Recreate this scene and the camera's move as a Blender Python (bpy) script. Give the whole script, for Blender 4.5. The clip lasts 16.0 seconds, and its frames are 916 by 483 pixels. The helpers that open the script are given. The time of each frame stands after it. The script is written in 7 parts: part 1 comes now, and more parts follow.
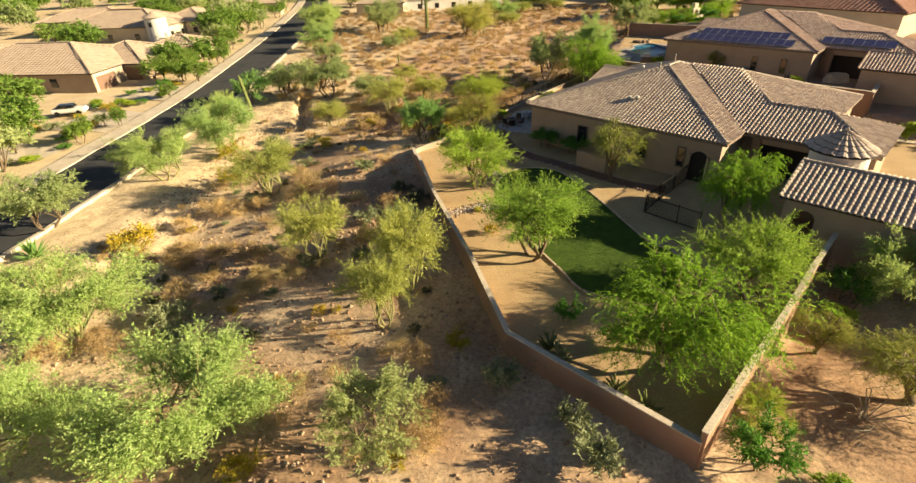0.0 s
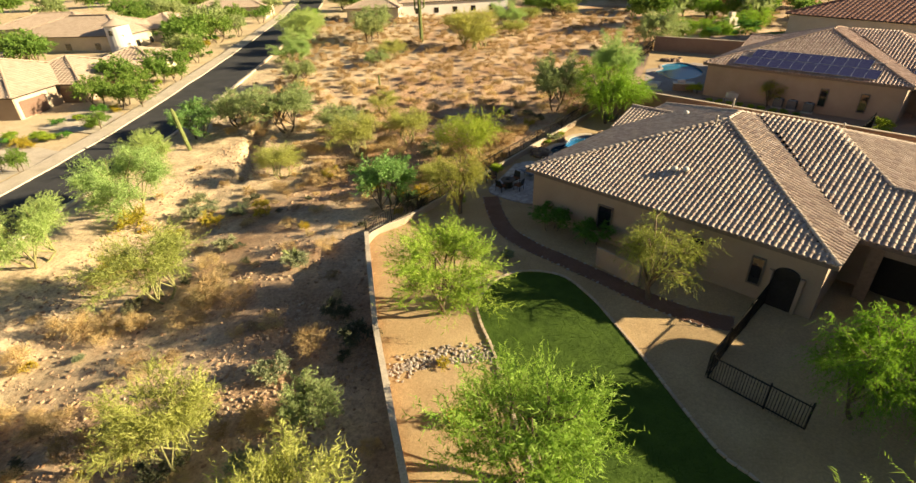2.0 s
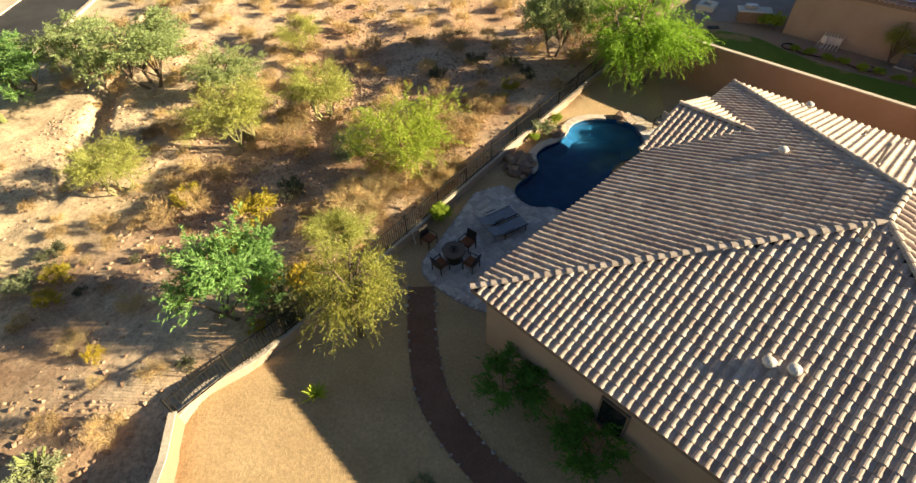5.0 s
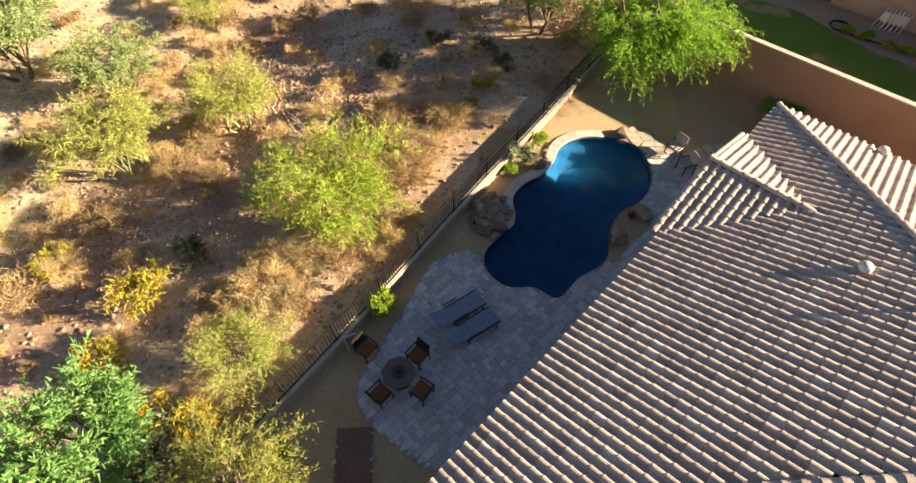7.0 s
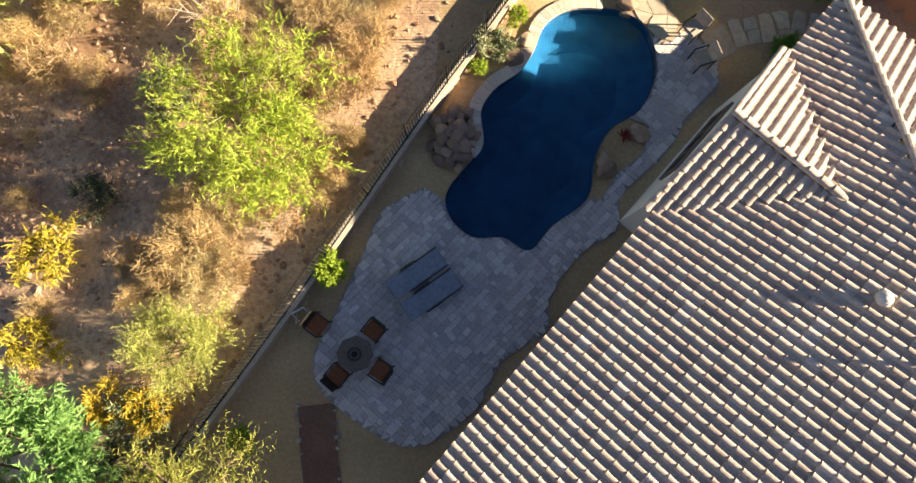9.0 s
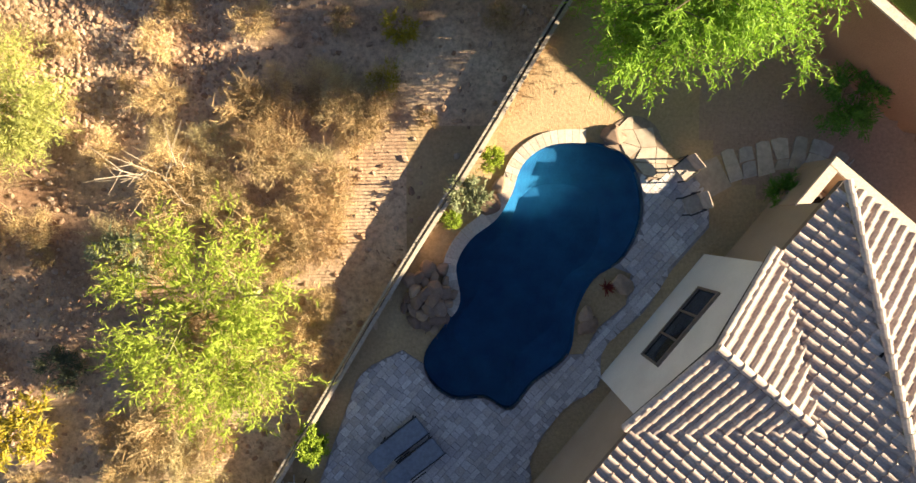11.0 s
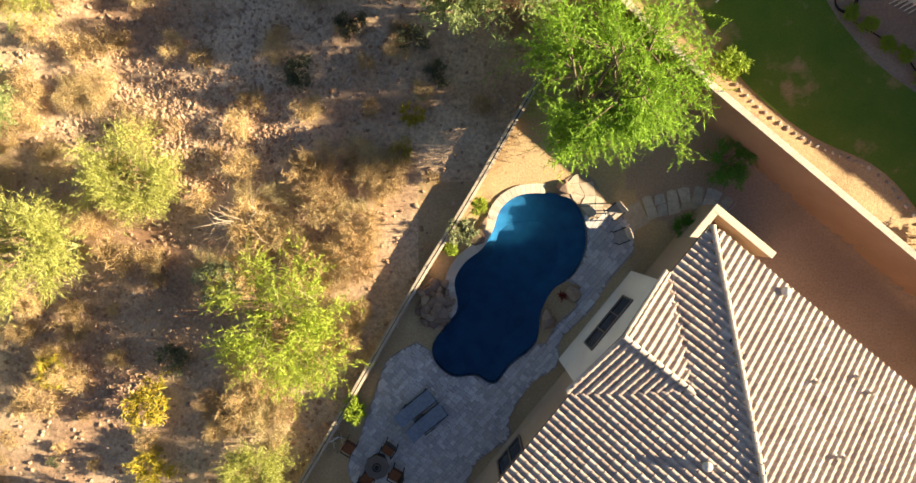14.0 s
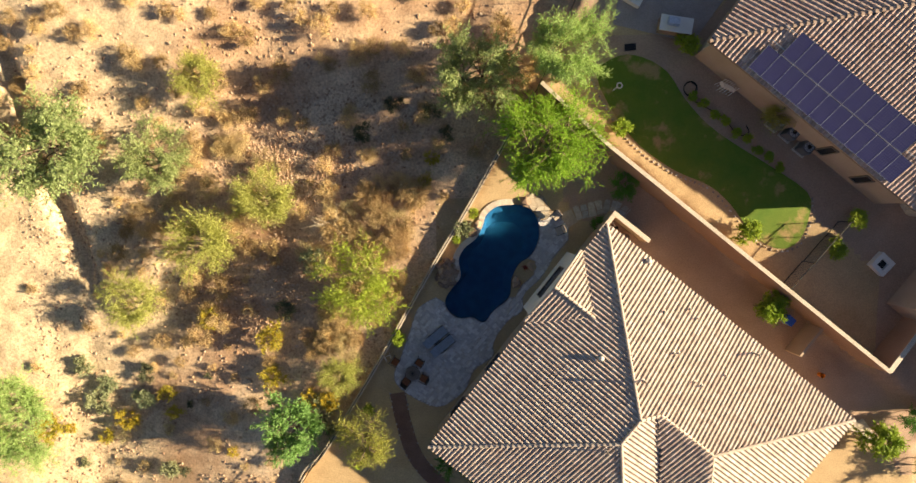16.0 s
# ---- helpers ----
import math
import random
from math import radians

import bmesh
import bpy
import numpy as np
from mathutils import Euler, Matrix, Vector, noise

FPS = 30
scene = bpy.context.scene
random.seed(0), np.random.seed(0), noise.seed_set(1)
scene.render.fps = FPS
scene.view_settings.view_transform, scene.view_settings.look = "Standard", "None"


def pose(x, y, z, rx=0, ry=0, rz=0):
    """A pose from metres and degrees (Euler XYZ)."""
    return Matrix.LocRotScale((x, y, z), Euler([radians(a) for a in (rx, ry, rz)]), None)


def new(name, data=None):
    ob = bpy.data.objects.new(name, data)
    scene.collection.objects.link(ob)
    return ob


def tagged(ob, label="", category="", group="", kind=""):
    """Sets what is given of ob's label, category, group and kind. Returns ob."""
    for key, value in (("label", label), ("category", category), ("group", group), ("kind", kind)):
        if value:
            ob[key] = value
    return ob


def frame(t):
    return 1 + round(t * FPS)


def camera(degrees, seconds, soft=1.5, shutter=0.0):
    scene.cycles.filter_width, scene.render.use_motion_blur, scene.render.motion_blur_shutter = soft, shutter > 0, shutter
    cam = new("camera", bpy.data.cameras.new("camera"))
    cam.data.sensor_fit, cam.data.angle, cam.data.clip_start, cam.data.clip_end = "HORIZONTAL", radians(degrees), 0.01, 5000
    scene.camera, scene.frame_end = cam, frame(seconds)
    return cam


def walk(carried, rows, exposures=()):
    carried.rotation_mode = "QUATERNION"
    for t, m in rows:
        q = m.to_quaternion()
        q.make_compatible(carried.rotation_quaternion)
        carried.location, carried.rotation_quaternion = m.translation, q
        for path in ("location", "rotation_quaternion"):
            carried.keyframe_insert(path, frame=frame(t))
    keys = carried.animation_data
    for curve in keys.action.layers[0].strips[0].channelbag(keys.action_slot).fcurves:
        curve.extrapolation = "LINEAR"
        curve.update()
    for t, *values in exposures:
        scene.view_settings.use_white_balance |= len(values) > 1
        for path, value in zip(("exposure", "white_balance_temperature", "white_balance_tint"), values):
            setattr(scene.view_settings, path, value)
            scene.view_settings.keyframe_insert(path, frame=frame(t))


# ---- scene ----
cam = camera(83.3, 16.0)
ROLL = -2.24
# seconds, eye, heading to the left of north, tilt below the horizon
PATH = [
    (0, (7.174, 13.050, 17.135), 5.86, 29.96),
    (0.5, (7.507, 16.293, 16.988), 6.22, 30.04),
    (1, (7.893, 20.177, 16.960), 6.56, 30.08),
    (1.5, (8.158, 24.479, 17.110), 6.80, 30.07),
    (2, (8.399, 29.382, 17.359), 7.04, 30.19),
    (2.5, (8.545, 34.720, 17.642), 7.16, 30.35),
    (3, (8.787, 40.522, 18.060), 7.41, 30.47),
    (3.5, (9.090, 46.613, 18.519), 7.59, 30.62),
    (4, (9.665, 49.688, 18.587), 7.93, 33.85),
    (4.2, (10.002, 50.065, 18.507), 8.19, 36.51),
    (6.3, (10.740, 56.357, 18.041), 7.43, 50.42),
    (6.5, (10.735, 57.888, 18.050), 6.99, 50.58),
    (7, (10.906, 61.258, 17.892), 6.55, 54.31),
    (7.5, (10.980, 64.692, 17.832), 5.88, 60.68),
    (8, (11.105, 67.546, 17.896), 5.55, 67.07),
    (8.2, (11.168, 67.985, 17.888), 5.40, 70.10),
    (10.3, (11.531, 73.750, 17.883), 3.07, 91.98),
    (10.5, (11.592, 75.153, 17.822), 2.74, 92.20),
    (11, (11.753, 78.162, 17.701), 2.32, 92.44),
    (11.5, (11.938, 78.771, 17.483), 1.90, 92.59),
    (12, (12.016, 79.230, 17.434), 1.25, 92.76),
    (12.5, (12.041, 79.547, 17.469), 1.04, 92.83),
    (13, (12.015, 79.790, 18.564), 1.03, 93.34),
    (13.5, (11.979, 79.598, 21.084), 1.32, 92.67),
    (14, (11.886, 79.826, 24.758), 1.51, 93.05),
    (14.5, (11.809, 79.824, 28.668), 1.65, 92.85),
    (15, (11.741, 79.771, 32.601), 1.28, 92.72),
    (15.5, (11.671, 79.875, 36.537), 1.25, 92.80),
    (16, (11.670, 80.323, 40.430), 0.89, 93.29),
]


def gimbal(eye, heading, tilt):
    return pose(*eye, 0, 0, heading) @ pose(0, 0, 0, 90 - tilt) @ pose(0, 0, 0, 0, 0, ROLL)


walk(cam, [(t, gimbal(eye, heading, tilt)) for t, eye, heading, tilt in PATH],
     [(0, 1.65, 6750, 14), (2.0, 1.74, 6750, 14), (3.5, 1.8, 6700, 14), (6.5, 2.12, 6250, 19), (10.5, 2.37, 6200, 21), (12.5, 2.36, 6500, 21), (14.0, 2.32, 6450, 19), (16.0, 1.94, 6500, 19)])

# ---- world and sun ----
world = bpy.data.worlds.new("world")
scene.world = world
world.use_nodes = True
wn = world.node_tree.nodes
sky = wn.new("ShaderNodeTexSky")
sky.sky_type, sky.sun_disc = "NISHITA", False
SUN_EL, SUN_AZ = radians(19.8), radians(1.2)
sky.sun_elevation = SUN_EL
sky.sun_rotation = radians(90) - SUN_AZ
sky.air_density, sky.dust_density, sky.altitude = 1.0, 0.25, 700
wn["Background"].inputs["Strength"].default_value = 0.0275
world.node_tree.links.new(sky.outputs[0], wn["Background"].inputs["Color"])
sun_dir = Vector((math.cos(SUN_EL) * math.cos(SUN_AZ), math.cos(SUN_EL) * math.sin(SUN_AZ), math.sin(SUN_EL)))
sun = new("sun", bpy.data.lights.new("sun", "SUN"))
sun.data.energy, sun.data.angle, sun.data.color = 4.7, radians(0.6), (1.0, 0.86, 0.55)
sun.rotation_euler = sun_dir.to_track_quat("Z", "Y").to_euler()
scene.view_settings.exposure = 1.8


# ---- materials ----
def nodes_of(name):
    m = bpy.data.materials.new(name)
    m.use_nodes = True
    return m, m.node_tree.nodes, m.node_tree.links, m.node_tree.nodes["Principled BSDF"]


def ramp(n, stops):
    r = n.new("ShaderNodeValToRGB")
    while len(r.color_ramp.elements) < len(stops):
        r.color_ramp.elements.new(0.5)
    for e, (p, c) in zip(r.color_ramp.elements, stops):
        e.position, e.color = p, (*c, 1)
    return r


def mixed(n, l, a, b, fac, mode="MIX"):
    x = n.new("ShaderNodeMix")
    x.data_type, x.blend_type = "RGBA", mode
    for sock, v in ((x.inputs[0], fac), (x.inputs[6], a), (x.inputs[7], b)):
        if isinstance(v, (int, float)):
            sock.default_value = v
        elif isinstance(v, tuple):
            sock.default_value = (*v, 1)
        else:
            l.new(v, sock)
    return x.outputs[2]


def noise_of(n, l, scale, detail=4, rough=0.6, vec=None):
    t = n.new("ShaderNodeTexNoise")
    t.inputs["Scale"].default_value, t.inputs["Detail"].default_value, t.inputs["Roughness"].default_value = scale, detail, rough
    l.new(vec if vec else n.new("ShaderNodeTexCoord").outputs["Object"], t.inputs["Vector"])
    return t.outputs["Fac"]


def grainy(name, stops, scale, fine, bump=0.3, dist=0.03, rough=0.9, spec=0.25, second=0.35):
    """Two scales of colour noise with a fine relief."""
    m, n, l, p = nodes_of(name)
    big = ramp(n, stops)
    l.new(noise_of(n, l, scale), big.inputs[0])
    small = ramp(n, [(0.3, (0.55, 0.55, 0.55)), (0.7, (1.35, 1.32, 1.28))])
    f = noise_of(n, l, fine, 6, 0.7)
    l.new(f, small.inputs[0])
    l.new(mixed(n, l, big.outputs[0], small.outputs[0], second * 2, "MULTIPLY"), p.inputs["Base Color"])
    b = n.new("ShaderNodeBump")
    b.inputs["Strength"].default_value, b.inputs["Distance"].default_value = bump, dist
    l.new(f, b.inputs["Height"])
    l.new(b.outputs[0], p.inputs["Normal"])
    p.inputs["Roughness"].default_value, p.inputs["Specular IOR Level"].default_value = rough, spec
    return m


def pieces(name, colours, rough=0.85, island=False, fine=14, spec=0.3, bump=0.25):
    """Colours that vary from piece to piece, with grain."""
    m, n, l, p = nodes_of(name)
    if island:
        src = n.new("ShaderNodeNewGeometry").outputs["Random Per Island"]
    else:
        src = n.new("ShaderNodeObjectInfo").outputs["Random"]
    r = ramp(n, [(i / max(1, len(colours) - 1), c) for i, c in enumerate(colours)])
    l.new(src, r.inputs[0])
    f = noise_of(n, l, fine, 5, 0.65)
    small = ramp(n, [(0.3, (0.7, 0.7, 0.7)), (0.7, (1.2, 1.2, 1.2))])
    l.new(f, small.inputs[0])
    l.new(mixed(n, l, r.outputs[0], small.outputs[0], 0.8, "MULTIPLY"), p.inputs["Base Color"])
    b = n.new("ShaderNodeBump")
    b.inputs["Strength"].default_value, b.inputs["Distance"].default_value = bump, 0.02
    l.new(f, b.inputs["Height"])
    l.new(b.outputs[0], p.inputs["Normal"])
    p.inputs["Roughness"].default_value, p.inputs["Specular IOR Level"].default_value = rough, spec
    return m


def plain(name, colour, rough=0.6, metal=0.0, spec=0.4):
    m, n, l, p = nodes_of(name)
    f = ramp(n, [(0.35, tuple(c * 0.82 for c in colour)), (0.65, tuple(min(1, c * 1.12) for c in colour))])
    l.new(noise_of(n, l, 6), f.inputs[0])
    l.new(f.outputs[0], p.inputs["Base Color"])
    p.inputs["Roughness"].default_value, p.inputs["Metallic"].default_value, p.inputs["Specular IOR Level"].default_value = rough, metal, spec
    return m


def leafy(name, colours, through_light=0.42):
    """Foliage: colours vary from leaf to leaf; some light passes through."""
    m, n, l, p = nodes_of(name)
    r = ramp(n, [(i / (len(colours) - 1), c) for i, c in enumerate(colours)])
    l.new(n.new("ShaderNodeNewGeometry").outputs["Random Per Island"], r.inputs[0])
    tint = ramp(n, [(0.0, (0.85, 0.92, 0.85)), (1.0, (1.12, 1.05, 0.95))])
    l.new(n.new("ShaderNodeObjectInfo").outputs["Random"], tint.inputs[0])
    col = mixed(n, l, r.outputs[0], tint.outputs[0], 1.0, "MULTIPLY")
    l.new(col, p.inputs["Base Color"])
    p.inputs["Roughness"].default_value, p.inputs["Specular IOR Level"].default_value = 0.65, 0.2
    tr = n.new("ShaderNodeBsdfTranslucent")
    l.new(mixed(n, l, col, (1.0, 1.0, 0.45), 0.3, "MULTIPLY"), tr.inputs["Color"])
    ms = n.new("ShaderNodeMixShader")
    ms.inputs[0].default_value = through_light
    l.new(p.outputs[0], ms.inputs[1])
    l.new(tr.outputs[0], ms.inputs[2])
    l.new(ms.outputs[0], n["Material Output"].inputs["Surface"])
    return m


def desert(name):
    """Pale sand by the street turning to brown rubble soil in the wash."""
    m, n, l, p = nodes_of(name)
    geo = n.new("ShaderNodeNewGeometry").outputs["Position"]
    xyz = n.new("ShaderNodeSeparateXYZ")
    l.new(geo, xyz.inputs[0])
    big, mid, fine = noise_of(n, l, 0.11, 5, 0.65), noise_of(n, l, 0.9, 6, 0.75), noise_of(n, l, 5.5, 6, 0.8)
    rub = ramp(n, [(0.3, (0.31, 0.185, 0.11)), (0.44, (0.44, 0.29, 0.18)), (0.55, (0.54, 0.39, 0.255)), (0.7, (0.64, 0.5, 0.345))])
    l.new(big, rub.inputs[0])
    sand = ramp(n, [(0.3, (0.5, 0.375, 0.235)), (0.7, (0.62, 0.49, 0.325))])
    l.new(mid, sand.inputs[0])
    ax = n.new("ShaderNodeMath")
    ax.operation = "MULTIPLY_ADD"
    l.new(big, ax.inputs[0])
    ax.inputs[1].default_value = -34.0
    l.new(xyz.outputs["X"], ax.inputs[2])
    zone = n.new("ShaderNodeMapRange")
    zone.interpolation_type = "SMOOTHSTEP"
    l.new(ax.outputs[0], zone.inputs["Value"])
    for k, v in (("From Min", -36.0), ("From Max", -22.0), ("To Min", 1.0), ("To Max", 0.0)):
        zone.inputs[k].default_value = v
    base = mixed(n, l, rub.outputs[0], sand.outputs[0], zone.outputs[0])
    m1 = ramp(n, [(0.32, (0.66, 0.62, 0.6)), (0.5, (1.0, 1.0, 1.0)), (0.68, (1.25, 1.2, 1.12))])
    l.new(mid, m1.inputs[0])
    m2 = ramp(n, [(0.34, (0.45, 0.42, 0.4)), (0.5, (1.0, 1.0, 1.0)), (0.66, (1.4, 1.36, 1.3))])
    l.new(fine, m2.inputs[0])
    c = mixed(n, l, base, m1.outputs[0], 0.8, "MULTIPLY")
    l.new(mixed(n, l, c, m2.outputs[0], 0.8, "MULTIPLY"), p.inputs["Base Color"])
    for src, st, di in ((mid, 0.5, 0.09), (fine, 0.6, 0.035)):
        b = n.new("ShaderNodeBump")
        b.inputs["Strength"].default_value, b.inputs["Distance"].default_value = st, di
        l.new(src, b.inputs["Height"])
        if p.inputs["Normal"].links:
            l.new(p.inputs["Normal"].links[0].from_socket, b.inputs["Normal"])
        l.new(b.outputs[0], p.inputs["Normal"])
    p.inputs["Roughness"].default_value, p.inputs["Specular IOR Level"].default_value = 0.95, 0.15
    return m


M_DESERT = desert("desert_soil")
M_SAND = grainy("roadside_soil", [(0.3, (0.5, 0.38, 0.235)), (0.7, (0.62, 0.495, 0.325))], 0.3, 4, 0.5, 0.06, second=0.25)
M_GRAVEL = grainy("decomposed_granite", [(0.3, (0.37, 0.255, 0.135)), (0.7, (0.48, 0.35, 0.195))], 0.35, 9, 0.6, 0.04, second=0.3)
M_NGRAVEL = grainy("brown_granite", [(0.3, (0.33, 0.22, 0.15)), (0.7, (0.42, 0.29, 0.205))], 0.35, 9, 0.6, 0.04, second=0.3)
M_ROAD = grainy("asphalt", [(0.3, (0.035, 0.035, 0.038)), (0.7, (0.06, 0.06, 0.062))], 0.5, 12, 0.3, 0.01, 0.8)
M_CONCRETE = grainy("concrete", [(0.3, (0.45, 0.38, 0.3)), (0.7, (0.58, 0.5, 0.4))], 0.6, 10, 0.2, 0.01)
M_STUCCO = grainy("tan_stucco", [(0.3, (0.36, 0.265, 0.19)), (0.7, (0.42, 0.32, 0.235))], 0.7, 30, 0.35, 0.01, second=0.15)
M_WALL = grainy("wall_stucco", [(0.3, (0.3, 0.172, 0.11)), (0.7, (0.36, 0.22, 0.145))], 0.5, 25, 0.35, 0.012, second=0.2)
M_WHITE = grainy("pale_plaster", [(0.3, (0.62, 0.58, 0.53)), (0.7, (0.72, 0.68, 0.62))], 0.7, 25, 0.15, 0.005, second=0.1)
M_TILE = pieces("concrete_tile", [(0.35, 0.265, 0.218), (0.46, 0.36, 0.292), (0.54, 0.435, 0.345), (0.42, 0.315, 0.255), (0.59, 0.49, 0.41)], 0.8)
M_TILE_I = pieces("concrete_tile_course", [(0.35, 0.265, 0.218), (0.46, 0.36, 0.292), (0.54, 0.435, 0.345), (0.42, 0.315, 0.255), (0.59, 0.49, 0.41)], 0.8, island=True)
M_CAP = pieces("ridge_cap", [(0.408, 0.324, 0.264), (0.552, 0.456, 0.372)], 0.8, island=True)
M_RED = pieces("red_tile", [(0.3, 0.14, 0.09), (0.42, 0.22, 0.15), (0.36, 0.18, 0.13)], 0.8, island=True)
M_UNDER = plain("roof_felt", (0.05, 0.042, 0.036), 0.95)
M_IRON = plain("black_iron", (0.014, 0.013, 0.012), 0.55, 0.0, 0.25)
M_COPING = pieces("pool_coping", [(0.5, 0.42, 0.33), (0.6, 0.52, 0.43), (0.54, 0.45, 0.36), (0.46, 0.38, 0.31)], 0.8)
M_PAVER = pieces("travertine_paver", [(0.36, 0.33, 0.32), (0.52, 0.48, 0.46), (0.62, 0.59, 0.56), (0.46, 0.4, 0.36), (0.42, 0.385, 0.38), (0.57, 0.53, 0.51)], 0.7)
M_PAVER_I = pieces("travertine_field", [(0.36, 0.33, 0.32), (0.52, 0.48, 0.46), (0.62, 0.59, 0.56), (0.46, 0.4, 0.36), (0.42, 0.385, 0.38), (0.57, 0.53, 0.51)], 0.7, island=True)
M_GROUT = plain("paver_joint", (0.3, 0.265, 0.25), 0.95)
M_ROCK = pieces("sandstone", [(0.24, 0.15, 0.1), (0.35, 0.24, 0.16), (0.2, 0.13, 0.095), (0.42, 0.3, 0.2)], 0.85, fine=5, bump=0.6)
M_POOL = grainy("pool_plaster", [(0.3, (0.006, 0.058, 0.155)), (0.7, (0.013, 0.105, 0.225))], 1.5, 14, 0.1, 0.01, second=0.2)
M_TURF = grainy("turf", [(0.3, (0.045, 0.085, 0.01)), (0.7, (0.075, 0.13, 0.016))], 1.2, 25, 0.5, 0.03, second=0.35)
M_BARK = grainy("bark", [(0.3, (0.12, 0.085, 0.055)), (0.7, (0.2, 0.15, 0.1))], 4, 30, 0.5, 0.02)
M_GBARK = grainy("green_bark", [(0.3, (0.2, 0.2, 0.08)), (0.7, (0.32, 0.29, 0.13))], 4, 30, 0.4, 0.02)
M_PALO = leafy("palo_verde_leaf", [(0.29, 0.31, 0.07), (0.47, 0.48, 0.14), (0.37, 0.39, 0.1), (0.58, 0.56, 0.22)])
M_MESQ = leafy("mesquite_leaf", [(0.12, 0.25, 0.02), (0.26, 0.43, 0.04), (0.18, 0.33, 0.03), (0.36, 0.52, 0.07)])
M_IRONW = leafy("ironwood_leaf", [(0.23, 0.3, 0.11), (0.38, 0.44, 0.2), (0.3, 0.37, 0.15), (0.47, 0.51, 0.27)])
M_BLUE = leafy("blue_green_leaf", [(0.13, 0.26, 0.065), (0.27, 0.44, 0.14), (0.19, 0.34, 0.1), (0.36, 0.53, 0.2)])
M_DRY = leafy("dry_brush", [(0.27, 0.175, 0.085), (0.42, 0.29, 0.15), (0.34, 0.235, 0.125), (0.5, 0.36, 0.2)], 0.2)
M_STRAW = leafy("straw_brush", [(0.42, 0.3, 0.15), (0.6, 0.45, 0.24), (0.5, 0.37, 0.19), (0.68, 0.54, 0.32)], 0.25)
M_YMESQ = leafy("yellow_mesquite_leaf", [(0.22, 0.31, 0.03), (0.38, 0.46, 0.06), (0.3, 0.38, 0.05), (0.5, 0.54, 0.11)])
M_FARG = leafy("street_leaf", [(0.09, 0.17, 0.03), (0.2, 0.31, 0.06), (0.14, 0.24, 0.04), (0.27, 0.37, 0.09)])
M_GOLD = leafy("golden_brush", [(0.33, 0.24, 0.02), (0.52, 0.39, 0.035), (0.4, 0.32, 0.04), (0.26, 0.25, 0.05)], 0.25)
M_DARKB = leafy("dark_shrub", [(0.072, 0.080, 0.043), (0.116, 0.123, 0.072), (0.145, 0.131, 0.080)], 0.15)
M_LIME = leafy("clipped_shrub_leaf", [(0.203, 0.290, 0.029), (0.348, 0.435, 0.043), (0.261, 0.362, 0.043)], 0.25)

M_TILE_R = pieces("reddish_tile", [(0.36, 0.25, 0.2), (0.48, 0.345, 0.28), (0.56, 0.42, 0.345), (0.42, 0.285, 0.235)], 0.8, island=True)
M_CAP_R = pieces("reddish_cap", [(0.36, 0.25, 0.19), (0.45, 0.33, 0.26)], 0.8, island=True)
M_TILE_F = pieces("street_tile", [(0.4, 0.3, 0.22), (0.48, 0.37, 0.28), (0.44, 0.33, 0.25)], 0.85, island=True)
M_GROUT2 = plain("sandy_joint", (0.27, 0.2, 0.14), 0.95)
M_FLAG = pieces("flagstone", [(0.46, 0.37, 0.27), (0.39, 0.32, 0.24), (0.53, 0.44, 0.33), (0.42, 0.37, 0.31)], 0.8, fine=4)
M_EDGE = pieces("edging_concrete", [(0.42, 0.32, 0.23), (0.52, 0.42, 0.32)], 0.85)
M_RIVER = pieces("river_stone", [(0.36, 0.3, 0.25), (0.22, 0.17, 0.14), (0.46, 0.42, 0.37), (0.3, 0.23, 0.18)], 0.8, island=True, fine=6)
M_DSTONE = pieces("desert_stone", [(0.34, 0.21, 0.125), (0.44, 0.295, 0.185), (0.5, 0.37, 0.26), (0.28, 0.165, 0.1), (0.4, 0.26, 0.16)], 0.9, island=True, fine=5, bump=0.5)
M_PATH = grainy("brown_path_gravel", [(0.3, (0.16, 0.085, 0.06)), (0.7, (0.21, 0.12, 0.085))], 0.8, 12, 0.5, 0.03, second=0.3)
M_TURF2 = grainy("patchy_turf", [(0.34, (0.34, 0.24, 0.1)), (0.44, (0.12, 0.18, 0.02)), (0.7, (0.08, 0.16, 0.015))], 0.45, 22, 0.5, 0.03, second=0.35)
M_DECK = grainy("pool_deck", [(0.3, (0.29, 0.245, 0.22)), (0.7, (0.37, 0.315, 0.285))], 0.8, 12, 0.2, 0.01)
M_DECKS = pieces("deck_coping", [(0.34, 0.28, 0.24), (0.4, 0.34, 0.29)], 0.8)
M_SLING = plain("tan_sling", (0.43, 0.35, 0.28), 0.85)
M_ACAC = leafy("acacia_leaf", [(0.18, 0.31, 0.03), (0.34, 0.47, 0.08), (0.25, 0.39, 0.05), (0.44, 0.54, 0.13)])
M_FOOT = leafy("foothill_leaf", [(0.25, 0.37, 0.1), (0.43, 0.55, 0.2), (0.34, 0.46, 0.15), (0.53, 0.61, 0.28)])
M_WISP = leafy("olive_leaf", [(0.189, 0.217, 0.043), (0.290, 0.319, 0.072), (0.362, 0.348, 0.087)])
M_GREENS = leafy("shrub_leaf", [(0.06, 0.17, 0.022), (0.12, 0.28, 0.04), (0.09, 0.22, 0.03)], 0.25)
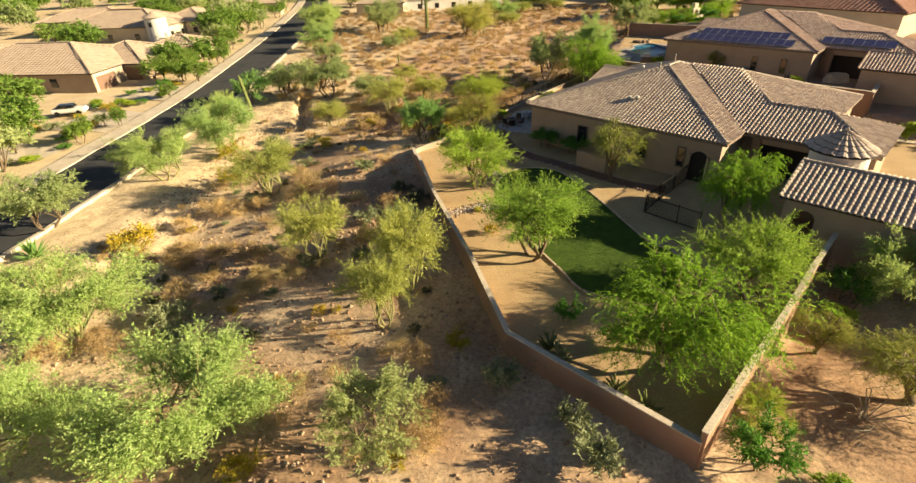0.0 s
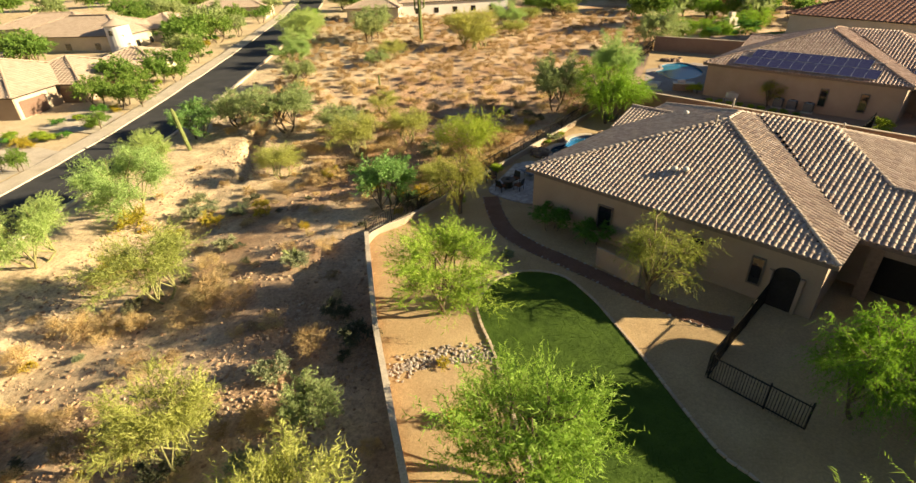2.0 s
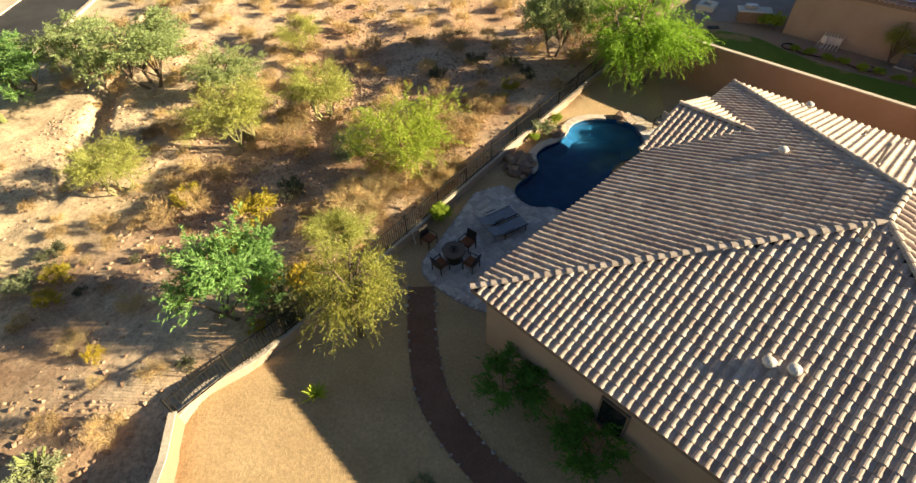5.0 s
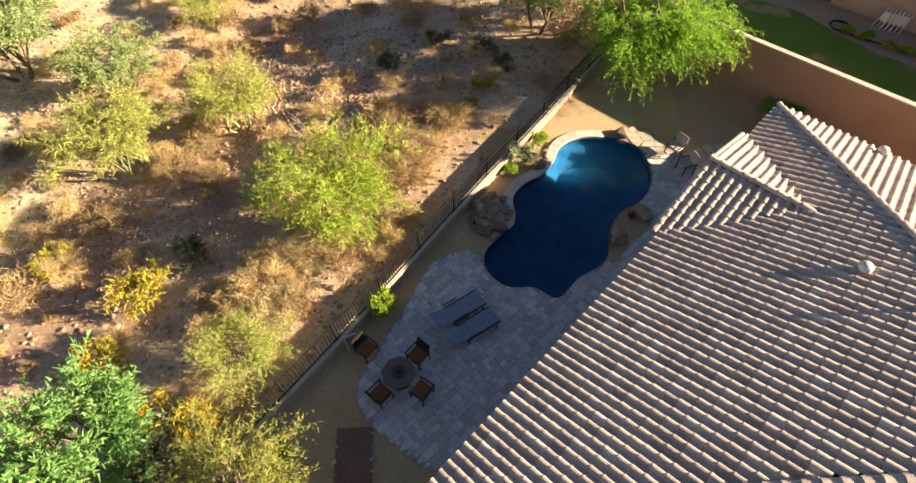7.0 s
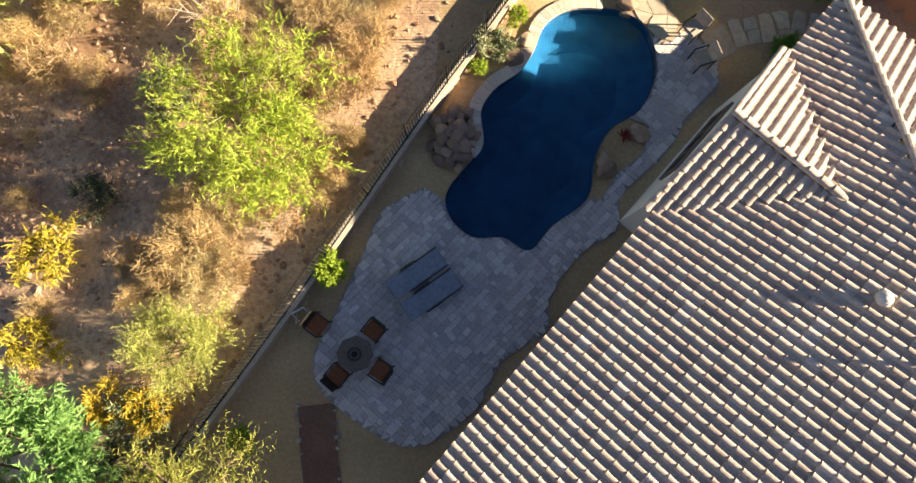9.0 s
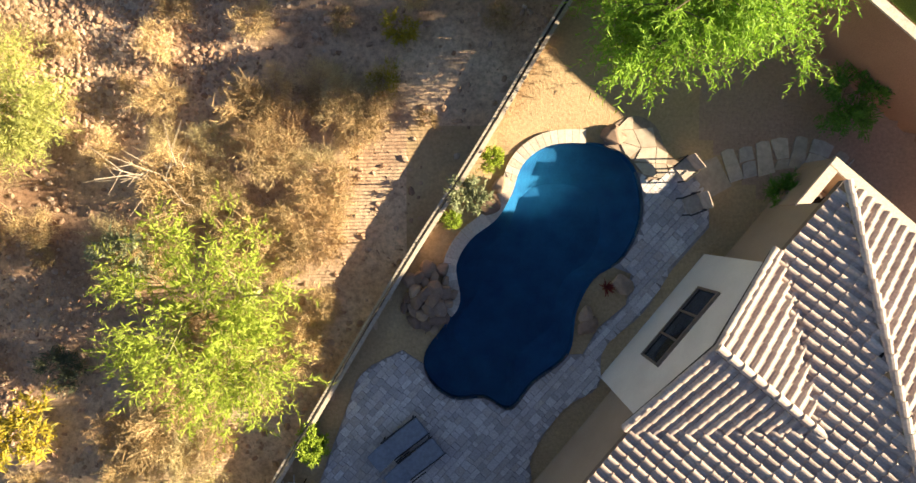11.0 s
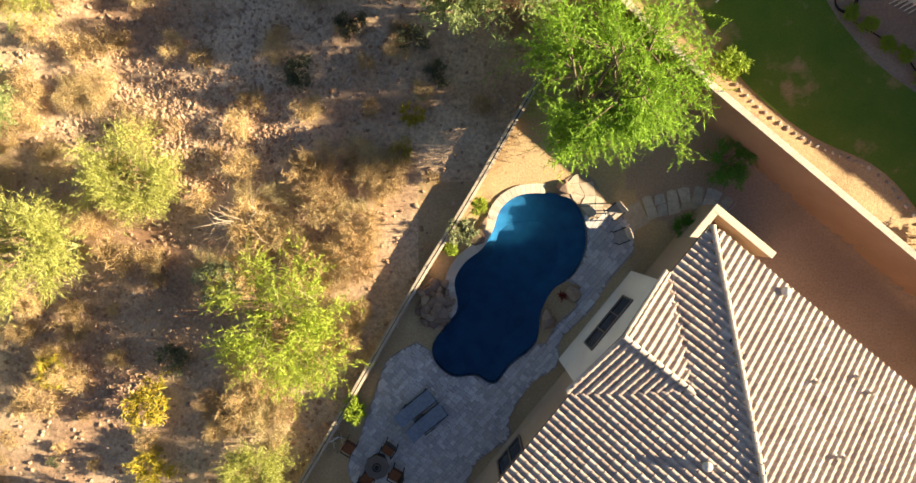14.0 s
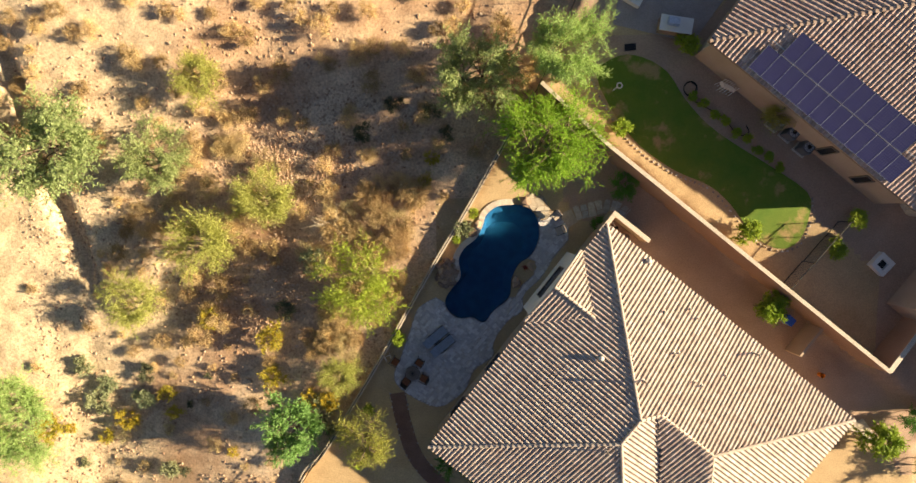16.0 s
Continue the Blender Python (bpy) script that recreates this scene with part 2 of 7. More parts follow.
M_SAGE = leafy("sage_leaf", [(0.189, 0.217, 0.116), (0.290, 0.319, 0.189), (0.246, 0.261, 0.145)], 0.2)
M_REDLEAF = leafy("red_yucca_leaf", [(0.174, 0.029, 0.029), (0.290, 0.058, 0.043)], 0.2)
M_CACTUS = grainy("cactus_skin", [(0.3, (0.16, 0.19, 0.06)), (0.7, (0.22, 0.25, 0.09))], 2, 20, 0.3, 0.01)
M_DEADW = grainy("bleached_wood", [(0.3, (0.3, 0.24, 0.17)), (0.7, (0.42, 0.35, 0.26))], 4, 30, 0.4, 0.01)


# ---- mesh helpers ----
def mesh_ob(name, verts, faces, mat, parent=None, label="", smooth=False):
    me = bpy.data.meshes.new(name)
    me.from_pydata([tuple(v) for v in verts], [], [tuple(f) for f in faces])
    for mm in (mat if isinstance(mat, (list, tuple)) else [mat]):
        me.materials.append(mm)
    if smooth:
        me.polygons.foreach_set("use_smooth", [True] * len(me.polygons))
    me.update()
    ob = new(name, me)
    if parent:
        ob.parent = parent
    if label:
        ob["label"] = label
    return ob


def part(name, bm, mat, parent=None, label=""):
    me = bpy.data.meshes.new(name)
    bm.to_mesh(me)
    bm.free()
    me.materials.append(mat)
    ob = new(name, me)
    if parent:
        ob.parent = parent
    if label:
        ob["label"] = label
    return ob


def box_bm(cx, cy, cz, sx, sy, sz, rz=0.0, bevel=0.0, bm=None):
    """A bevelled box, centre and full sizes."""
    bm = bm or bmesh.new()
    r = bmesh.ops.create_cube(bm, size=1.0, matrix=Matrix.Translation((cx, cy, cz)) @ Matrix.Rotation(rz, 4, "Z") @ Matrix.Diagonal((sx, sy, sz, 1)))
    if bevel:
        es = list({e for v in r["verts"] for e in v.link_edges})
        bmesh.ops.bevel(bm, geom=es, offset=bevel, segments=2, affect="EDGES")
    return bm


def cyl_bm(p, q, r0, r1=None, seg=8, bm=None):
    """A tapered tube from p to q."""
    bm = bm or bmesh.new()
    p, q = Vector(p), Vector(q)
    d = q - p
    m = Matrix.Translation((p + q) / 2) @ d.to_track_quat("Z", "Y").to_matrix().to_4x4()
    bmesh.ops.create_cone(bm, cap_ends=True, segments=seg, radius1=r0, radius2=r0 if r1 is None else r1, depth=d.length, matrix=m)
    return bm


def empty(name, x, y, z, rz=0.0):
    ob = new(name)
    ob.matrix_basis = pose(x, y, z, 0, 0, rz)
    return ob


def smoothstep(a, b, x):
    t = max(0.0, min(1.0, (x - a) / (b - a)))
    return t * t * (3 - 2 * t)


def lerp_table(tab, x):
    if x <= tab[0][0]:
        return tab[0][1]
    for (a, va), (b, vb) in zip(tab, tab[1:]):
        if x <= b:
            return va + (vb - va) * (x - a) / (b - a)
    return tab[-1][1]


def inside(poly, x, y):
    c, j = False, len(poly) - 1
    for i in range(len(poly)):
        xi, yi, xj, yj = *poly[i], *poly[j]
        if (yi > y) != (yj > y) and x < (xj - xi) * (y - yi) / (yj - yi) + xi:
            c = not c
        j = i
    return c


def dist_line(pts, x, y):
    best = 1e9
    for (ax, ay), (bx, by) in zip(pts, pts[1:]):
        dx, dy = bx - ax, by - ay
        t = max(0, min(1, ((x - ax) * dx + (y - ay) * dy) / (dx * dx + dy * dy)))
        best = min(best, math.hypot(x - ax - t * dx, y - ay - t * dy))
    return best


def curve_pts(ctrl, n=8, closed=False):
    """Catmull-Rom through the control points."""
    out, k = [], len(ctrl)
    for i in range(k if closed else k - 1):
        g = (lambda j: ctrl[j % k]) if closed else (lambda j: ctrl[max(0, min(k - 1, j))])
        p0, p1, p2, p3 = (Vector(g(i + j)) for j in (-1, 0, 1, 2))
        for s in range(n):
            t = s / n
            out.append(tuple(0.5 * (2 * p1 + (p2 - p0) * t + (2 * p0 - 5 * p1 + 4 * p2 - p3) * t * t + (3 * p1 - p0 - 3 * p2 + p3) * t ** 3)))
    if not closed:
        out.append(tuple(ctrl[-1]))
    return out


# ---- plan ----
FENCE = curve_pts([(-1.39, 58.70), (-0.94, 59.92), (0.61, 61.43), (2.70, 64.65), (5.35, 68.83), (7.66, 72.73), (10.07, 76.75), (12.41, 80.42), (14.70, 84.26), (17.93, 89.41)], 5)
WEST_WALL = [(-1.39, 58.7), (1.73, 48.72), (3.85, 43.02), (5.2, 39.47), (7.42, 32.6), (14.7, 26.7)]
EAST_WALL = [(14.7, 26.7), (26.5, 41.0)]
NE_WALL = [FENCE[-1], (22.55, 85.0), (43.4, 67.75)]
NFENCE = [FENCE[-1], (21.04, 96.39), (25.12, 108.89), (30.01, 119.6)]
YARD = FENCE + [NE_WALL[-1], (51.0, 61.5), (41.0, 41.5)] + EAST_WALL[::-1] + WEST_WALL[-2:0:-1]
NYARD = NFENCE + [(70.0, 130.0), (90.0, 90.0), (61.0, 55.5), (51.0, 61.5), NE_WALL[-1]]
EDGE = WEST_WALL[::-1] + FENCE[1:] + NFENCE[1:] + [(70, 130)]
POOL = curve_pts([(13.61, 71.54), (14.41, 72.46), (15.61, 73.48), (15.89, 75.01), (16.48, 76.13), (17.50, 76.86), (18.10, 78.29), (17.87, 79.82), (17.03, 80.63), (15.89, 80.81), (14.77, 80.69), (13.95, 80.05), (13.57, 79.03), (13.07, 78.21), (12.18, 77.49), (11.69, 76.58), (11.82, 75.37), (11.43, 74.66), (10.65, 73.55), (10.76, 72.64), (11.58, 71.94), (12.69, 71.95)], 5, True)
POOL2 = curve_pts([(26.8, 103.4), (28.3, 105.2), (28.9, 107.8), (31.0, 109.2), (32.6, 108.6), (33.3, 105.6), (33.2, 103.2), (32.2, 100.8), (30.2, 98.9), (28.6, 98.9), (27.6, 100.8)], 5, True)
ROAD = curve_pts([(-33.5, -22.0, 0), (-33.5, 24.0, 0), (-33.9, 50.0, 0), (-34.6, 64.5, 0), (-35.9, 82.0, 0), (-38.9, 107.5, 0), (-44.0, 139.0, 0), (-49.6, 168.0, 0), (-57.0, 200.0, 0), (-70.0, 245.0, 0)], 6)
ROAD2 = [(p[0], p[1]) for p in ROAD]
HOUSE0, HA = (9.2, 63.2), radians(48)
E1, E2 = Vector((0.635, 0.7725)), Vector((0.7725, -0.635))


GULLY = [(-26.0, 101.0), (-24.8, 96.5), (-23.3, 91.5), (-22.2, 86.5), (-21.0, 82.6), (-19.8, 79.3), (-18.9, 75.8), (-18.0, 72.0)]


def hp(a, b):
    """A place in the house's own grid: a towards the north, b towards the east."""
    return (HOUSE0[0] + a * E1[0] + b * E2[0], HOUSE0[1] + a * E1[1] + b * E2[1])


def yard_z(x, y):
    z = lerp_table([(26, -0.7), (38, -0.45), (48, -0.25), (55, -0.1), (62, 0.0)], y)
    a = (x - HOUSE0[0]) * E1[0] + (y - HOUSE0[1]) * E1[1]
    b = (x - HOUSE0[0]) * E2[0] + (y - HOUSE0[1]) * E2[1]
    pad = smoothstep(-3.0, 0.3, a) if b < 20 else smoothstep(-14, -11, a) * smoothstep(18, 23, b)
    return z * (1 - pad) if b > 0 else z


def wash_z(x, y):
    z = lerp_table([(0, -2.6), (60, -2.4), (70, -2.1), (84, -1.4), (98, -0.2), (120, 0.4), (143, 0.3), (165, 0.8), (230, 2.6), (600, 10.0)], y)
    r = lerp_table([(0, -2.0), (60, -1.8), (84, -1.5), (92, -1.25), (110, -0.6), (143, 0.2), (165, 0.7), (230, 2.4), (600, 9.6)], y)
    k = smoothstep(16, 9, dist_line(ROAD2, x, y)) if x > -36 else 1.0
    z = z * (1 - k) + r * k
    d = dist_line(GULLY, x, y) if -30 < x < -14 and 68 < y < 102 else 9
    z -= 1.0 * smoothstep(1.15, 0.35, d + 0.25 * noise.noise(Vector((x, y, 5)))) * smoothstep(71, 76, y)
    z += 0.35 * noise.noise(Vector((x * 0.13, y * 0.13, 0))) * (1 - k) + 0.12 * noise.noise(Vector((x * 0.6, y * 0.6, 3)))
    return z


def nyard_z(x, y):
    d = dist_line(NE_WALL, x, y)
    back = (x - 32.8) * 0.49 + (y - 117.9) * 0.87
    return 0.95 + 0.25 * smoothstep(1.5, 6.5, d) + 1.6 * smoothstep(0.6, 4.0, back)


def ground_z(x, y):
    if inside(YARD, x, y):
        return yard_z(x, y)
    if inside(NYARD, x, y):
        return nyard_z(x, y)
    w = wash_z(x, y)
    if x < -36 or y > 140:
        return w
    d = dist_line(EDGE, x, y)
    if x > 14 and y < 60:
        d = min(d, dist_line(EAST_WALL + [(40, 40), (60, 55)], x, y))
        return -0.9 + 0.1 * noise.noise(Vector((x, y, 0)))
    k = smoothstep(21, 0.3, d)
    side = yard_z(x, y) - 0.15 if y < 89 else 0.1
    if x > 14 and y > 89:
        return w * (1 - k) + k * side
    return w * (1 - k) + k * min(side, -0.06 if y > 60 else side)


# ---- ground: one sheet, finer near the house ----
def build_ground():
    xs = list(np.concatenate([np.linspace(-900, -120, 14), np.linspace(-100, -44, 15), np.linspace(-40, -28, 14), np.linspace(-27.4, -17, 30), np.linspace(-16.5, -5.6, 22), np.linspace(-5, 48, 107), np.linspace(52, 120, 18), np.linspace(150, 900, 14)]))
    ys = list(np.concatenate([np.linspace(-300, -20, 8), np.linspace(-10, 20, 16), np.linspace(21, 100, 158), np.linspace(102, 180, 40), np.linspace(190, 400, 22), np.linspace(450, 1600, 14)]))
    verts = [(x, y, ground_z(x, y)) for y in ys for x in xs]
    w = len(xs)
    faces = [(j * w + i, j * w + i + 1, (j + 1) * w + i + 1, (j + 1) * w + i) for j in range(len(ys) - 1) for i in range(w - 1)]
    ob = mesh_ob("ground", verts, faces, [M_DESERT, M_GRAVEL, M_NGRAVEL, M_SAND], smooth=True)
    idx = []
    for f in faces:
        x, y = (verts[f[0]][0] + verts[f[2]][0]) / 2, (verts[f[0]][1] + verts[f[2]][1]) / 2
        if inside(YARD, x, y):
            b = (x - HOUSE0[0]) * E1[0] + (y - HOUSE0[1]) * E1[1]
            idx.append(2 if b > 20.5 and x > 20 else 1)
        elif inside(NYARD, x, y):
            idx.append(1 if dist_line(NE_WALL, x, y) < 6 and x < 44 else 2)
        elif x < -24 and y < 190 and (dist_line(ROAD2, x, y) < 5.5 + 3 * noise.noise(Vector((x * 0.3, y * 0.3, 0))) * 0.4 or x < -40) and x > -95:
            idx.append(3)
        else:
            idx.append(0)
    ob.data.polygons.foreach_set("material_index", idx)
    bm = bmesh.new()
    bm.from_mesh(ob.data)
    for outline in (POOL, POOL2):
        x0, x1 = min(p[0] for p in outline) - 0.6, max(p[0] for p in outline) + 0.6
        y0, y1 = min(p[1] for p in outline) - 0.6, max(p[1] for p in outline) + 0.6
        bm.faces.ensure_lookup_table()
        gone = [f for f in bm.faces if x0 < f.calc_center_median().x < x1 and y0 < f.calc_center_median().y < y1]
        slot = gone[0].material_index
        rim = {e for f in gone for e in f.edges if sum(g in gone for g in e.link_faces) == 1}
        bmesh.ops.delete(bm, geom=gone, context="FACES_ONLY")
        bmesh.ops.delete(bm, geom=[e for e in bm.edges if not e.link_faces and e not in rim], context="EDGES")
        zz = ground_z(*outline[0])
        ring = [bm.verts.new((x, y, zz - 0.01)) for x, y in outline]
        es = list(rim) + [bm.edges.new((ring[i], ring[(i + 1) % len(ring)])) for i in range(len(ring))]
        made = bmesh.ops.triangle_fill(bm, use_beauty=True, use_dissolve=False, edges=es)["geom"]
        for f in made:
            if isinstance(f, bmesh.types.BMFace):
                f.material_index, f.smooth = slot, True
                if f.normal.z < 0:
                    f.normal_flip()
    bm.to_mesh(ob.data)
    bm.free()
    return tagged(ob, "stony desert ground with tan gravel yards", "ground", kind="structure")


build_ground()


def ribbon(name, line, left, right, mat, lift, label, category, edge=0.0):
    """A strip along a line between two offsets, laid on the ground."""
    verts, faces = [], []
    for i, p in enumerate(line):
        q = line[min(i + 1, len(line) - 1)]
        o = line[max(i - 1, 0)]
        d = Vector((q[0] - o[0], q[1] - o[1])).normalized()
        nn = Vector((d[1], -d[0]))
        z = wash_z(p[0], p[1]) + lift
        a, b = Vector(p[:2]) + nn * left, Vector(p[:2]) + nn * right
        verts += [(*a, z), (*b, z), (*a, z - 0.6), (*b, z - 0.6)]
    for i in range(len(line) - 1):
        a, b = 4 * i, 4 * i + 4
        faces += [(a, a + 1, b + 1, b), (a + 2, a, b, b + 2), (a + 1, a + 3, b + 3, b + 1)]
    return tagged(mesh_ob(name, verts, faces, mat), label, category, kind="structure")


ribbon("road", ROAD, -3.9, 3.9, M_ROAD, 0.14, "dark asphalt street with concrete kerbs", "road")
ribbon("kerb_east", ROAD, 3.9, 4.3, M_CONCRETE, 0.27, "pale concrete kerb along the street", "kerb")
ribbon("pavement", ROAD, -6.3, -4.32, M_CONCRETE, 0.25, "pale concrete pavement beside the street", "pavement")
ribbon("kerb_west", ROAD, -4.3, -3.9, M_CONCRETE, 0.27, "pale concrete kerb along the street", "kerb")


# ---- walls and fences ----
def wall_run(name, line, h, thick, base, label, cap=0.06, top=None, mat=None):
    """A stucco wall with a slightly proud coping along a line; the top follows the ground in the given way."""
    verts, faces, cv, cf = [], [], [], []
    for i, p in enumerate(line):
        q, o = line[min(i + 1, len(line) - 1)], line[max(i - 1, 0)]
        d = Vector((q[0] - o[0], q[1] - o[1])).normalized()
        nn = Vector((d[1], -d[0])) * thick / 2
        t = top(p) if top else h
        b = base(p) if callable(base) else base
        for s in (-1, 1):
            verts += [(p[0] + s * nn[0], p[1] + s * nn[1], b), (p[0] + s * nn[0], p[1] + s * nn[1], t)]
            cv += [(p[0] + s * 1.25 * nn[0], p[1] + s * 1.25 * nn[1], t + 0.002), (p[0] + s * 1.25 * nn[0], p[1] + s * 1.25 * nn[1], t + cap)]
    for i in range(len(line) - 1):
        a, b = 4 * i, 4 * i + 4
        faces += [(a, b, b + 1, a + 1), (b + 2, a + 2, a + 3, b + 3), (a + 1, b + 1, b + 3, a + 3)]
        cf += [(a, b, b + 1, a + 1), (b + 2, a + 2, a + 3, b + 3), (a + 1, b + 1, b + 3, a + 3), (a, a + 2, b + 2, b)]
    e = 4 * (len(line) - 1)
    faces += [(0, 1, 3, 2), (e, e + 2, e + 3, e + 1)]
    cf += [(0, 1, 3, 2), (e, e + 2, e + 3, e + 1)]
    w = mesh_ob(name, verts, faces, mat or M_WALL)
    mesh_ob("coping", cv, cf, M_CONCRETE, w, "pale cap")
    return tagged(w, label, "wall", kind="structure")


def finer(line, step):
    out = []
    for a, b in zip(line, line[1:]):
        n = max(1, int(math.dist(a, b) / step))
        out += [tuple(Vector(a).lerp(Vector(b), i / n)) for i in range(n)]
    return out + [tuple(line[-1])]


wall_run("wall_west", finer(WEST_WALL, 1.5), 0, 0.22, -5, "tan stucco garden wall beside the desert wash", top=lambda p: yard_z(*p) + 1.3 if p[1] < 57 else 0.75)
wall_run("wall_south", finer(EAST_WALL, 1.5), 0, 0.22, -5, "tan stucco garden wall meeting the casita", top=lambda p: yard_z(*p) + 1.8)
wall_run("wall_northeast", finer(NE_WALL, 2), 3.1, 0.22, -1.5, "tan stucco wall between two gardens")
wall_run("fence_kerb", FENCE, 0.45, 0.24, -3, "tan stucco footing under an iron view fence", cap=0.04, mat=M_STUCCO)


# ---- roofs ----
PITCH, EAVE = 0.325, 3.58


def tile_mesh(name, mat, w=0.31, ln=0.43, rise=0.075):
    """One S-shaped roof tile: barrel and pan, its lower end lifted."""
    prof = [(0, 0.0), (0.09, 0.6), (0.24, 0.97), (0.4, 0.97), (0.55, 0.6), (0.64, 0.0), (1.0, -0.1)]
    v, f = [], []
    for yy, lift in ((0, 0.045), (ln, 0.0)):
        v += [(w * (px - 0.5), yy, rise * pz + lift) for px, pz in prof]
    k = len(prof)
    v += [(w * (px - 0.5), 0.0, rise * pz * 0.75 - 0.01) for px, pz in prof]
    for i in range(k - 1):
        f += [(i, i + 1, k + i + 1, k + i), (2 * k + i, 2 * k + i + 1, i + 1, i)]
    me = bpy.data.meshes.new(name)
    me.from_pydata(v, [], f)
    me.materials.append(mat)
    me.update()
    return me, np.array(v), f


TILE_ME, TILE_V, TILE_F = tile_mesh("tile", M_TILE)


def roof_face(roof, corners, mat=None, single=None, tw=0.31, ex=0.36, jitter=0.008, hole=None):
    """A tiled slope: corners[0] to corners[1] is its eave. Tiles for which single() holds are objects of their own."""
    p = [Vector(c) for c in corners]
    u = (p[1] - p[0]).normalized()
    nrm = u.cross((p[2] - p[0])).normalized()
    if nrm.z < 0:
        nrm = -nrm
    v = nrm.cross(u)
    if v.z < 0:
        v = -v
    flat = [((q - p[0]).dot(u), (q - p[0]).dot(v)) for q in p]
    k = len(p)
    mesh_ob("roof_deck", [q - nrm * 0.02 for q in p] + [q - nrm * 0.16 for q in p],
            [tuple(range(k)), tuple(range(2 * k - 1, k - 1, -1))] + [(i, (i + 1) % k, k + (i + 1) % k, k + i) for i in range(k)], M_UNDER, roof)
    basis = Matrix((u, v, nrm)).transposed()
    if basis.determinant() < 0:
        basis = Matrix((-u, v, nrm)).transposed()
    bnp = np.array(basis)
    vs, fs, singles = [], [], []
    umin, umax = min(q[0] for q in flat), max(q[0] for q in flat)
    vmax = max(q[1] for q in flat)
    rnd = random.Random(int(umax * 100) + k)
    j = 0
    while j * ex < vmax:
        i = 0
        while umin + (i + 0.5) * tw < umax:
            cu, cv = umin + (i + 0.5) * tw, j * ex + 0.18
            o = p[0] + u * cu + v * (j * ex - 0.06) + nrm * (0.01 + rnd.uniform(0, jitter))
            if inside(flat, cu, cv) and not (hole and hole(o)):
                if single and single(o):
                    singles.append(Matrix.Translation(o) @ basis.to_4x4() @ Matrix.Rotation(rnd.uniform(-0.015, 0.015), 4, "Z"))
                else:
                    n0 = len(vs) * len(TILE_V)
                    vs.append((TILE_V * (tw / 0.31, ex / 0.36, 1 if tw < 0.5 else 0.55)) @ bnp.T + np.array(o))
                    fs += [tuple(n0 + q for q in f) for f in TILE_F]
            i += 1
        j += 1
    if vs:
        t = mesh_ob("tile_field", np.concatenate(vs), fs, mat or M_TILE_I, roof)
        t["kind"] = "stuff"
    return singles


def cap_line(roof, a, b, mat=None, r=0.13, ln=0.38):
    """Overlapping half-round caps along a ridge or hip, from its low end a to b."""
    a, b = Vector(a), Vector(b)
    d = (b - a)
    n = max(1, int(d.length / ln))
    side = d.cross(Vector((0, 0, 1))).normalized()
    up = side.cross(d).normalized()
    vs, fs = [], []
    for i in range(n):
        o0, o1 = a + d * (i / n), a + d * ((i + 1.12) / n)
        k0 = len(vs)
        for o, rr, lift in ((o0, r, 0.085), (o1, r * 0.84, 0.045)):
            for s in range(7):
                an = math.pi * s / 6
                vs.append(o + side * rr * math.cos(an) + up * (rr * 0.85 * math.sin(an) + lift))
        for s in range(6):
            fs.append((k0 + s, k0 + s + 1, k0 + 7 + s + 1, k0 + 7 + s))
        fs.append(tuple(k0 + s for s in range(7)))
    ob = mesh_ob("ridge_cap", vs, fs, mat or M_CAP, roof)
    ob["kind"] = "stuff"
    return ob


def prism(name, corners, z0, z1, mat, parent=None, label=""):
    k = len(corners)
    v = [(x, y, z0) for x, y in corners] + [(x, y, z1) for x, y in corners]
    f = [tuple(range(k - 1, -1, -1)), tuple(range(k, 2 * k))] + [(i, (i + 1) % k, k + (i + 1) % k, k + i) for i in range(k)]
    return mesh_ob(name, v, f, mat, parent, label)


class Grid:
    """A house's own plan grid: a along its north-west side, b along its south-west side; parts are given from its foot."""
    def __init__(self, ox, oy, z, rot=0.0):
        self.o, self.z = Vector((ox, oy)), z
        c, s = math.cos(rot), math.sin(rot)
        self.e1 = Vector((E1[0] * c - E1[1] * s, E1[0] * s + E1[1] * c))
        self.e2 = Vector((E2[0] * c - E2[1] * s, E2[0] * s + E2[1] * c))

    def at(self, a, b, z):
        p = self.e1 * a + self.e2 * b
        return (p[0], p[1], z)

    def xy(self, a, b):
        return self.at(a, b, 0)[:2]


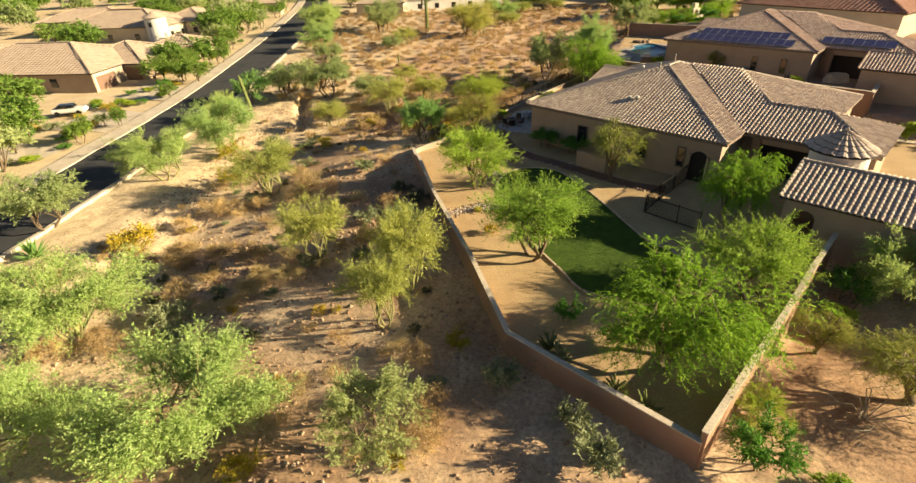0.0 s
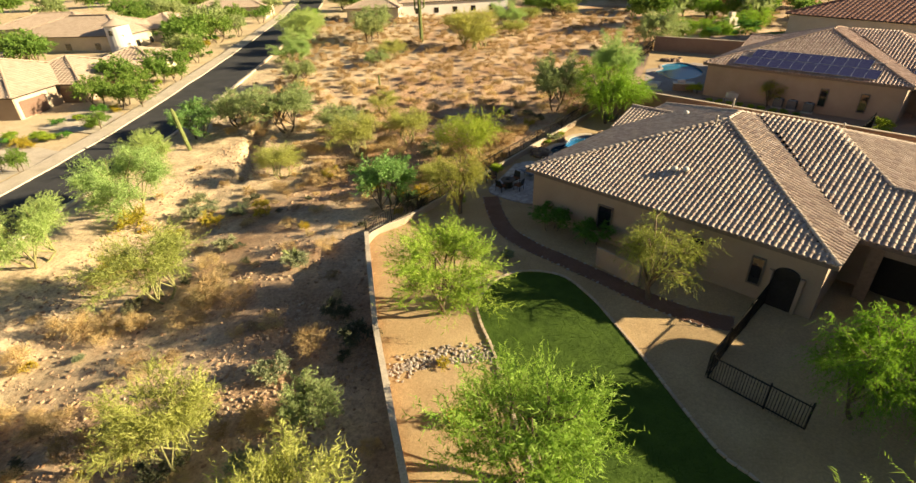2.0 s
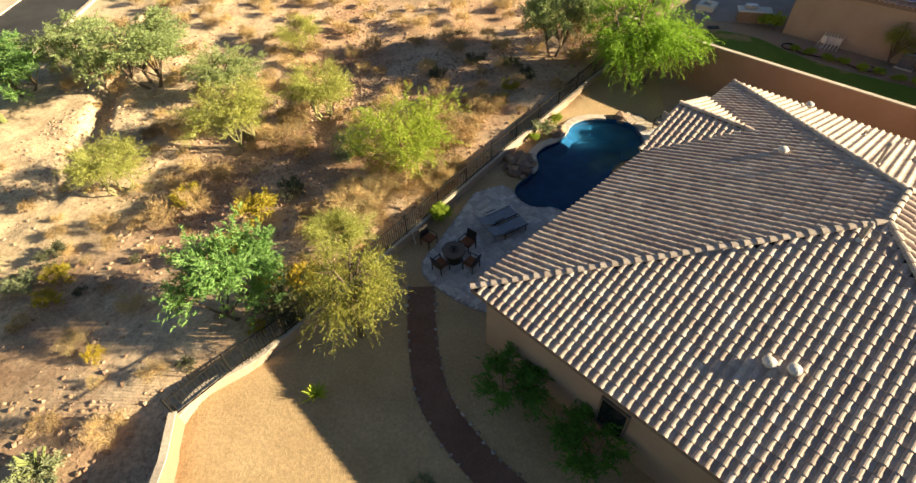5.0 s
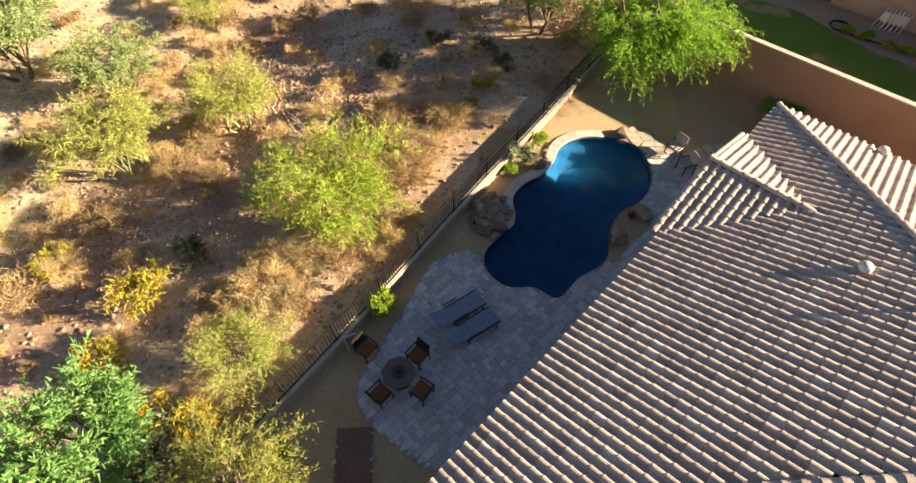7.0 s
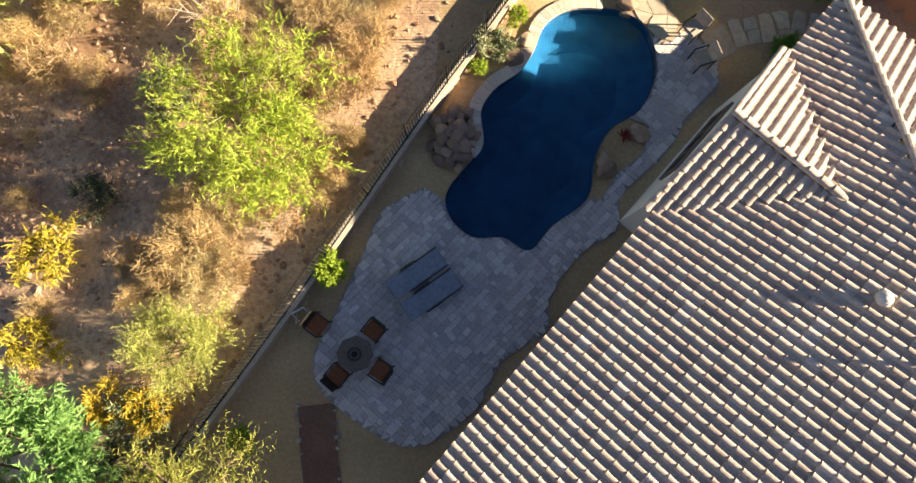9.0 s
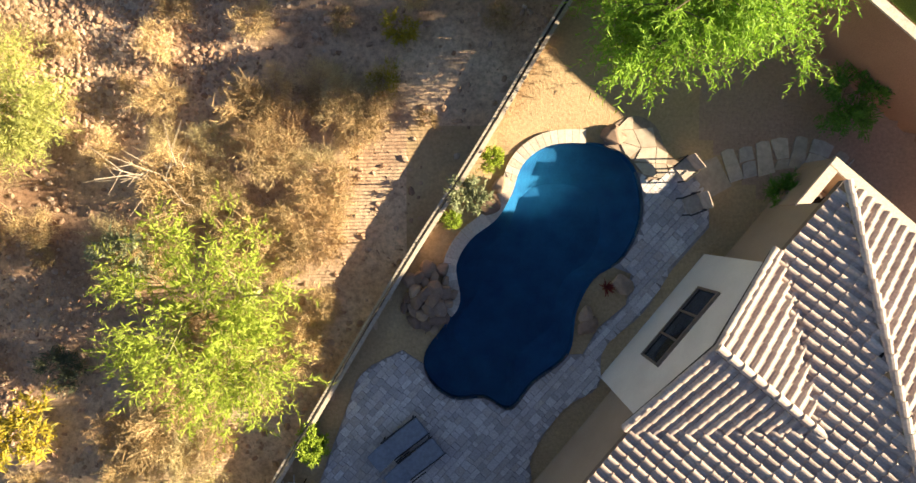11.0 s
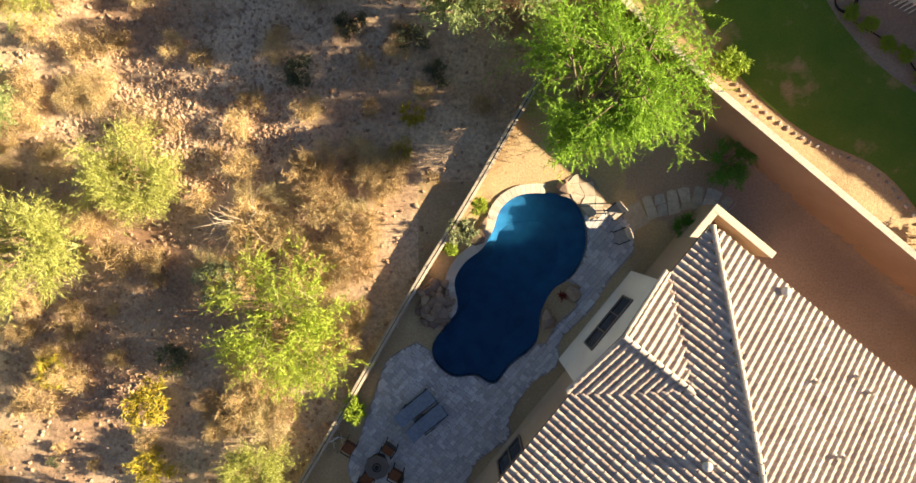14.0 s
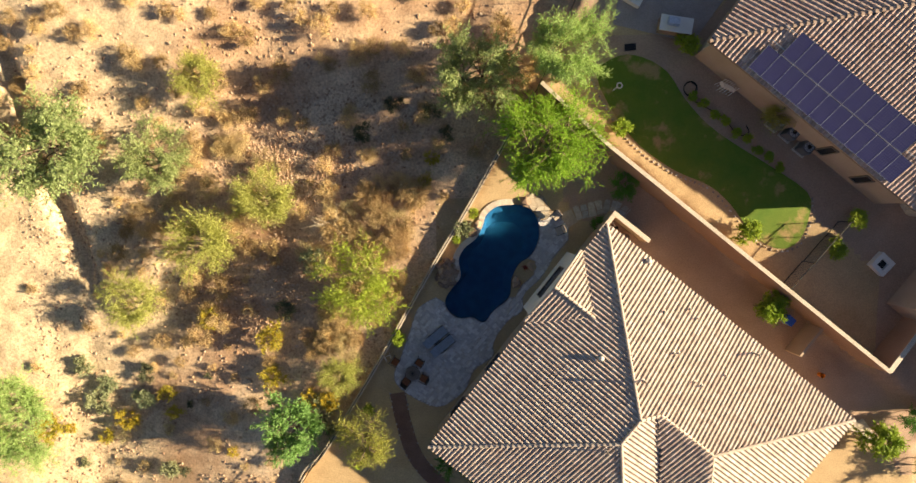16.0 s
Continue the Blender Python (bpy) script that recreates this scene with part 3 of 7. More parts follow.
def window(house, g, a, b, side, w, z0, z1, panes=1, label="dark glazed window"):
    """A window set in a wall. side 'a': the wall runs along a and looks to lower b; 'b': along b, looking to lower a."""
    along, out = (g.e1, -g.e2) if side == "a" else (g.e2, -g.e1)
    c = Vector(g.xy(a, b))
    rz = math.atan2(along[1], along[0])
    h = z1 - z0
    frame_bm = bmesh.new()
    ring = []
    for o in (-0.07, 0.07):
        for k in (0.04, -0.04):
            ring.append([frame_bm.verts.new((c[0] + along[0] * (sx * (w / 2 + k)) + out[0] * o, c[1] + along[1] * (sx * (w / 2 + k)) + out[1] * o, (z0 + z1) / 2 + sz * (h / 2 + k))) for sx, sz in ((-1, -1), (1, -1), (1, 1), (-1, 1))])
    for p, q in ((0, 1), (1, 3), (3, 2), (2, 0)):
        for i in range(4):
            frame_bm.faces.new((ring[p][i], ring[p][(i + 1) % 4], ring[q][(i + 1) % 4], ring[q][i]))
    bmesh.ops.recalc_face_normals(frame_bm, faces=frame_bm.faces)
    win = part("window", frame_bm, M_FRAME, house, label)
    for i in range(1, panes):
        q = c + along * (i / panes - 0.5) * w
        part("mullion", box_bm(q[0], q[1], (z0 + z1) / 2, 0.07, 0.12, h, rz), M_FRAME, win)
    pn = box_bm(c[0] - out[0] * 0.03, c[1] - out[1] * 0.03, (z0 + z1) / 2, w - 0.05, 0.08, h - 0.05, rz)
    part("pane", pn, M_GLASS, win)
    return win


M_FRAME = plain("window_frame", (0.16, 0.12, 0.09), 0.5)
M_GLASS = plain("dark_glass", (0.012, 0.016, 0.02), 0.05, 0.0, 0.9)
# dark brown that carries the shade of the casita's arch
M_ARCH_SHADE = plain("arch_shade_brown", (0.09, 0.045, 0.028), 0.5)
# near-black: shade put into the colour of openings; also firebox and ash bed
M_SHADE_ASH = plain("painted_shade_and_ash", (0.03, 0.024, 0.02), 0.95)
SINGLE = []


def model_house(name, ox, oy, z, label, tiles, caps, wall_mat, near=None, bay=False):
    """The hip-roofed house type of this street: pyramid part to the west, a lower ridge wing to the south-east."""
    g = Grid(ox, oy, z)
    house = empty(name, ox, oy, z)
    tagged(house, label, "house")
    roof = empty("roof", 0, 0, 0)
    roof.parent = house
    at, n, e, s, eb, ew = g.at, 20.75, 23.3, 18.7, 3.6, 12.2
    r1 = 9.35
    hz = lambda d: EAVE + PITCH * d
    apw, apn = at(r1, r1, hz(r1)), at(n - r1, r1, hz(r1))
    k2a, k2b = at(12.5, 10.4, hz(8.25)), at(12.5, 15.0, hz(8.25))
    k3a, k3b = at(7.9, 19.0, hz(4.3)), at(7.9, 23.3, hz(4.3))
    ra = 14.9
    bay_cut = (lambda o: abs(g_a(o) - ra) < 2.6 - g_b(o) and g_b(o) < 2.6) if bay else None

    def g_ab(o):
        det = g.e1[0] * g.e2[1] - g.e2[0] * g.e1[1]
        return ((o[0] * g.e2[1] - g.e2[0] * o[1]) / det, (g.e1[0] * o[1] - o[0] * g.e1[1]) / det)

    g_a, g_b = (lambda o: g_ab(o)[0]), (lambda o: g_ab(o)[1])
    for i, fc in enumerate((
        (at(0, 0, EAVE), at(n, 0, EAVE), apn, apw),
        (at(0, 0, EAVE), at(0, s, EAVE), apw),
        (at(n, 0, EAVE), at(n, e, EAVE), k2b, k2a, apn),
        (at(0, s, EAVE), at(eb, s, EAVE), k2a, apn, apw),
        (at(eb, s, EAVE), at(eb, 27.6, EAVE), k3b, k3a, k2b, k2a),
        (at(ew, e, EAVE), at(n, e, EAVE), k2b, k3a),
        (at(ew, e, EAVE), at(ew, 27.6, EAVE), k3b, k3a),
        (at(eb, 27.6, EAVE), at(ew, 27.6, EAVE), k3b),
    )):
        for m in roof_face(roof, fc, tiles, (lambda o: near(g_ab(o))) if near and i in (0, 2) else None, hole=bay_cut if i == 0 else None):
            SINGLE.append((roof, m))
    for a, b in ((at(0, 0, EAVE), apw), (at(n, 0, EAVE), apn), (apw, apn), (at(0, s, EAVE), apw), (apn, k2a), (k2a, k2b), (at(n, e, EAVE), k2b), (k3a, k2b), (k3b, k3a), (at(eb, 27.6, EAVE), k3b)):
        cap_line(roof, a, b, caps)
    fascia = bmesh.new()
    for p, q in ((at(0, 0, 0), at(n, 0, 0)), (at(0, 0, 0), at(0, s, 0)), (at(n, 0, 0), at(n, e, 0)), (at(0, s, 0), at(eb, s, 0)), (at(eb, s, 0), at(eb, 27.6, 0)), (at(n, e, 0), at(ew, e, 0))):
        c, d = (Vector(p) + Vector(q)) / 2, Vector(q) - Vector(p)
        box_bm(c[0], c[1], EAVE - 0.13, d.length, 0.06, 0.2, math.atan2(d[1], d[0]), bm=fascia)
    part("fascia", fascia, M_FASCIA, house)
    w = 0.4
    prism("wall", [g.xy(w, w), g.xy(n - w, w), g.xy(n - w, e - w), g.xy(ew - w, e - w), g.xy(ew - w, 27.6 - w), g.xy(eb + 1.8, 27.6 - w), g.xy(eb + 1.8, s - w), g.xy(w, s - w)], -2.8, EAVE - 0.05, wall_mat, house)
    return house, roof, g


M_FASCIA = plain("fascia_board", (0.2, 0.14, 0.1), 0.6)
near_strip = lambda ab: 5.2 < ab[0] < 12.4 and ab[1] < 3.6
house, roof, HG = model_house("house", *HOUSE0, 0.0, "single-storey tan stucco house with a tan tiled hip roof", None, None, M_STUCCO, near_strip, bay=True)

nang0 = math.atan2(E2[1], E2[0])

# the gabled bay on the pool side
RA, HW, GB = 14.9, 3.2, -0.28
gz0, gz1 = EAVE, EAVE + PITCH * HW


def gabled_bay(ho, g, tiles=None, caps=None):
    ridge_a, ridge_b = g.at(RA, GB - 0.05, gz1), g.at(RA, HW + 0.1, gz1)
    bay_roof = empty("bay_roof", 0, 0, 0)
    bay_roof.parent = ho
    roof_face(bay_roof, (g.at(RA - HW, GB, gz0), g.at(RA - HW, 0.0, gz0), ridge_b, ridge_a), tiles)
    roof_face(bay_roof, (g.at(RA + HW, GB, gz0), g.at(RA + HW, 0.0, gz0), ridge_b, ridge_a), tiles)
    cap_line(bay_roof, ridge_a, ridge_b, mat=caps)
    cap_line(bay_roof, g.at(RA - HW, GB, gz0 - 0.04), g.at(RA, GB, gz1 - 0.06), r=0.1, mat=caps)
    cap_line(bay_roof, g.at(RA + HW, GB, gz0 - 0.04), g.at(RA, GB, gz1 - 0.06), r=0.1, mat=caps)
    bw = [g.at(RA - HW + 0.42, GB + 0.07, -0.2), g.at(RA + HW - 0.42, GB + 0.07, -0.2), g.at(RA + HW - 0.42, GB + 0.07, gz0 + 0.02), g.at(RA, GB + 0.07, gz1 - 0.1), g.at(RA - HW + 0.42, GB + 0.07, gz0 + 0.02)]
    bw2 = [(p[0] + g.e2[0] * 1.6, p[1] + g.e2[1] * 1.6, p[2]) for p in bw]
    mesh_ob("bay_wall", bw + bw2, [(0, 1, 2, 3, 4), (9, 8, 7, 6, 5)] + [(i, i + 5, (i + 1) % 5 + 5, (i + 1) % 5) for i in range(5)], M_WHITE, ho, "pale plastered gable wall")
    window(ho, g, RA + 0.1, GB + 0.05, "a", 2.75, 1.5, 2.72, 3, "wide three-pane window in the gable")


gabled_bay(house, HG)
for bb, ww in ((15.35, 0.62), (12.1, 0.7), (6.2, 1.0)):
    window(house, HG, 0.37, bb, "b", ww, 0.9, 2.5, 1)
for aa in (3.0, 7.4):
    window(house, HG, aa, 0.37, "a", 1.6, 0.9, 2.4, 2)
# solid arched slab on the wall, coloured near-black for the doorway's shade
ab = bmesh.new()
q = Vector(HG.xy(0.37, 16.78))
box_bm(q[0], q[1], 0.85, 1.2, 0.12, 2.3, nang0, bm=ab)
bmesh.ops.create_cone(ab, cap_ends=True, segments=24, radius1=0.6, radius2=0.6, depth=0.12, matrix=Matrix.Translation((q[0], q[1], 2.0)) @ Matrix.Rotation(nang0, 4, "Z") @ Matrix.Rotation(radians(90), 4, "X") @ Matrix.Diagonal((1, 0.75, 1, 1)))
part("arched_doorway", ab, M_SHADE_ASH, house, "arched side entrance, its shade painted as a dark slab")
for bb in (16.05, 17.5):
    q = Vector(HG.xy(0.3, bb))
    part("door_jamb", box_bm(q[0], q[1], 1.0, 0.2, 0.2, 2.3, nang0, 0.02), M_STUCCO, house)

# the low screen wall round the pool equipment at the north corner
nang = math.atan2(E2[1], E2[0])
screen = empty("screen_wall", *Vector(HOUSE0) + E1 * 22.05 + E2 * 0.52, 0)
tagged(screen, "low tan stucco screen wall round pool equipment at the house corner", "wall", kind="structure")
for da, db, sx, sy in ((0.0, 1.6, 3.5, 0.3), (-0.95, 0.0, 0.3, 1.6)):
    p = E1 * da + E2 * db
    part("wall_leaf", box_bm(p[0], p[1], 0.65, sx, sy, 1.7, nang, 0.01), M_STUCCO, screen)
    part("cap", box_bm(p[0], p[1], 1.54, sx + 0.06, sy + 0.06, 0.08, nang, 0.02), M_COPING, screen, "tan plastered cap")
q = Vector(HOUSE0) + E1 * 21.2 + E2 * 1.5
pump = empty("pool_pump", *q, 0.02, 40)
tagged(pump, "dark pool pump with white pipes behind the screen wall", "pool pump")
part("motor", cyl_bm((-0.35, 0, 0.25), (0.2, 0, 0.25), 0.14, seg=12), M_IRON, pump)
part("strainer", cyl_bm((0.3, 0, 0.05), (0.3, 0, 0.5), 0.13, seg=12), M_IRON, pump)
part("pipe", cyl_bm((0.3, 0.1, 0.4), (0.3, 0.55, 0.4), 0.04), M_WHITE, pump)
part("pipe", cyl_bm((0.3, 0.55, 0.0), (0.3, 0.55, 0.8), 0.04), M_WHITE, pump)
q = Vector(HOUSE0) + E1 * 21.3 + E2 * 2.5
filt = empty("pool_filter", *q, 0.02)
tagged(filt, "tan cylindrical pool filter behind the screen wall", "pool filter")
part("tank", cyl_bm((0, 0, 0), (0, 0, 0.85), 0.28, seg=16), M_FASCIA, filt)
part("lid", cyl_bm((0, 0, 0.85), (0, 0, 1.0), 0.28, 0.1, 16), M_FASCIA, filt)

# vents and pipes on the roof
M_PIPE = plain("painted_pipe", (0.3, 0.26, 0.22), 0.5)
M_VENT = plain("pale_vent", (0.55, 0.52, 0.47), 0.5)


def roof_z(a, b):
    return EAVE + PITCH * min(a, b, 20.7 - a) + 0.03


def roof_pipe(a, b, h, r=0.06):
    x, y = hp(a, b)
    z = roof_z(a, b)
    p = empty("vent_pipe", x, y, z)
    tagged(p, "painted plumbing vent pipe on the tiled roof", "vent pipe", "roof vents")
    part("pipe", cyl_bm((0, 0, -0.05), (0, 0, h), r, seg=10), M_PIPE, p)
    part("flashing", cyl_bm((0, 0, 0.02), (0, 0, 0.12), r * 2.4, r * 1.1, 10), M_VENT, p)
    if h > 0.5:
        part("cowl", cyl_bm((0, 0, h), (0, 0, h + 0.1), r * 1.8, r * 0.9, 10), M_PIPE, p)


for a, b, h in ((8.3, 9.0, 0.7), (13.6, 8.1, 0.9), (18.3, 6.9, 0.3), (19.6, 8.4, 0.3), (19.4, 9.2, 0.35), (16.6, 9.3, 0.3), (16.4, 9.0, 0.3), (15.7, 11.3, 0.3), (15.8, 11.9, 0.3), (20.0, 14.1, 0.8), (17.4, 13.0, 0.3)):
    roof_pipe(a, b, h)
for a, b in ((13.0, 5.1), (3.3, 8.9), (3.5, 9.5), (20.5, 4.0)):
    x, y = hp(a, b)
    v = empty("roof_vent", x, y, roof_z(a, b) + 0.05)
    tagged(v, "small domed metal vent on the roof tiles", "roof vent", "roof vents")
    bm = bmesh.new()
    bmesh.ops.create_uvsphere(bm, u_segments=12, v_segments=8, radius=0.2, matrix=Matrix.Translation((0, 0, 0.16)) @ Matrix.Diagonal((1, 1, 0.75, 1)))
    part("dome", bm, M_VENT, v)
    part("base", cyl_bm((0, 0, -0.05), (0, 0, 0.14), 0.13, seg=10), M_PIPE, v)

# ---- casita with gable roof, and the entry turret ----
def casita_of(ox, oy, z, tiles, caps, label, door):
    """A gable-roofed annexe on the house's grid, its west corner at ox, oy."""
    g = Grid(ox, oy, z)
    ho = empty("casita", ox, oy, z)
    tagged(ho, label, "casita")
    ro = empty("roof", 0, 0, 0)
    ro.parent = ho
    ch, cl, ce = 3.8, 14.0, 3.22
    top = ce + 0.3 * ch
    roof_face(ro, (g.at(0, 0, ce), g.at(0, cl, ce), g.at(ch, cl, top), g.at(ch, 0, top)), tiles)
    roof_face(ro, (g.at(2 * ch, 0, ce), g.at(2 * ch, cl, ce), g.at(ch, cl, top), g.at(ch, 0, top)), tiles)
    cap_line(ro, g.at(ch, 0, top), g.at(ch, cl, top), mat=caps)
    for a in (0, 2 * ch):
        cap_line(ro, g.at(a, 0.02, ce), g.at(ch, 0.02, top), mat=caps, r=0.1)
    prism("wall", [g.xy(0.4, 0.3), g.xy(2 * ch - 0.4, 0.3), g.xy(2 * ch - 0.4, cl), g.xy(0.4, cl)], -3.2, ce - 0.1, M_STUCCO, ho)
    gb = [g.at(0.4, 0.3, ce - 0.1), g.at(2 * ch - 0.4, 0.3, ce - 0.1), g.at(ch, 0.3, top - 0.15)]
    mesh_ob("gable", gb + [(p[0] + g.e2[0] * 0.3, p[1] + g.e2[1] * 0.3, p[2]) for p in gb], [(0, 1, 2), (5, 4, 3), (0, 3, 4, 1), (1, 4, 5, 2), (2, 5, 3, 0)], M_STUCCO, ho)
    if door:
        # flush arched slab, painted dark for the shade inside the opening
        bm = bmesh.new()
        q = Vector(g.xy(0.37, 1.5))
        box_bm(q[0], q[1], 0.7, 1.2, 0.1, 2.4, nang, bm=bm)
        bmesh.ops.create_cone(bm, cap_ends=True, segments=20, radius1=0.6, radius2=0.6, depth=0.1, matrix=Matrix.Translation((q[0], q[1], 1.9)) @ Matrix.Rotation(nang, 4, "Z") @ Matrix.Rotation(radians(90), 4, "X"))
        part("arched_doorway", bm, M_ARCH_SHADE, ho, "arched opening with its shade painted dark brown")
    return ho


casita_of(*(Vector(HOUSE0) + E1 * -6.2 + E2 * 24.1), 0.0, M_TILE_I, None, "small tan stucco casita with a tiled gable roof", True)

tx, ty = 29.9, 48.4
turret = empty("entry_turret", tx, ty, 0.9)
tagged(turret, "round pale stucco entry turret with a conical tiled roof", "turret")
part("drum", cyl_bm((0, 0, -2.5), (0, 0, 3.45), 1.75, seg=28), M_WHITE, turret)
vs, fs = [], []
for k in range(20):
    for j in range(5):
        a0, r0, r1_ = 2 * math.pi * k / 20, 2.15 - j * 0.43, 2.15 - (j + 1) * 0.43
        z0, z1_ = 3.42 + j * 0.24, 3.42 + (j + 1) * 0.24
        n0 = len(vs)
        for s in range(5):
            an = a0 + 2 * math.pi / 20 * s / 4
            bump = 0.09 * math.sin(math.pi * s / 4)
            vs += [(r0 * math.cos(an), r0 * math.sin(an), z0 + bump + 0.05), (r1_ * math.cos(an), r1_ * math.sin(an), z1_ + bump)]
        fs += [(n0 + 2 * s, n0 + 2 * s + 2, n0 + 2 * s + 3, n0 + 2 * s + 1) for s in range(4)]
cone = mesh_ob("tile_cone", vs, fs, M_TILE_I, turret)
cone["kind"] = "stuff"
part("cone_deck", cyl_bm((0, 0, 3.36), (0, 0, 4.6), 2.1, 0.02, 24), M_UNDER, turret)
part("finial", cyl_bm((0, 0, 4.55), (0, 0, 4.85), 0.12, 0.05, 8), M_CAP, turret)

# ---- the neighbour's house with the solar panels ----
NZ = 1.2
nhouse, nroof, NG = model_house("neighbour_house", 29.1, 91.5, NZ, "tan stucco neighbouring house with reddish tiled hip roof", M_TILE_R, M_CAP_R, M_STUCCO)
for bb in (12.05, 15.4):
    window(nhouse, NG, 0.37, bb, "b", 0.65, 0.7, 2.4, 1)
M_CELL, n_, l_, p_ = nodes_of("solar_cells")
br = n_.new("ShaderNodeTexBrick")
br.offset = 0.0
for key, val in (("Scale", 1.0), ("Mortar Size", 0.012), ("Brick Width", 0.157), ("Row Height", 0.157)):
    br.inputs[key].default_value = val
br.inputs["Color1"].default_value, br.inputs["Color2"].default_value, br.inputs["Mortar"].default_value = (0.026, 0.026, 0.095, 1), (0.034, 0.034, 0.12, 1), (0.1, 0.1, 0.16, 1)
l_.new(n_.new("ShaderNodeTexCoord").outputs["Object"], br.inputs["Vector"])
l_.new(br.outputs[0], p_.inputs["Base Color"])
p_.inputs["Roughness"].default_value, p_.inputs["Specular IOR Level"].default_value = 0.15, 0.25
M_ALU = plain("aluminium", (0.55, 0.56, 0.58), 0.35, 0.8)


def open_porch(ho, g, b0, b1):
    """A deep covered porch in the wing's wall: a flush panel painted dark as its shade, between two square pillars."""
    ang = math.atan2(g.e2[1], g.e2[0])
    c = g.xy(5.42, (b0 + b1) / 2)
    part("porch_recess", box_bm(c[0], c[1], 1.25, b1 - b0, 0.1, 2.7, ang), M_SHADE_ASH, ho, "flush dark panel painted as the porch's shade")
    for b in (b0, b1):
        q = g.xy(4.3, b)
        part("porch_pillar", box_bm(q[0], q[1], 1.6, 0.6, 0.6, 3.9, ang, 0.03), M_ROCK, ho, "brown stone-clad pillar")
    q = g.xy(4.3, (b0 + b1) / 2)
    part("porch_beam", box_bm(q[0], q[1], 3.1, b1 - b0, 0.35, 0.7, ang, 0.02), M_STUCCO, ho)


def solar_array(a0, b0, rows, cols, skip, eave_a=0.0):
    base = Vector(NG.at(a0, b0, EAVE + PITCH * (a0 - eave_a)))
    slope = math.atan(PITCH)
    m = Matrix.Translation((NG.o[0], NG.o[1], NZ)) @ Matrix.Translation(base) @ Matrix.Rotation(math.atan2(NG.e2[1], NG.e2[0]), 4, "Z") @ Matrix.Rotation(slope, 4, "X")
    arr = new("solar_array")
    arr.matrix_basis = m
    tagged(arr, ("two rows" if rows > 1 else "one row") + " of dark blue solar panels on the roof slope", "solar panels")
    cell = rim = None
    for r in range(rows):
        for c in range(cols):
            if (r, c) in skip:
                continue
            if cell is None:
                cell = part("panel", box_bm(0, 0, 0, 1.03, 1.7, 0.02), M_CELL, arr)
                rim_bm = bmesh.new()
                for s in (-1, 1):
                    box_bm(s * 0.522, 0, 0, 0.014, 1.73, 0.04, bm=rim_bm)
                    box_bm(0, s * 0.858, 0, 1.03, 0.016, 0.04, bm=rim_bm)
                rim = part("frame", rim_bm, M_ALU, cell)
                o = cell
            else:
                o = new("panel", cell.data)
                o.parent = arr
                f = new("frame", rim.data)
                f.parent = o
            o.location = (0.53 + c * 1.06, 0.87 + r * 1.76, 0.22)
    rail = bmesh.new()
    for y in ((0.3, 1.4, 2.1, 3.2) if rows > 1 else (0.3, 1.4)):
        box_bm(cols * 0.53, y, 0.16, cols * 1.06, 0.05, 0.06, bm=rail)
    part("rail", rail, M_ALU, arr)


solar_array(0.2, 3.1, 2, 12, {(1, 0), (1, 11)})
solar_array(4.2, 17.9, 1, 7, set(), 3.6)
gabled_bay(nhouse, NG, M_TILE_R, M_CAP_R)
casita_of(44.1, 72.4, NZ, M_TILE_R, M_CAP_R, "small tan stucco annexe with a reddish tiled gable roof", False)
open_porch(nhouse, NG, 19.3, 26.4)
open_porch(house, HG, 19.6, 24.6)


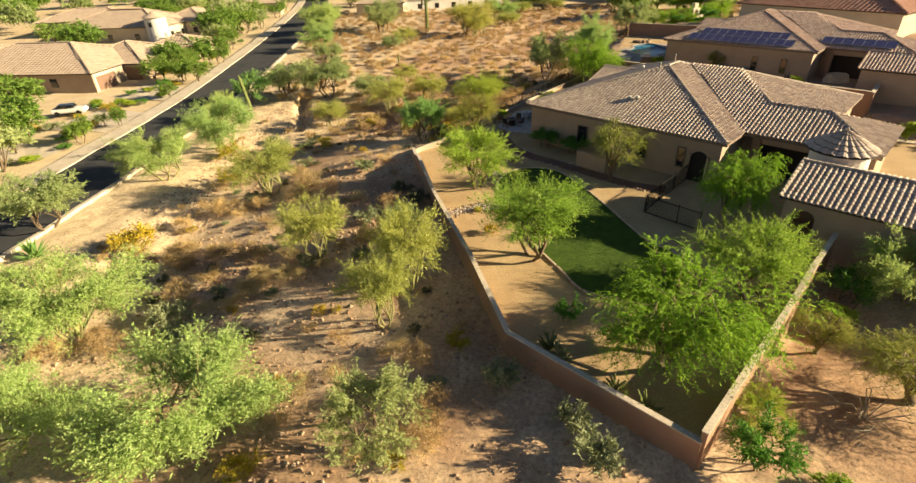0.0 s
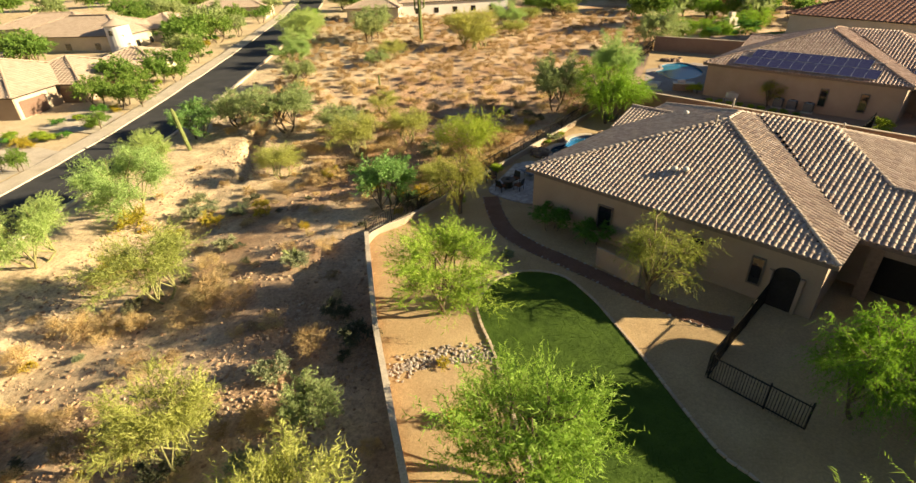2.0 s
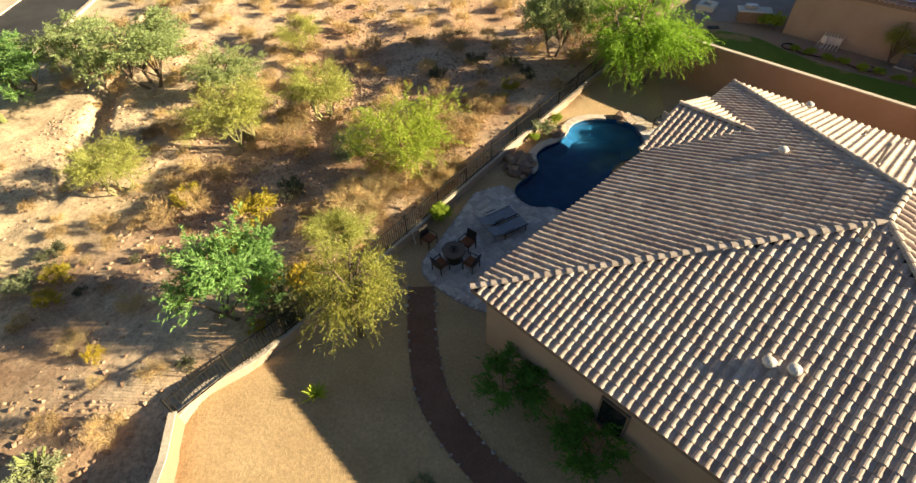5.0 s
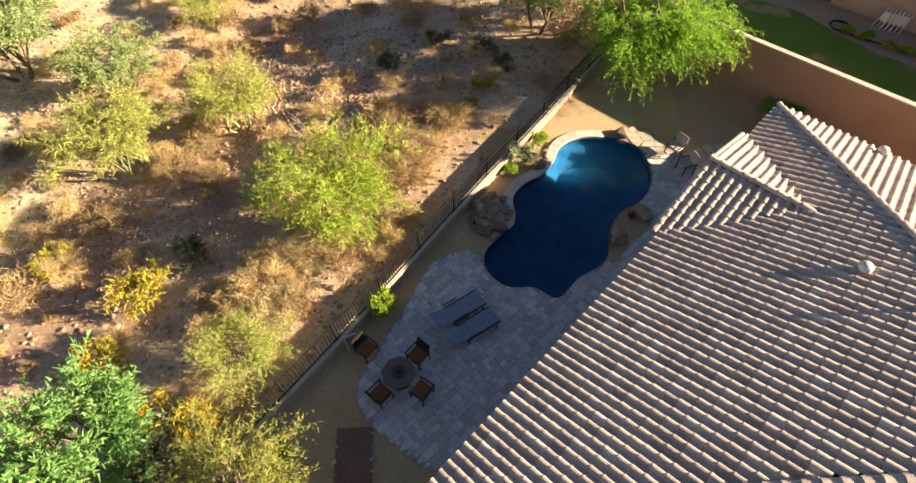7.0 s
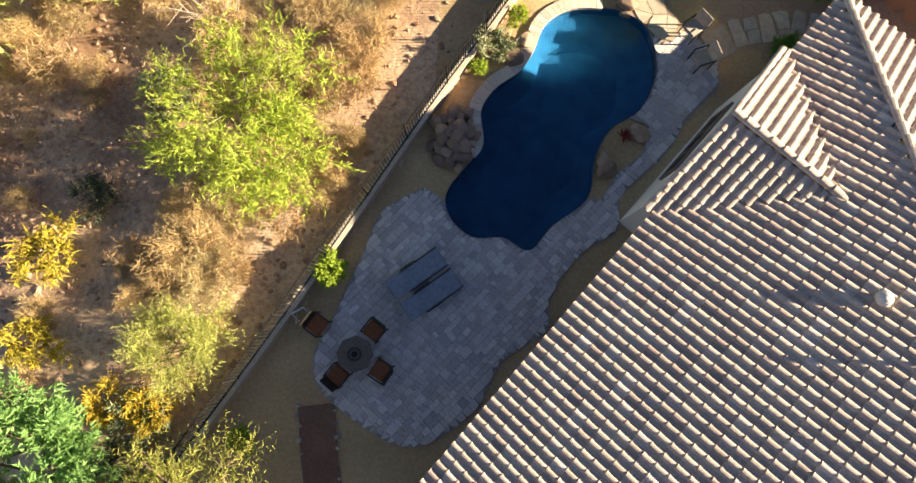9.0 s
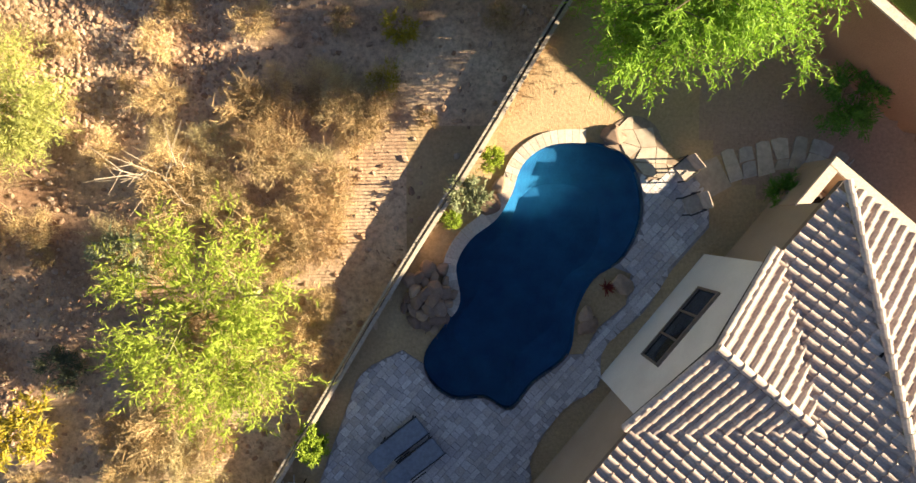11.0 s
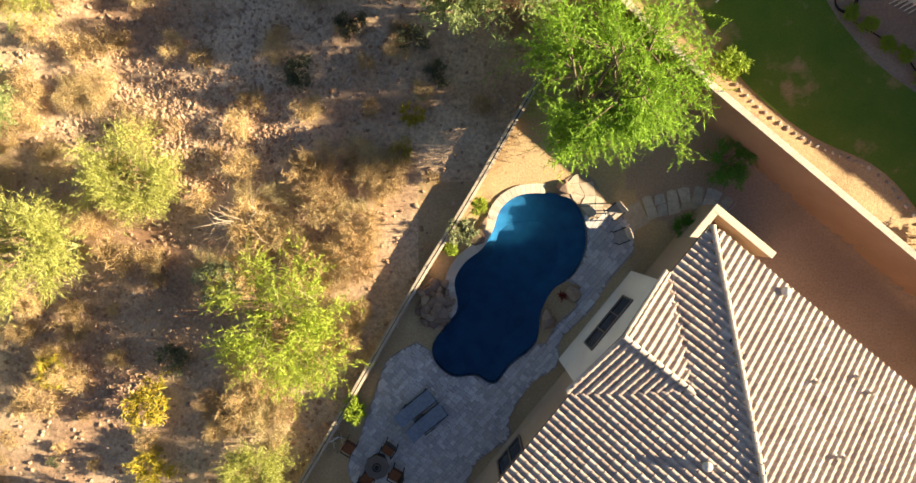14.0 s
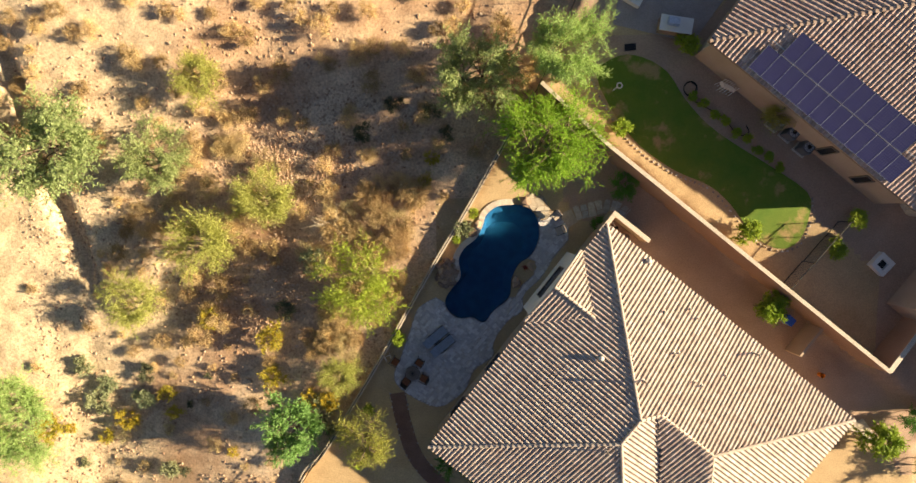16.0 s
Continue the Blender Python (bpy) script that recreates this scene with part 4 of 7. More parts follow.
# ---- houses further off ----
def far_house(name, cx, cy, z, w, d, rot, label, wall_mat, tile_mat, h=3.0, garage=0, wins=3):
    """A hip-roofed house: tiled slopes, walls with windows and garage doors."""
    ho = empty(name, cx, cy, z, rot)
    tagged(ho, label, "house")
    rf = empty("roof", 0, 0, 0)
    rf.parent = ho
    a, b = w / 2, d / 2
    m = min(a, b)
    rx, ry = a - m, b - m
    top = h + m * 0.34
    c = [(-a, -b, h), (a, -b, h), (a, b, h), (-a, b, h)]
    r0, r1_ = ((-rx, 0, top), (rx, 0, top)) if a >= b else ((0, -ry, top), (0, ry, top))
    fl = [(c[0], c[1], r1_, r0), (c[2], c[3], r0, r1_), (c[1], c[2], r1_), (c[3], c[0], r0)] if a >= b else [(c[0], c[1], r0), (c[2], c[3], r1_), (c[1], c[2], r1_, r0), (c[3], c[0], r0, r1_)]
    for f in fl:
        roof_face(rf, f, tile_mat, None, 0.66, 0.62)
    for q, r in ((c[0], r0), (c[1], r1_ if a >= b else r0), (c[2], r1_), (c[3], r0 if a >= b else r1_), (r0, r1_)):
        if math.dist(q, r) > 0.2:
            cap_line(rf, q, r, tile_mat, 0.2, 0.6)
    k = 0.5
    prism("wall", [(-a + k, -b + k), (a - k, -b + k), (a - k, b - k), (-a + k, b - k)], -2.0, h - 0.05, wall_mat, ho)
    for i in range(wins):
        x = -a + w * (i + 1) / (wins + 1)
        part("window", box_bm(x, -b + k, 1.5, 1.2, 0.12, 1.3, 0, 0.02), M_GLASS, ho)
        y = -b + d * (i + 1) / (wins + 1)
        if not garage:
            part("window", box_bm(a - k, y, 1.5, 0.12, 1.2, 1.3, 0, 0.02), M_GLASS, ho)
    for i in range(garage):
        y = -b + d * (i + 0.5) / garage
        gd = part("garage_door", box_bm(a - k, y, 1.15, 0.14, d / garage * 0.68, 2.3, 0, 0.02), M_GDOOR, ho, "brown panelled garage door")
        for j in range(3):
            part("rib", box_bm(a - k + 0.08, y, 0.55 + j * 0.6, 0.03, d / garage * 0.66, 0.05), M_FASCIA, gd)
    return ho


M_GDOOR = plain("garage_paint", (0.2, 0.12, 0.085), 0.5)
M_PALEW = grainy("cream_stucco", [(0.3, (0.5, 0.42, 0.3)), (0.7, (0.58, 0.5, 0.37))], 0.6, 20, 0.2, 0.01, second=0.15)
sh = far_house("street_house", -71.2, 99.5, -1.25, 29, 19, 0, "broad tan house with a brown garage door", M_STUCCO, M_TILE_F, 3.0)
gd = part("garage_door", box_bm(14.02, -6.1, 1.15, 0.14, 4.4, 2.2, 0, 0.02), M_GDOOR, sh, "brown panelled garage door")
for j in range(3):
    part("rib", box_bm(14.1, -6.1, 0.6 + j * 0.55, 0.03, 4.3, 0.05), M_FASCIA, gd)
part("door_surround", box_bm(13.98, -6.1, 1.4, 0.12, 5.4, 2.9, 0, 0.03), M_PALEW, sh, "pale stucco garage surround")
sw_ = far_house("street_house_wing", -60.6, 105.4, -1.25, 15, 15, 0, "tan garage wing with a tiled roof", M_STUCCO, M_TILE_F, 2.9, 0, 0)
gd = part("garage_door", box_bm(4.6, -7.02, 1.15, 3.0, 0.14, 2.2, 0, 0.02), M_GDOOR, sw_, "dark brown garage door")
for j in range(3):
    part("rib", box_bm(4.6, -7.1, 0.6 + j * 0.55, 2.9, 0.03, 0.05), M_FASCIA, gd)
th = far_house("street_house", -85.0, 142.5, -0.5, 27, 18, 0, "cream house with a round tower and a tiled roof", M_PALEW, M_TILE_F, 3.6)
far_house("street_house_wing", -73.0, 151.5, -0.4, 14, 16, 0, "cream rear wing with a tiled roof", M_PALEW, M_TILE_F, 3.4)
far_house("street_house_wing", -57.0, 116.0, -0.7, 10, 9, 8, "cream low house with a tiled roof", M_PALEW, M_TILE_F, 2.8)
part("tower", cyl_bm((11.6, -7.6, -1.0), (11.6, -7.6, 5.6), 2.3, seg=24), M_WHITE, th, "round pale stair tower")
part("tower_roof", cyl_bm((11.6, -7.6, 5.6), (11.6, -7.6, 6.8), 2.7, 0.1, 24), M_TILE_F, th, "conical tiled tower roof")
part("tower_window", box_bm(11.6, -9.85, 4.2, 0.8, 0.14, 1.0, 0, 0.02), M_GLASS, th)
far_house("street_house", -70.0, 178.0, wash_z(-64, 165) + 0.3, 20, 13, 12, "tan house with a shallow tiled roof", M_PALEW, M_TILE_F, 3.2)
far_house("street_house", -98.3, 105.4, wash_z(-98, 112), 20, 14, 4, "tan house behind street trees", M_PALEW, M_TILE_F, 3.0)
far_house("street_house", -99.7, 150.1, wash_z(-98, 165), 22, 14, 10, "tan house behind street trees", M_PALEW, M_TILE_F, 3.0)
far_house("desert_house", -9.2, 179.0, 0.8, 29, 11, 15, "pale house with columns beyond the open desert", M_WHITE, M_TILE_F, 3.6, 0, 5)
far_house("desert_house", -27.6, 169.2, wash_z(-27, 170) + 0.2, 14, 9, 2, "tan low house beyond the open desert", M_PALEW, M_TILE_F, 3.0)
far_house("red_roof_house", 63.9, 115.0, 2.8, 26, 17, -52, "cream house with a red tiled hip roof", M_PALEW, M_RED, 3.4, 0, 0)
far_house("red_roof_house", 106.2, 122.3, 2.0, 22, 17, -43, "cream house with a red tiled hip roof", M_PALEW, M_RED, 3.2)
far_house("red_roof_house", 58.9, 186.6, 6.0, 26, 16, -30, "dark brown house with a red tiled roof", M_STUCCO, M_RED, 3.2)

# ---- pool ----


def pool_of(name, outline, z, label, plaster, deep=1.15, water=None, rim=0.02):
    po = empty(name, *outline[0], z)
    tagged(po, label, "pool")
    pts = [(x - outline[0][0], y - outline[0][1]) for x, y in outline]
    cx, cy = sum(p[0] for p in pts) / len(pts), sum(p[1] for p in pts) / len(pts)
    k = len(pts)
    v = [(x, y, rim) for x, y in pts] + [(x, y, -0.5) for x, y in pts] + [(cx + (x - cx) * 0.7, cy + (y - cy) * 0.7, -deep) for x, y in pts]
    f = [(i, (i + 1) % k, k + (i + 1) % k, k + i) for i in range(k)] + [(k + i, k + (i + 1) % k, 2 * k + (i + 1) % k, 2 * k + i) for i in range(k)] + [tuple(range(2 * k, 3 * k))]
    mesh_ob("basin", v, f, plaster, po)
    w = mesh_ob("water", [(x, y, -0.12) for x, y in pts], [tuple(range(k))], water or M_WATER, po, "clear still water")
    w.visible_shadow = False
    return po


M_WATER, n_, l_, p_ = nodes_of("water")
p_.inputs["Base Color"].default_value, p_.inputs["Roughness"].default_value = (0.36, 0.82, 0.94, 1), 0.02
p_.inputs["Specular IOR Level"].default_value = 0.2
p_.inputs["IOR"].default_value, p_.inputs["Transmission Weight"].default_value = 1.33, 1.0
b_ = n_.new("ShaderNodeBump")
b_.inputs["Strength"].default_value, b_.inputs["Distance"].default_value = 0.12, 0.05
l_.new(noise_of(n_, l_, 2.2, 3), b_.inputs["Height"])
l_.new(b_.outputs[0], p_.inputs["Normal"])
pool = pool_of("swimming_pool", POOL, 0.0, "free-form swimming pool with dark blue plaster", M_POOL, rim=0.06)
M_POOL2 = grainy("light_pool_plaster", [(0.3, (0.02, 0.24, 0.42)), (0.7, (0.04, 0.32, 0.52))], 1.5, 14, 0.1, 0.01, second=0.2)
M_WATER2 = plain("far_pool_water", (0.008, 0.15, 0.29), 0.12, 0.0, 0.1)
pool_of("neighbour_pool", POOL2, 1.22, "bright blue garden pool of the neighbouring house", M_POOL2, 1.2, M_WATER2)


def coping_ring(po, outline, first, last, width, z, mat):
    """Stone coping pieces along part of a pool's edge."""
    k = len(outline)
    c = Vector((sum(p[0] for p in outline) / k, sum(p[1] for p in outline) / k))
    o = Vector(outline[0])
    for i in range(first, last):
        p, q = Vector(outline[i % k]), Vector(outline[(i + 1) % k])
        d = (q - p)
        nn = Vector((d[1], -d[0])).normalized()
        if (p + nn - c).length < (p - nn - c).length:
            nn = -nn
        prev, nxt = Vector(outline[(i - 1) % k]), Vector(outline[(i + 2) % k])
        n0, n1 = Vector(((q - prev)[1], -(q - prev)[0])).normalized(), Vector(((nxt - p)[1], -(nxt - p)[0])).normalized()
        n0, n1 = (n0 if n0.dot(nn) > 0 else -n0), (n1 if n1.dot(nn) > 0 else -n1)
        e = d.normalized() * 0.005
        quad = [p + e - n0 * 0.04, q - e - n1 * 0.04, q - e + n1 * width, p + e + n0 * width]
        mesh = [(v[0] - o[0], v[1] - o[1], zz) for zz in (z - 0.12, z) for v in quad]
        mesh_ob("coping_stone", mesh, [(3, 2, 1, 0), (4, 5, 6, 7)] + [(j, (j + 1) % 4, (j + 1) % 4 + 4, j + 4) for j in range(4)], mat, po)


coping_ring(pool, POOL, 44, 84, 0.42, 0.085, M_COPING)
coping_ring(bpy.data.objects["neighbour_pool"], POOL2, 0, len(POOL2), 0.28, 0.06, M_DECKS)

# ---- boulders round the pool ----
def boulder(name, x, y, z, r, seed, label, flat=0.7, group="boulders by the pool", parent=None):
    rnd = random.Random(seed)
    bm = bmesh.new()
    for _ in range(26):
        d = Vector((rnd.gauss(0, 1), rnd.gauss(0, 1), rnd.gauss(0, 1))).normalized() * r * rnd.uniform(0.8, 1.08)
        bm.verts.new((d[0] * 1.1, d[1] * 0.85, d[2] * flat))
    hull = bmesh.ops.convex_hull(bm, input=bm.verts)
    bmesh.ops.delete(bm, geom=list({v for v in hull["geom_interior"] if isinstance(v, bmesh.types.BMVert)}), context="VERTS")
    bmesh.ops.bevel(bm, geom=bm.edges[:], offset=r * 0.07, segments=1, affect="EDGES")
    ob = part(name, bm, M_ROCK, parent)
    ob.matrix_basis = pose(x, y, z, 0, 0, rnd.uniform(0, 360))
    return ob if parent else tagged(ob, label, "boulder", group)


for i, (x, y, r) in enumerate(((17.03, 81.04, 0.46), (12.86, 78.61, 0.5), (13.26, 79.33, 0.36), (17.42, 75.94, 0.42), (16.26, 74.50, 0.42), (16.20, 74.91, 0.36))):
    boulder("boulder", x, y, 0.14, r, i + 3, "tan sandstone boulder at the pool's edge")
fall = empty("rock_waterfall", 10.81, 75.46, 0)
tagged(fall, "piled sandstone waterfall beside the pool", "rock waterfall")
rnd = random.Random(5)
for i in range(26):
    an, rr = i * 2.399, 1.1 * math.sqrt((i + 0.5) / 26)
    boulder("stone", rr * math.cos(an) * 0.8, rr * math.sin(an) * 1.05, 0.5 - rr * 0.38, rnd.uniform(0.2, 0.38), 40 + i, "", 0.62, parent=fall)

# ---- patio pavers ----
PATIO = curve_pts([(19.17, 76.47), (18.16, 74.93), (16.84, 73.69), (16.66, 72.36), (15.47, 71.55), (14.37, 69.92), (14.28, 68.80), (12.75, 67.66), (11.90, 66.03), (9.74, 64.76), (7.05, 66.15), (6.35, 67.41), (6.97, 69.02), (7.90, 71.53), (8.47, 72.83), (9.85, 73.64)], 4)
PATIO += POOL[92:] + POOL[:11] + [(16.13, 73.5), (16.62, 74.4), (17.6, 75.23), (17.75, 76.3)] + POOL[23:36] + [(18.60, 79.53), (19.33, 80.15), (20.39, 79.04), (20.40, 77.90)]
patio = prism("patio", PATIO, -0.3, 0.035, M_GROUT)
tagged(patio, "grey-brown travertine paver patio round the pool", "patio", kind="structure")


def lay_pavers(parent, poly, z, ang, limit, where, seed=4):
    """Ashlar pavers over a polygon: those where() names are objects, the rest one mesh."""
    rnd = random.Random(seed)
    xs, ys = [p[0] for p in poly], [p[1] for p in poly]
    cx, cy = sum(xs) / len(xs), sum(ys) / len(ys)
    R = max(math.dist(p, (cx, cy)) for p in poly) + 1
    ca, sa = math.cos(ang), math.sin(ang)
    vs, fs, made, cache = [], [], 0, {}
    v = -R
    while v < R:
        h = rnd.choice((0.2, 0.2, 0.3))
        u = -R - rnd.random()
        while u < R:
            w = rnd.choice((0.15, 0.2, 0.3, 0.3, 0.4))
            mu, mv = u + w / 2, v + h / 2
            x, y = cx + mu * ca - mv * sa, cy + mu * sa + mv * ca
            if inside(poly, x, y):
                t = rnd.uniform(0, 0.008)
                whole = all(inside(poly, cx + (mu + du * w / 2) * ca - (mv + dv * h / 2) * sa, cy + (mu + du * w / 2) * sa + (mv + dv * h / 2) * ca) for du in (-1, 1) for dv in (-1, 1))
                if made < limit and whole and where(x, y):
                    key = (w, h)
                    if key not in cache:
                        bm = box_bm(0, 0, 0, w - 0.008, h - 0.008, 0.05, 0, 0.003)
                        me = bpy.data.meshes.new("paver")
                        bm.to_mesh(me)
                        bm.free()
                        me.materials.append(M_PAVER)
                        cache[key] = me
                    o = new("paver", cache[key])
                    o.matrix_basis = pose(x, y, z + t, 0, 0, math.degrees(ang))
                    o.parent = parent
                    made += 1
                else:
                    n0 = len(vs)
                    for zz, ins in ((z + t + 0.02, 0.005), (z - 0.03, 0.003)):
                        for du, dv in ((-1, -1), (1, -1), (1, 1), (-1, 1)):
                            kk = 1.0
                            while kk > 0 and not inside(poly, cx + (mu + du * kk * w / 2) * ca - (mv + dv * kk * h / 2) * sa, cy + (mu + du * kk * w / 2) * sa + (mv + dv * kk * h / 2) * ca):
                                kk -= 0.2
                            pu, pv = mu + du * (w / 2 * kk - ins), mv + dv * (h / 2 * kk - ins)
                            vs.append((cx + pu * ca - pv * sa, cy + pu * sa + pv * ca, zz))
                    fs += [(n0, n0 + 1, n0 + 2, n0 + 3)] + [(n0 + 4 + i, n0 + 4 + (i + 1) % 4, n0 + (i + 1) % 4, n0 + i) for i in range(4)]
            u += w
        v += h
    if vs:
        mesh_ob("paver_field", vs, fs, M_PAVER_I, parent)["kind"] = "stuff"


lay_pavers(patio, PATIO, 0.05, HA, 300, lambda x, y: x < 10.5 and y > 66)
FLAG_PAD = curve_pts([(16.75, 80.75), (17.1, 81.4), (17.83, 81.7), (18.5, 81.35), (18.8, 80.7), (19.05, 80.3), (19.5, 79.95), (18.7, 79.3), (18.1, 79.7), (17.5, 80.4)], 4, True)
pad = tagged(prism("flagstone_pad", FLAG_PAD, -0.2, 0.04, M_GROUT2), "pale flagstone pad at the pool's end", "paving", kind="structure")
rnd = random.Random(14)
corner = {}
for i in range(-1, 8):
    for j in range(-1, 8):
        corner[i, j] = Vector((16.5 + i * 0.62 + (j % 2) * 0.25 + rnd.uniform(-0.17, 0.17), 79.0 + j * 0.58 + rnd.uniform(-0.16, 0.16)))
for i in range(-1, 7):
    for j in range(-1, 7):
        cell = [corner[i, j], corner[i + 1, j], corner[i + 1, j + 1], corner[i, j + 1]]
        m_ = sum(cell, Vector((0, 0))) / 4
        if inside(FLAG_PAD, *m_) and not inside(POOL, *m_):
            for k in range(4):
                while not inside(FLAG_PAD, *cell[k]):
                    cell[k] = cell[k] + (m_ - cell[k]) * 0.12
            prism("flagstone", [tuple(m_ + (c - m_) * 0.965) for c in cell], 0.0, 0.062 + rnd.uniform(0, 0.012), M_FLAG, pad)
rnd = random.Random(9)
flag = tagged(empty("flagstone_path", 21, 80, 0.02), "curved path of pale irregular flagstones", "path", kind="structure")
FLAGL = curve_pts([(19.97, 79.34), (20.91, 79.87), (21.96, 80.20), (23.13, 80.43), (24.20, 80.24), (25.06, 79.73)], 4)
k = 0
while k < len(FLAGL) - 1:
    e = min(k + rnd.choice((2, 3, 3, 4)), len(FLAGL) - 1)
    d = (Vector(FLAGL[e]) - Vector(FLAGL[k])).normalized()
    nn = Vector((-d[1], d[0]))
    a, b = Vector(FLAGL[k]) + d * 0.04 - Vector((21, 80)), Vector(FLAGL[e]) - d * 0.04 - Vector((21, 80))
    cut = rnd.uniform(-0.15, 0.15)
    for lo, hi in (((-0.55, 0.55),) if rnd.random() < 0.3 else ((-0.55, cut - 0.03), (cut + 0.03, 0.55))):
        lo, hi = lo + rnd.uniform(-0.07, 0.07), hi + rnd.uniform(-0.07, 0.07)
        sk = rnd.uniform(-0.09, 0.09)
        poly = [a + nn * lo + d * sk, b + nn * lo - d * rnd.uniform(-0.04, 0.1), (b + nn * hi * 0.96 + d * rnd.uniform(-0.02, 0.02)), (a + b) / 2 + nn * (hi + 0.04), a + nn * hi - d * sk]
        prism("flagstone", [tuple(q) for q in poly], -0.05, 0.015 + rnd.uniform(0, 0.012), M_FLAG, flag)
    k = e

# ---- lawn with stone edging, path and swale ----
LAWN = curve_pts([(6.53, 52.50), (7.45, 54.65), (9.17, 55.68), (11.33, 55.29), (12.79, 53.35), (13.90, 50.86), (14.97, 48.12), (15.72, 45.94), (16.69, 43.52), (17.88, 41.87), (17.33, 39.03), (14.50, 37.18), (11.90, 37.73), (10.62, 40.00), (9.13, 43.04), (8.16, 46.46), (7.49, 48.86), (6.76, 50.88)], 5, True)


def on_ground(name, poly, mat, lift, label="", category="", step=0.6, hole=None):
    """A sheet over a polygon that follows the ground, cut along a grid."""
    bm = bmesh.new()
    bm.faces.new([bm.verts.new((x, y, 0)) for x, y in poly])
    for ax in (0, 1):
        lo, hi = min(p[ax] for p in poly), max(p[ax] for p in poly)
        q = lo + step
        while q < hi:
            co, no = [0, 0, 0], [0, 0, 0]
            co[ax], no[ax] = q, 1
            bmesh.ops.bisect_plane(bm, geom=bm.verts[:] + bm.edges[:] + bm.faces[:], plane_co=co, plane_no=no)
            q += step
    if hole:
        bmesh.ops.delete(bm, geom=[f for f in bm.faces if inside(hole, *f.calc_center_median()[:2])], context="FACES")
    for v in bm.verts:
        v.co.z = ground_z(v.co.x, v.co.y) + lift
    return tagged(part(name, bm, mat), label, category, kind="structure")


on_ground("lawn", LAWN, M_TURF, 0.06, "kidney-shaped green turf lawn", "lawn", 0.5)


def grass_on(name, poly, count, z, h, mat, seed, label):
    """Short blades over a lawn."""
    rnd = random.Random(seed)
    xs, ys = [p[0] for p in poly], [p[1] for p in poly]
    vs, fs = [], []
    while len(fs) < count:
        x, y = rnd.uniform(min(xs), max(xs)), rnd.uniform(min(ys), max(ys))
        if not inside(poly, x, y):
            continue
        zz, a, hh = z(x, y), rnd.uniform(0, 6.283), h * rnd.uniform(0.5, 1.2)
        n0 = len(vs)
        dx, dy = 0.016 * math.cos(a), 0.016 * math.sin(a)
        vs += [(x - dx, y - dy, zz), (x + dx, y + dy, zz), (x + dy * rnd.uniform(-1, 1), y + dx * rnd.uniform(-1, 1), zz + hh)]
        fs.append((n0, n0 + 1, n0 + 2))
    return tagged(mesh_ob(name, vs, fs, mat), label, "grass", kind="stuff")


M_BLADE = leafy("turf_blade", [(0.04, 0.085, 0.01), (0.065, 0.12, 0.016), (0.05, 0.1, 0.013)], 0.3)
grass_on("grass", LAWN, 60000, lambda x, y: ground_z(x, y) + 0.05, 0.045, M_BLADE, 3, "short green turf blades on the lawn")
edge = tagged(empty("lawn_edging", *LAWN[0], 0), "pale concrete paver edging round the lawn", "edging", kind="structure")
EL = LAWN + [LAWN[0]]
EF = finer(EL, 0.32)
em = box_bm(0, 0, 0, 0.3, 0.16, 0.16, 0, 0.02)
eme = bpy.data.meshes.new("edging_block")
em.to_mesh(eme)
em.free()
eme.materials.append(M_EDGE)
for i, (p, q) in enumerate(zip(EF, EF[1:])):
    if math.dist(p, q) < 0.05:
        continue
    o = new("edging_block", eme)
    o.matrix_basis = Matrix.Translation((p[0] - LAWN[0][0], p[1] - LAWN[0][1], ground_z(*p) + 0.05)) @ Matrix.Rotation(math.atan2(q[1] - p[1], q[0] - p[0]), 4, "Z") @ Matrix.Diagonal((math.dist(p, q) / 0.32, 1, 1, 1))
    o.parent = edge


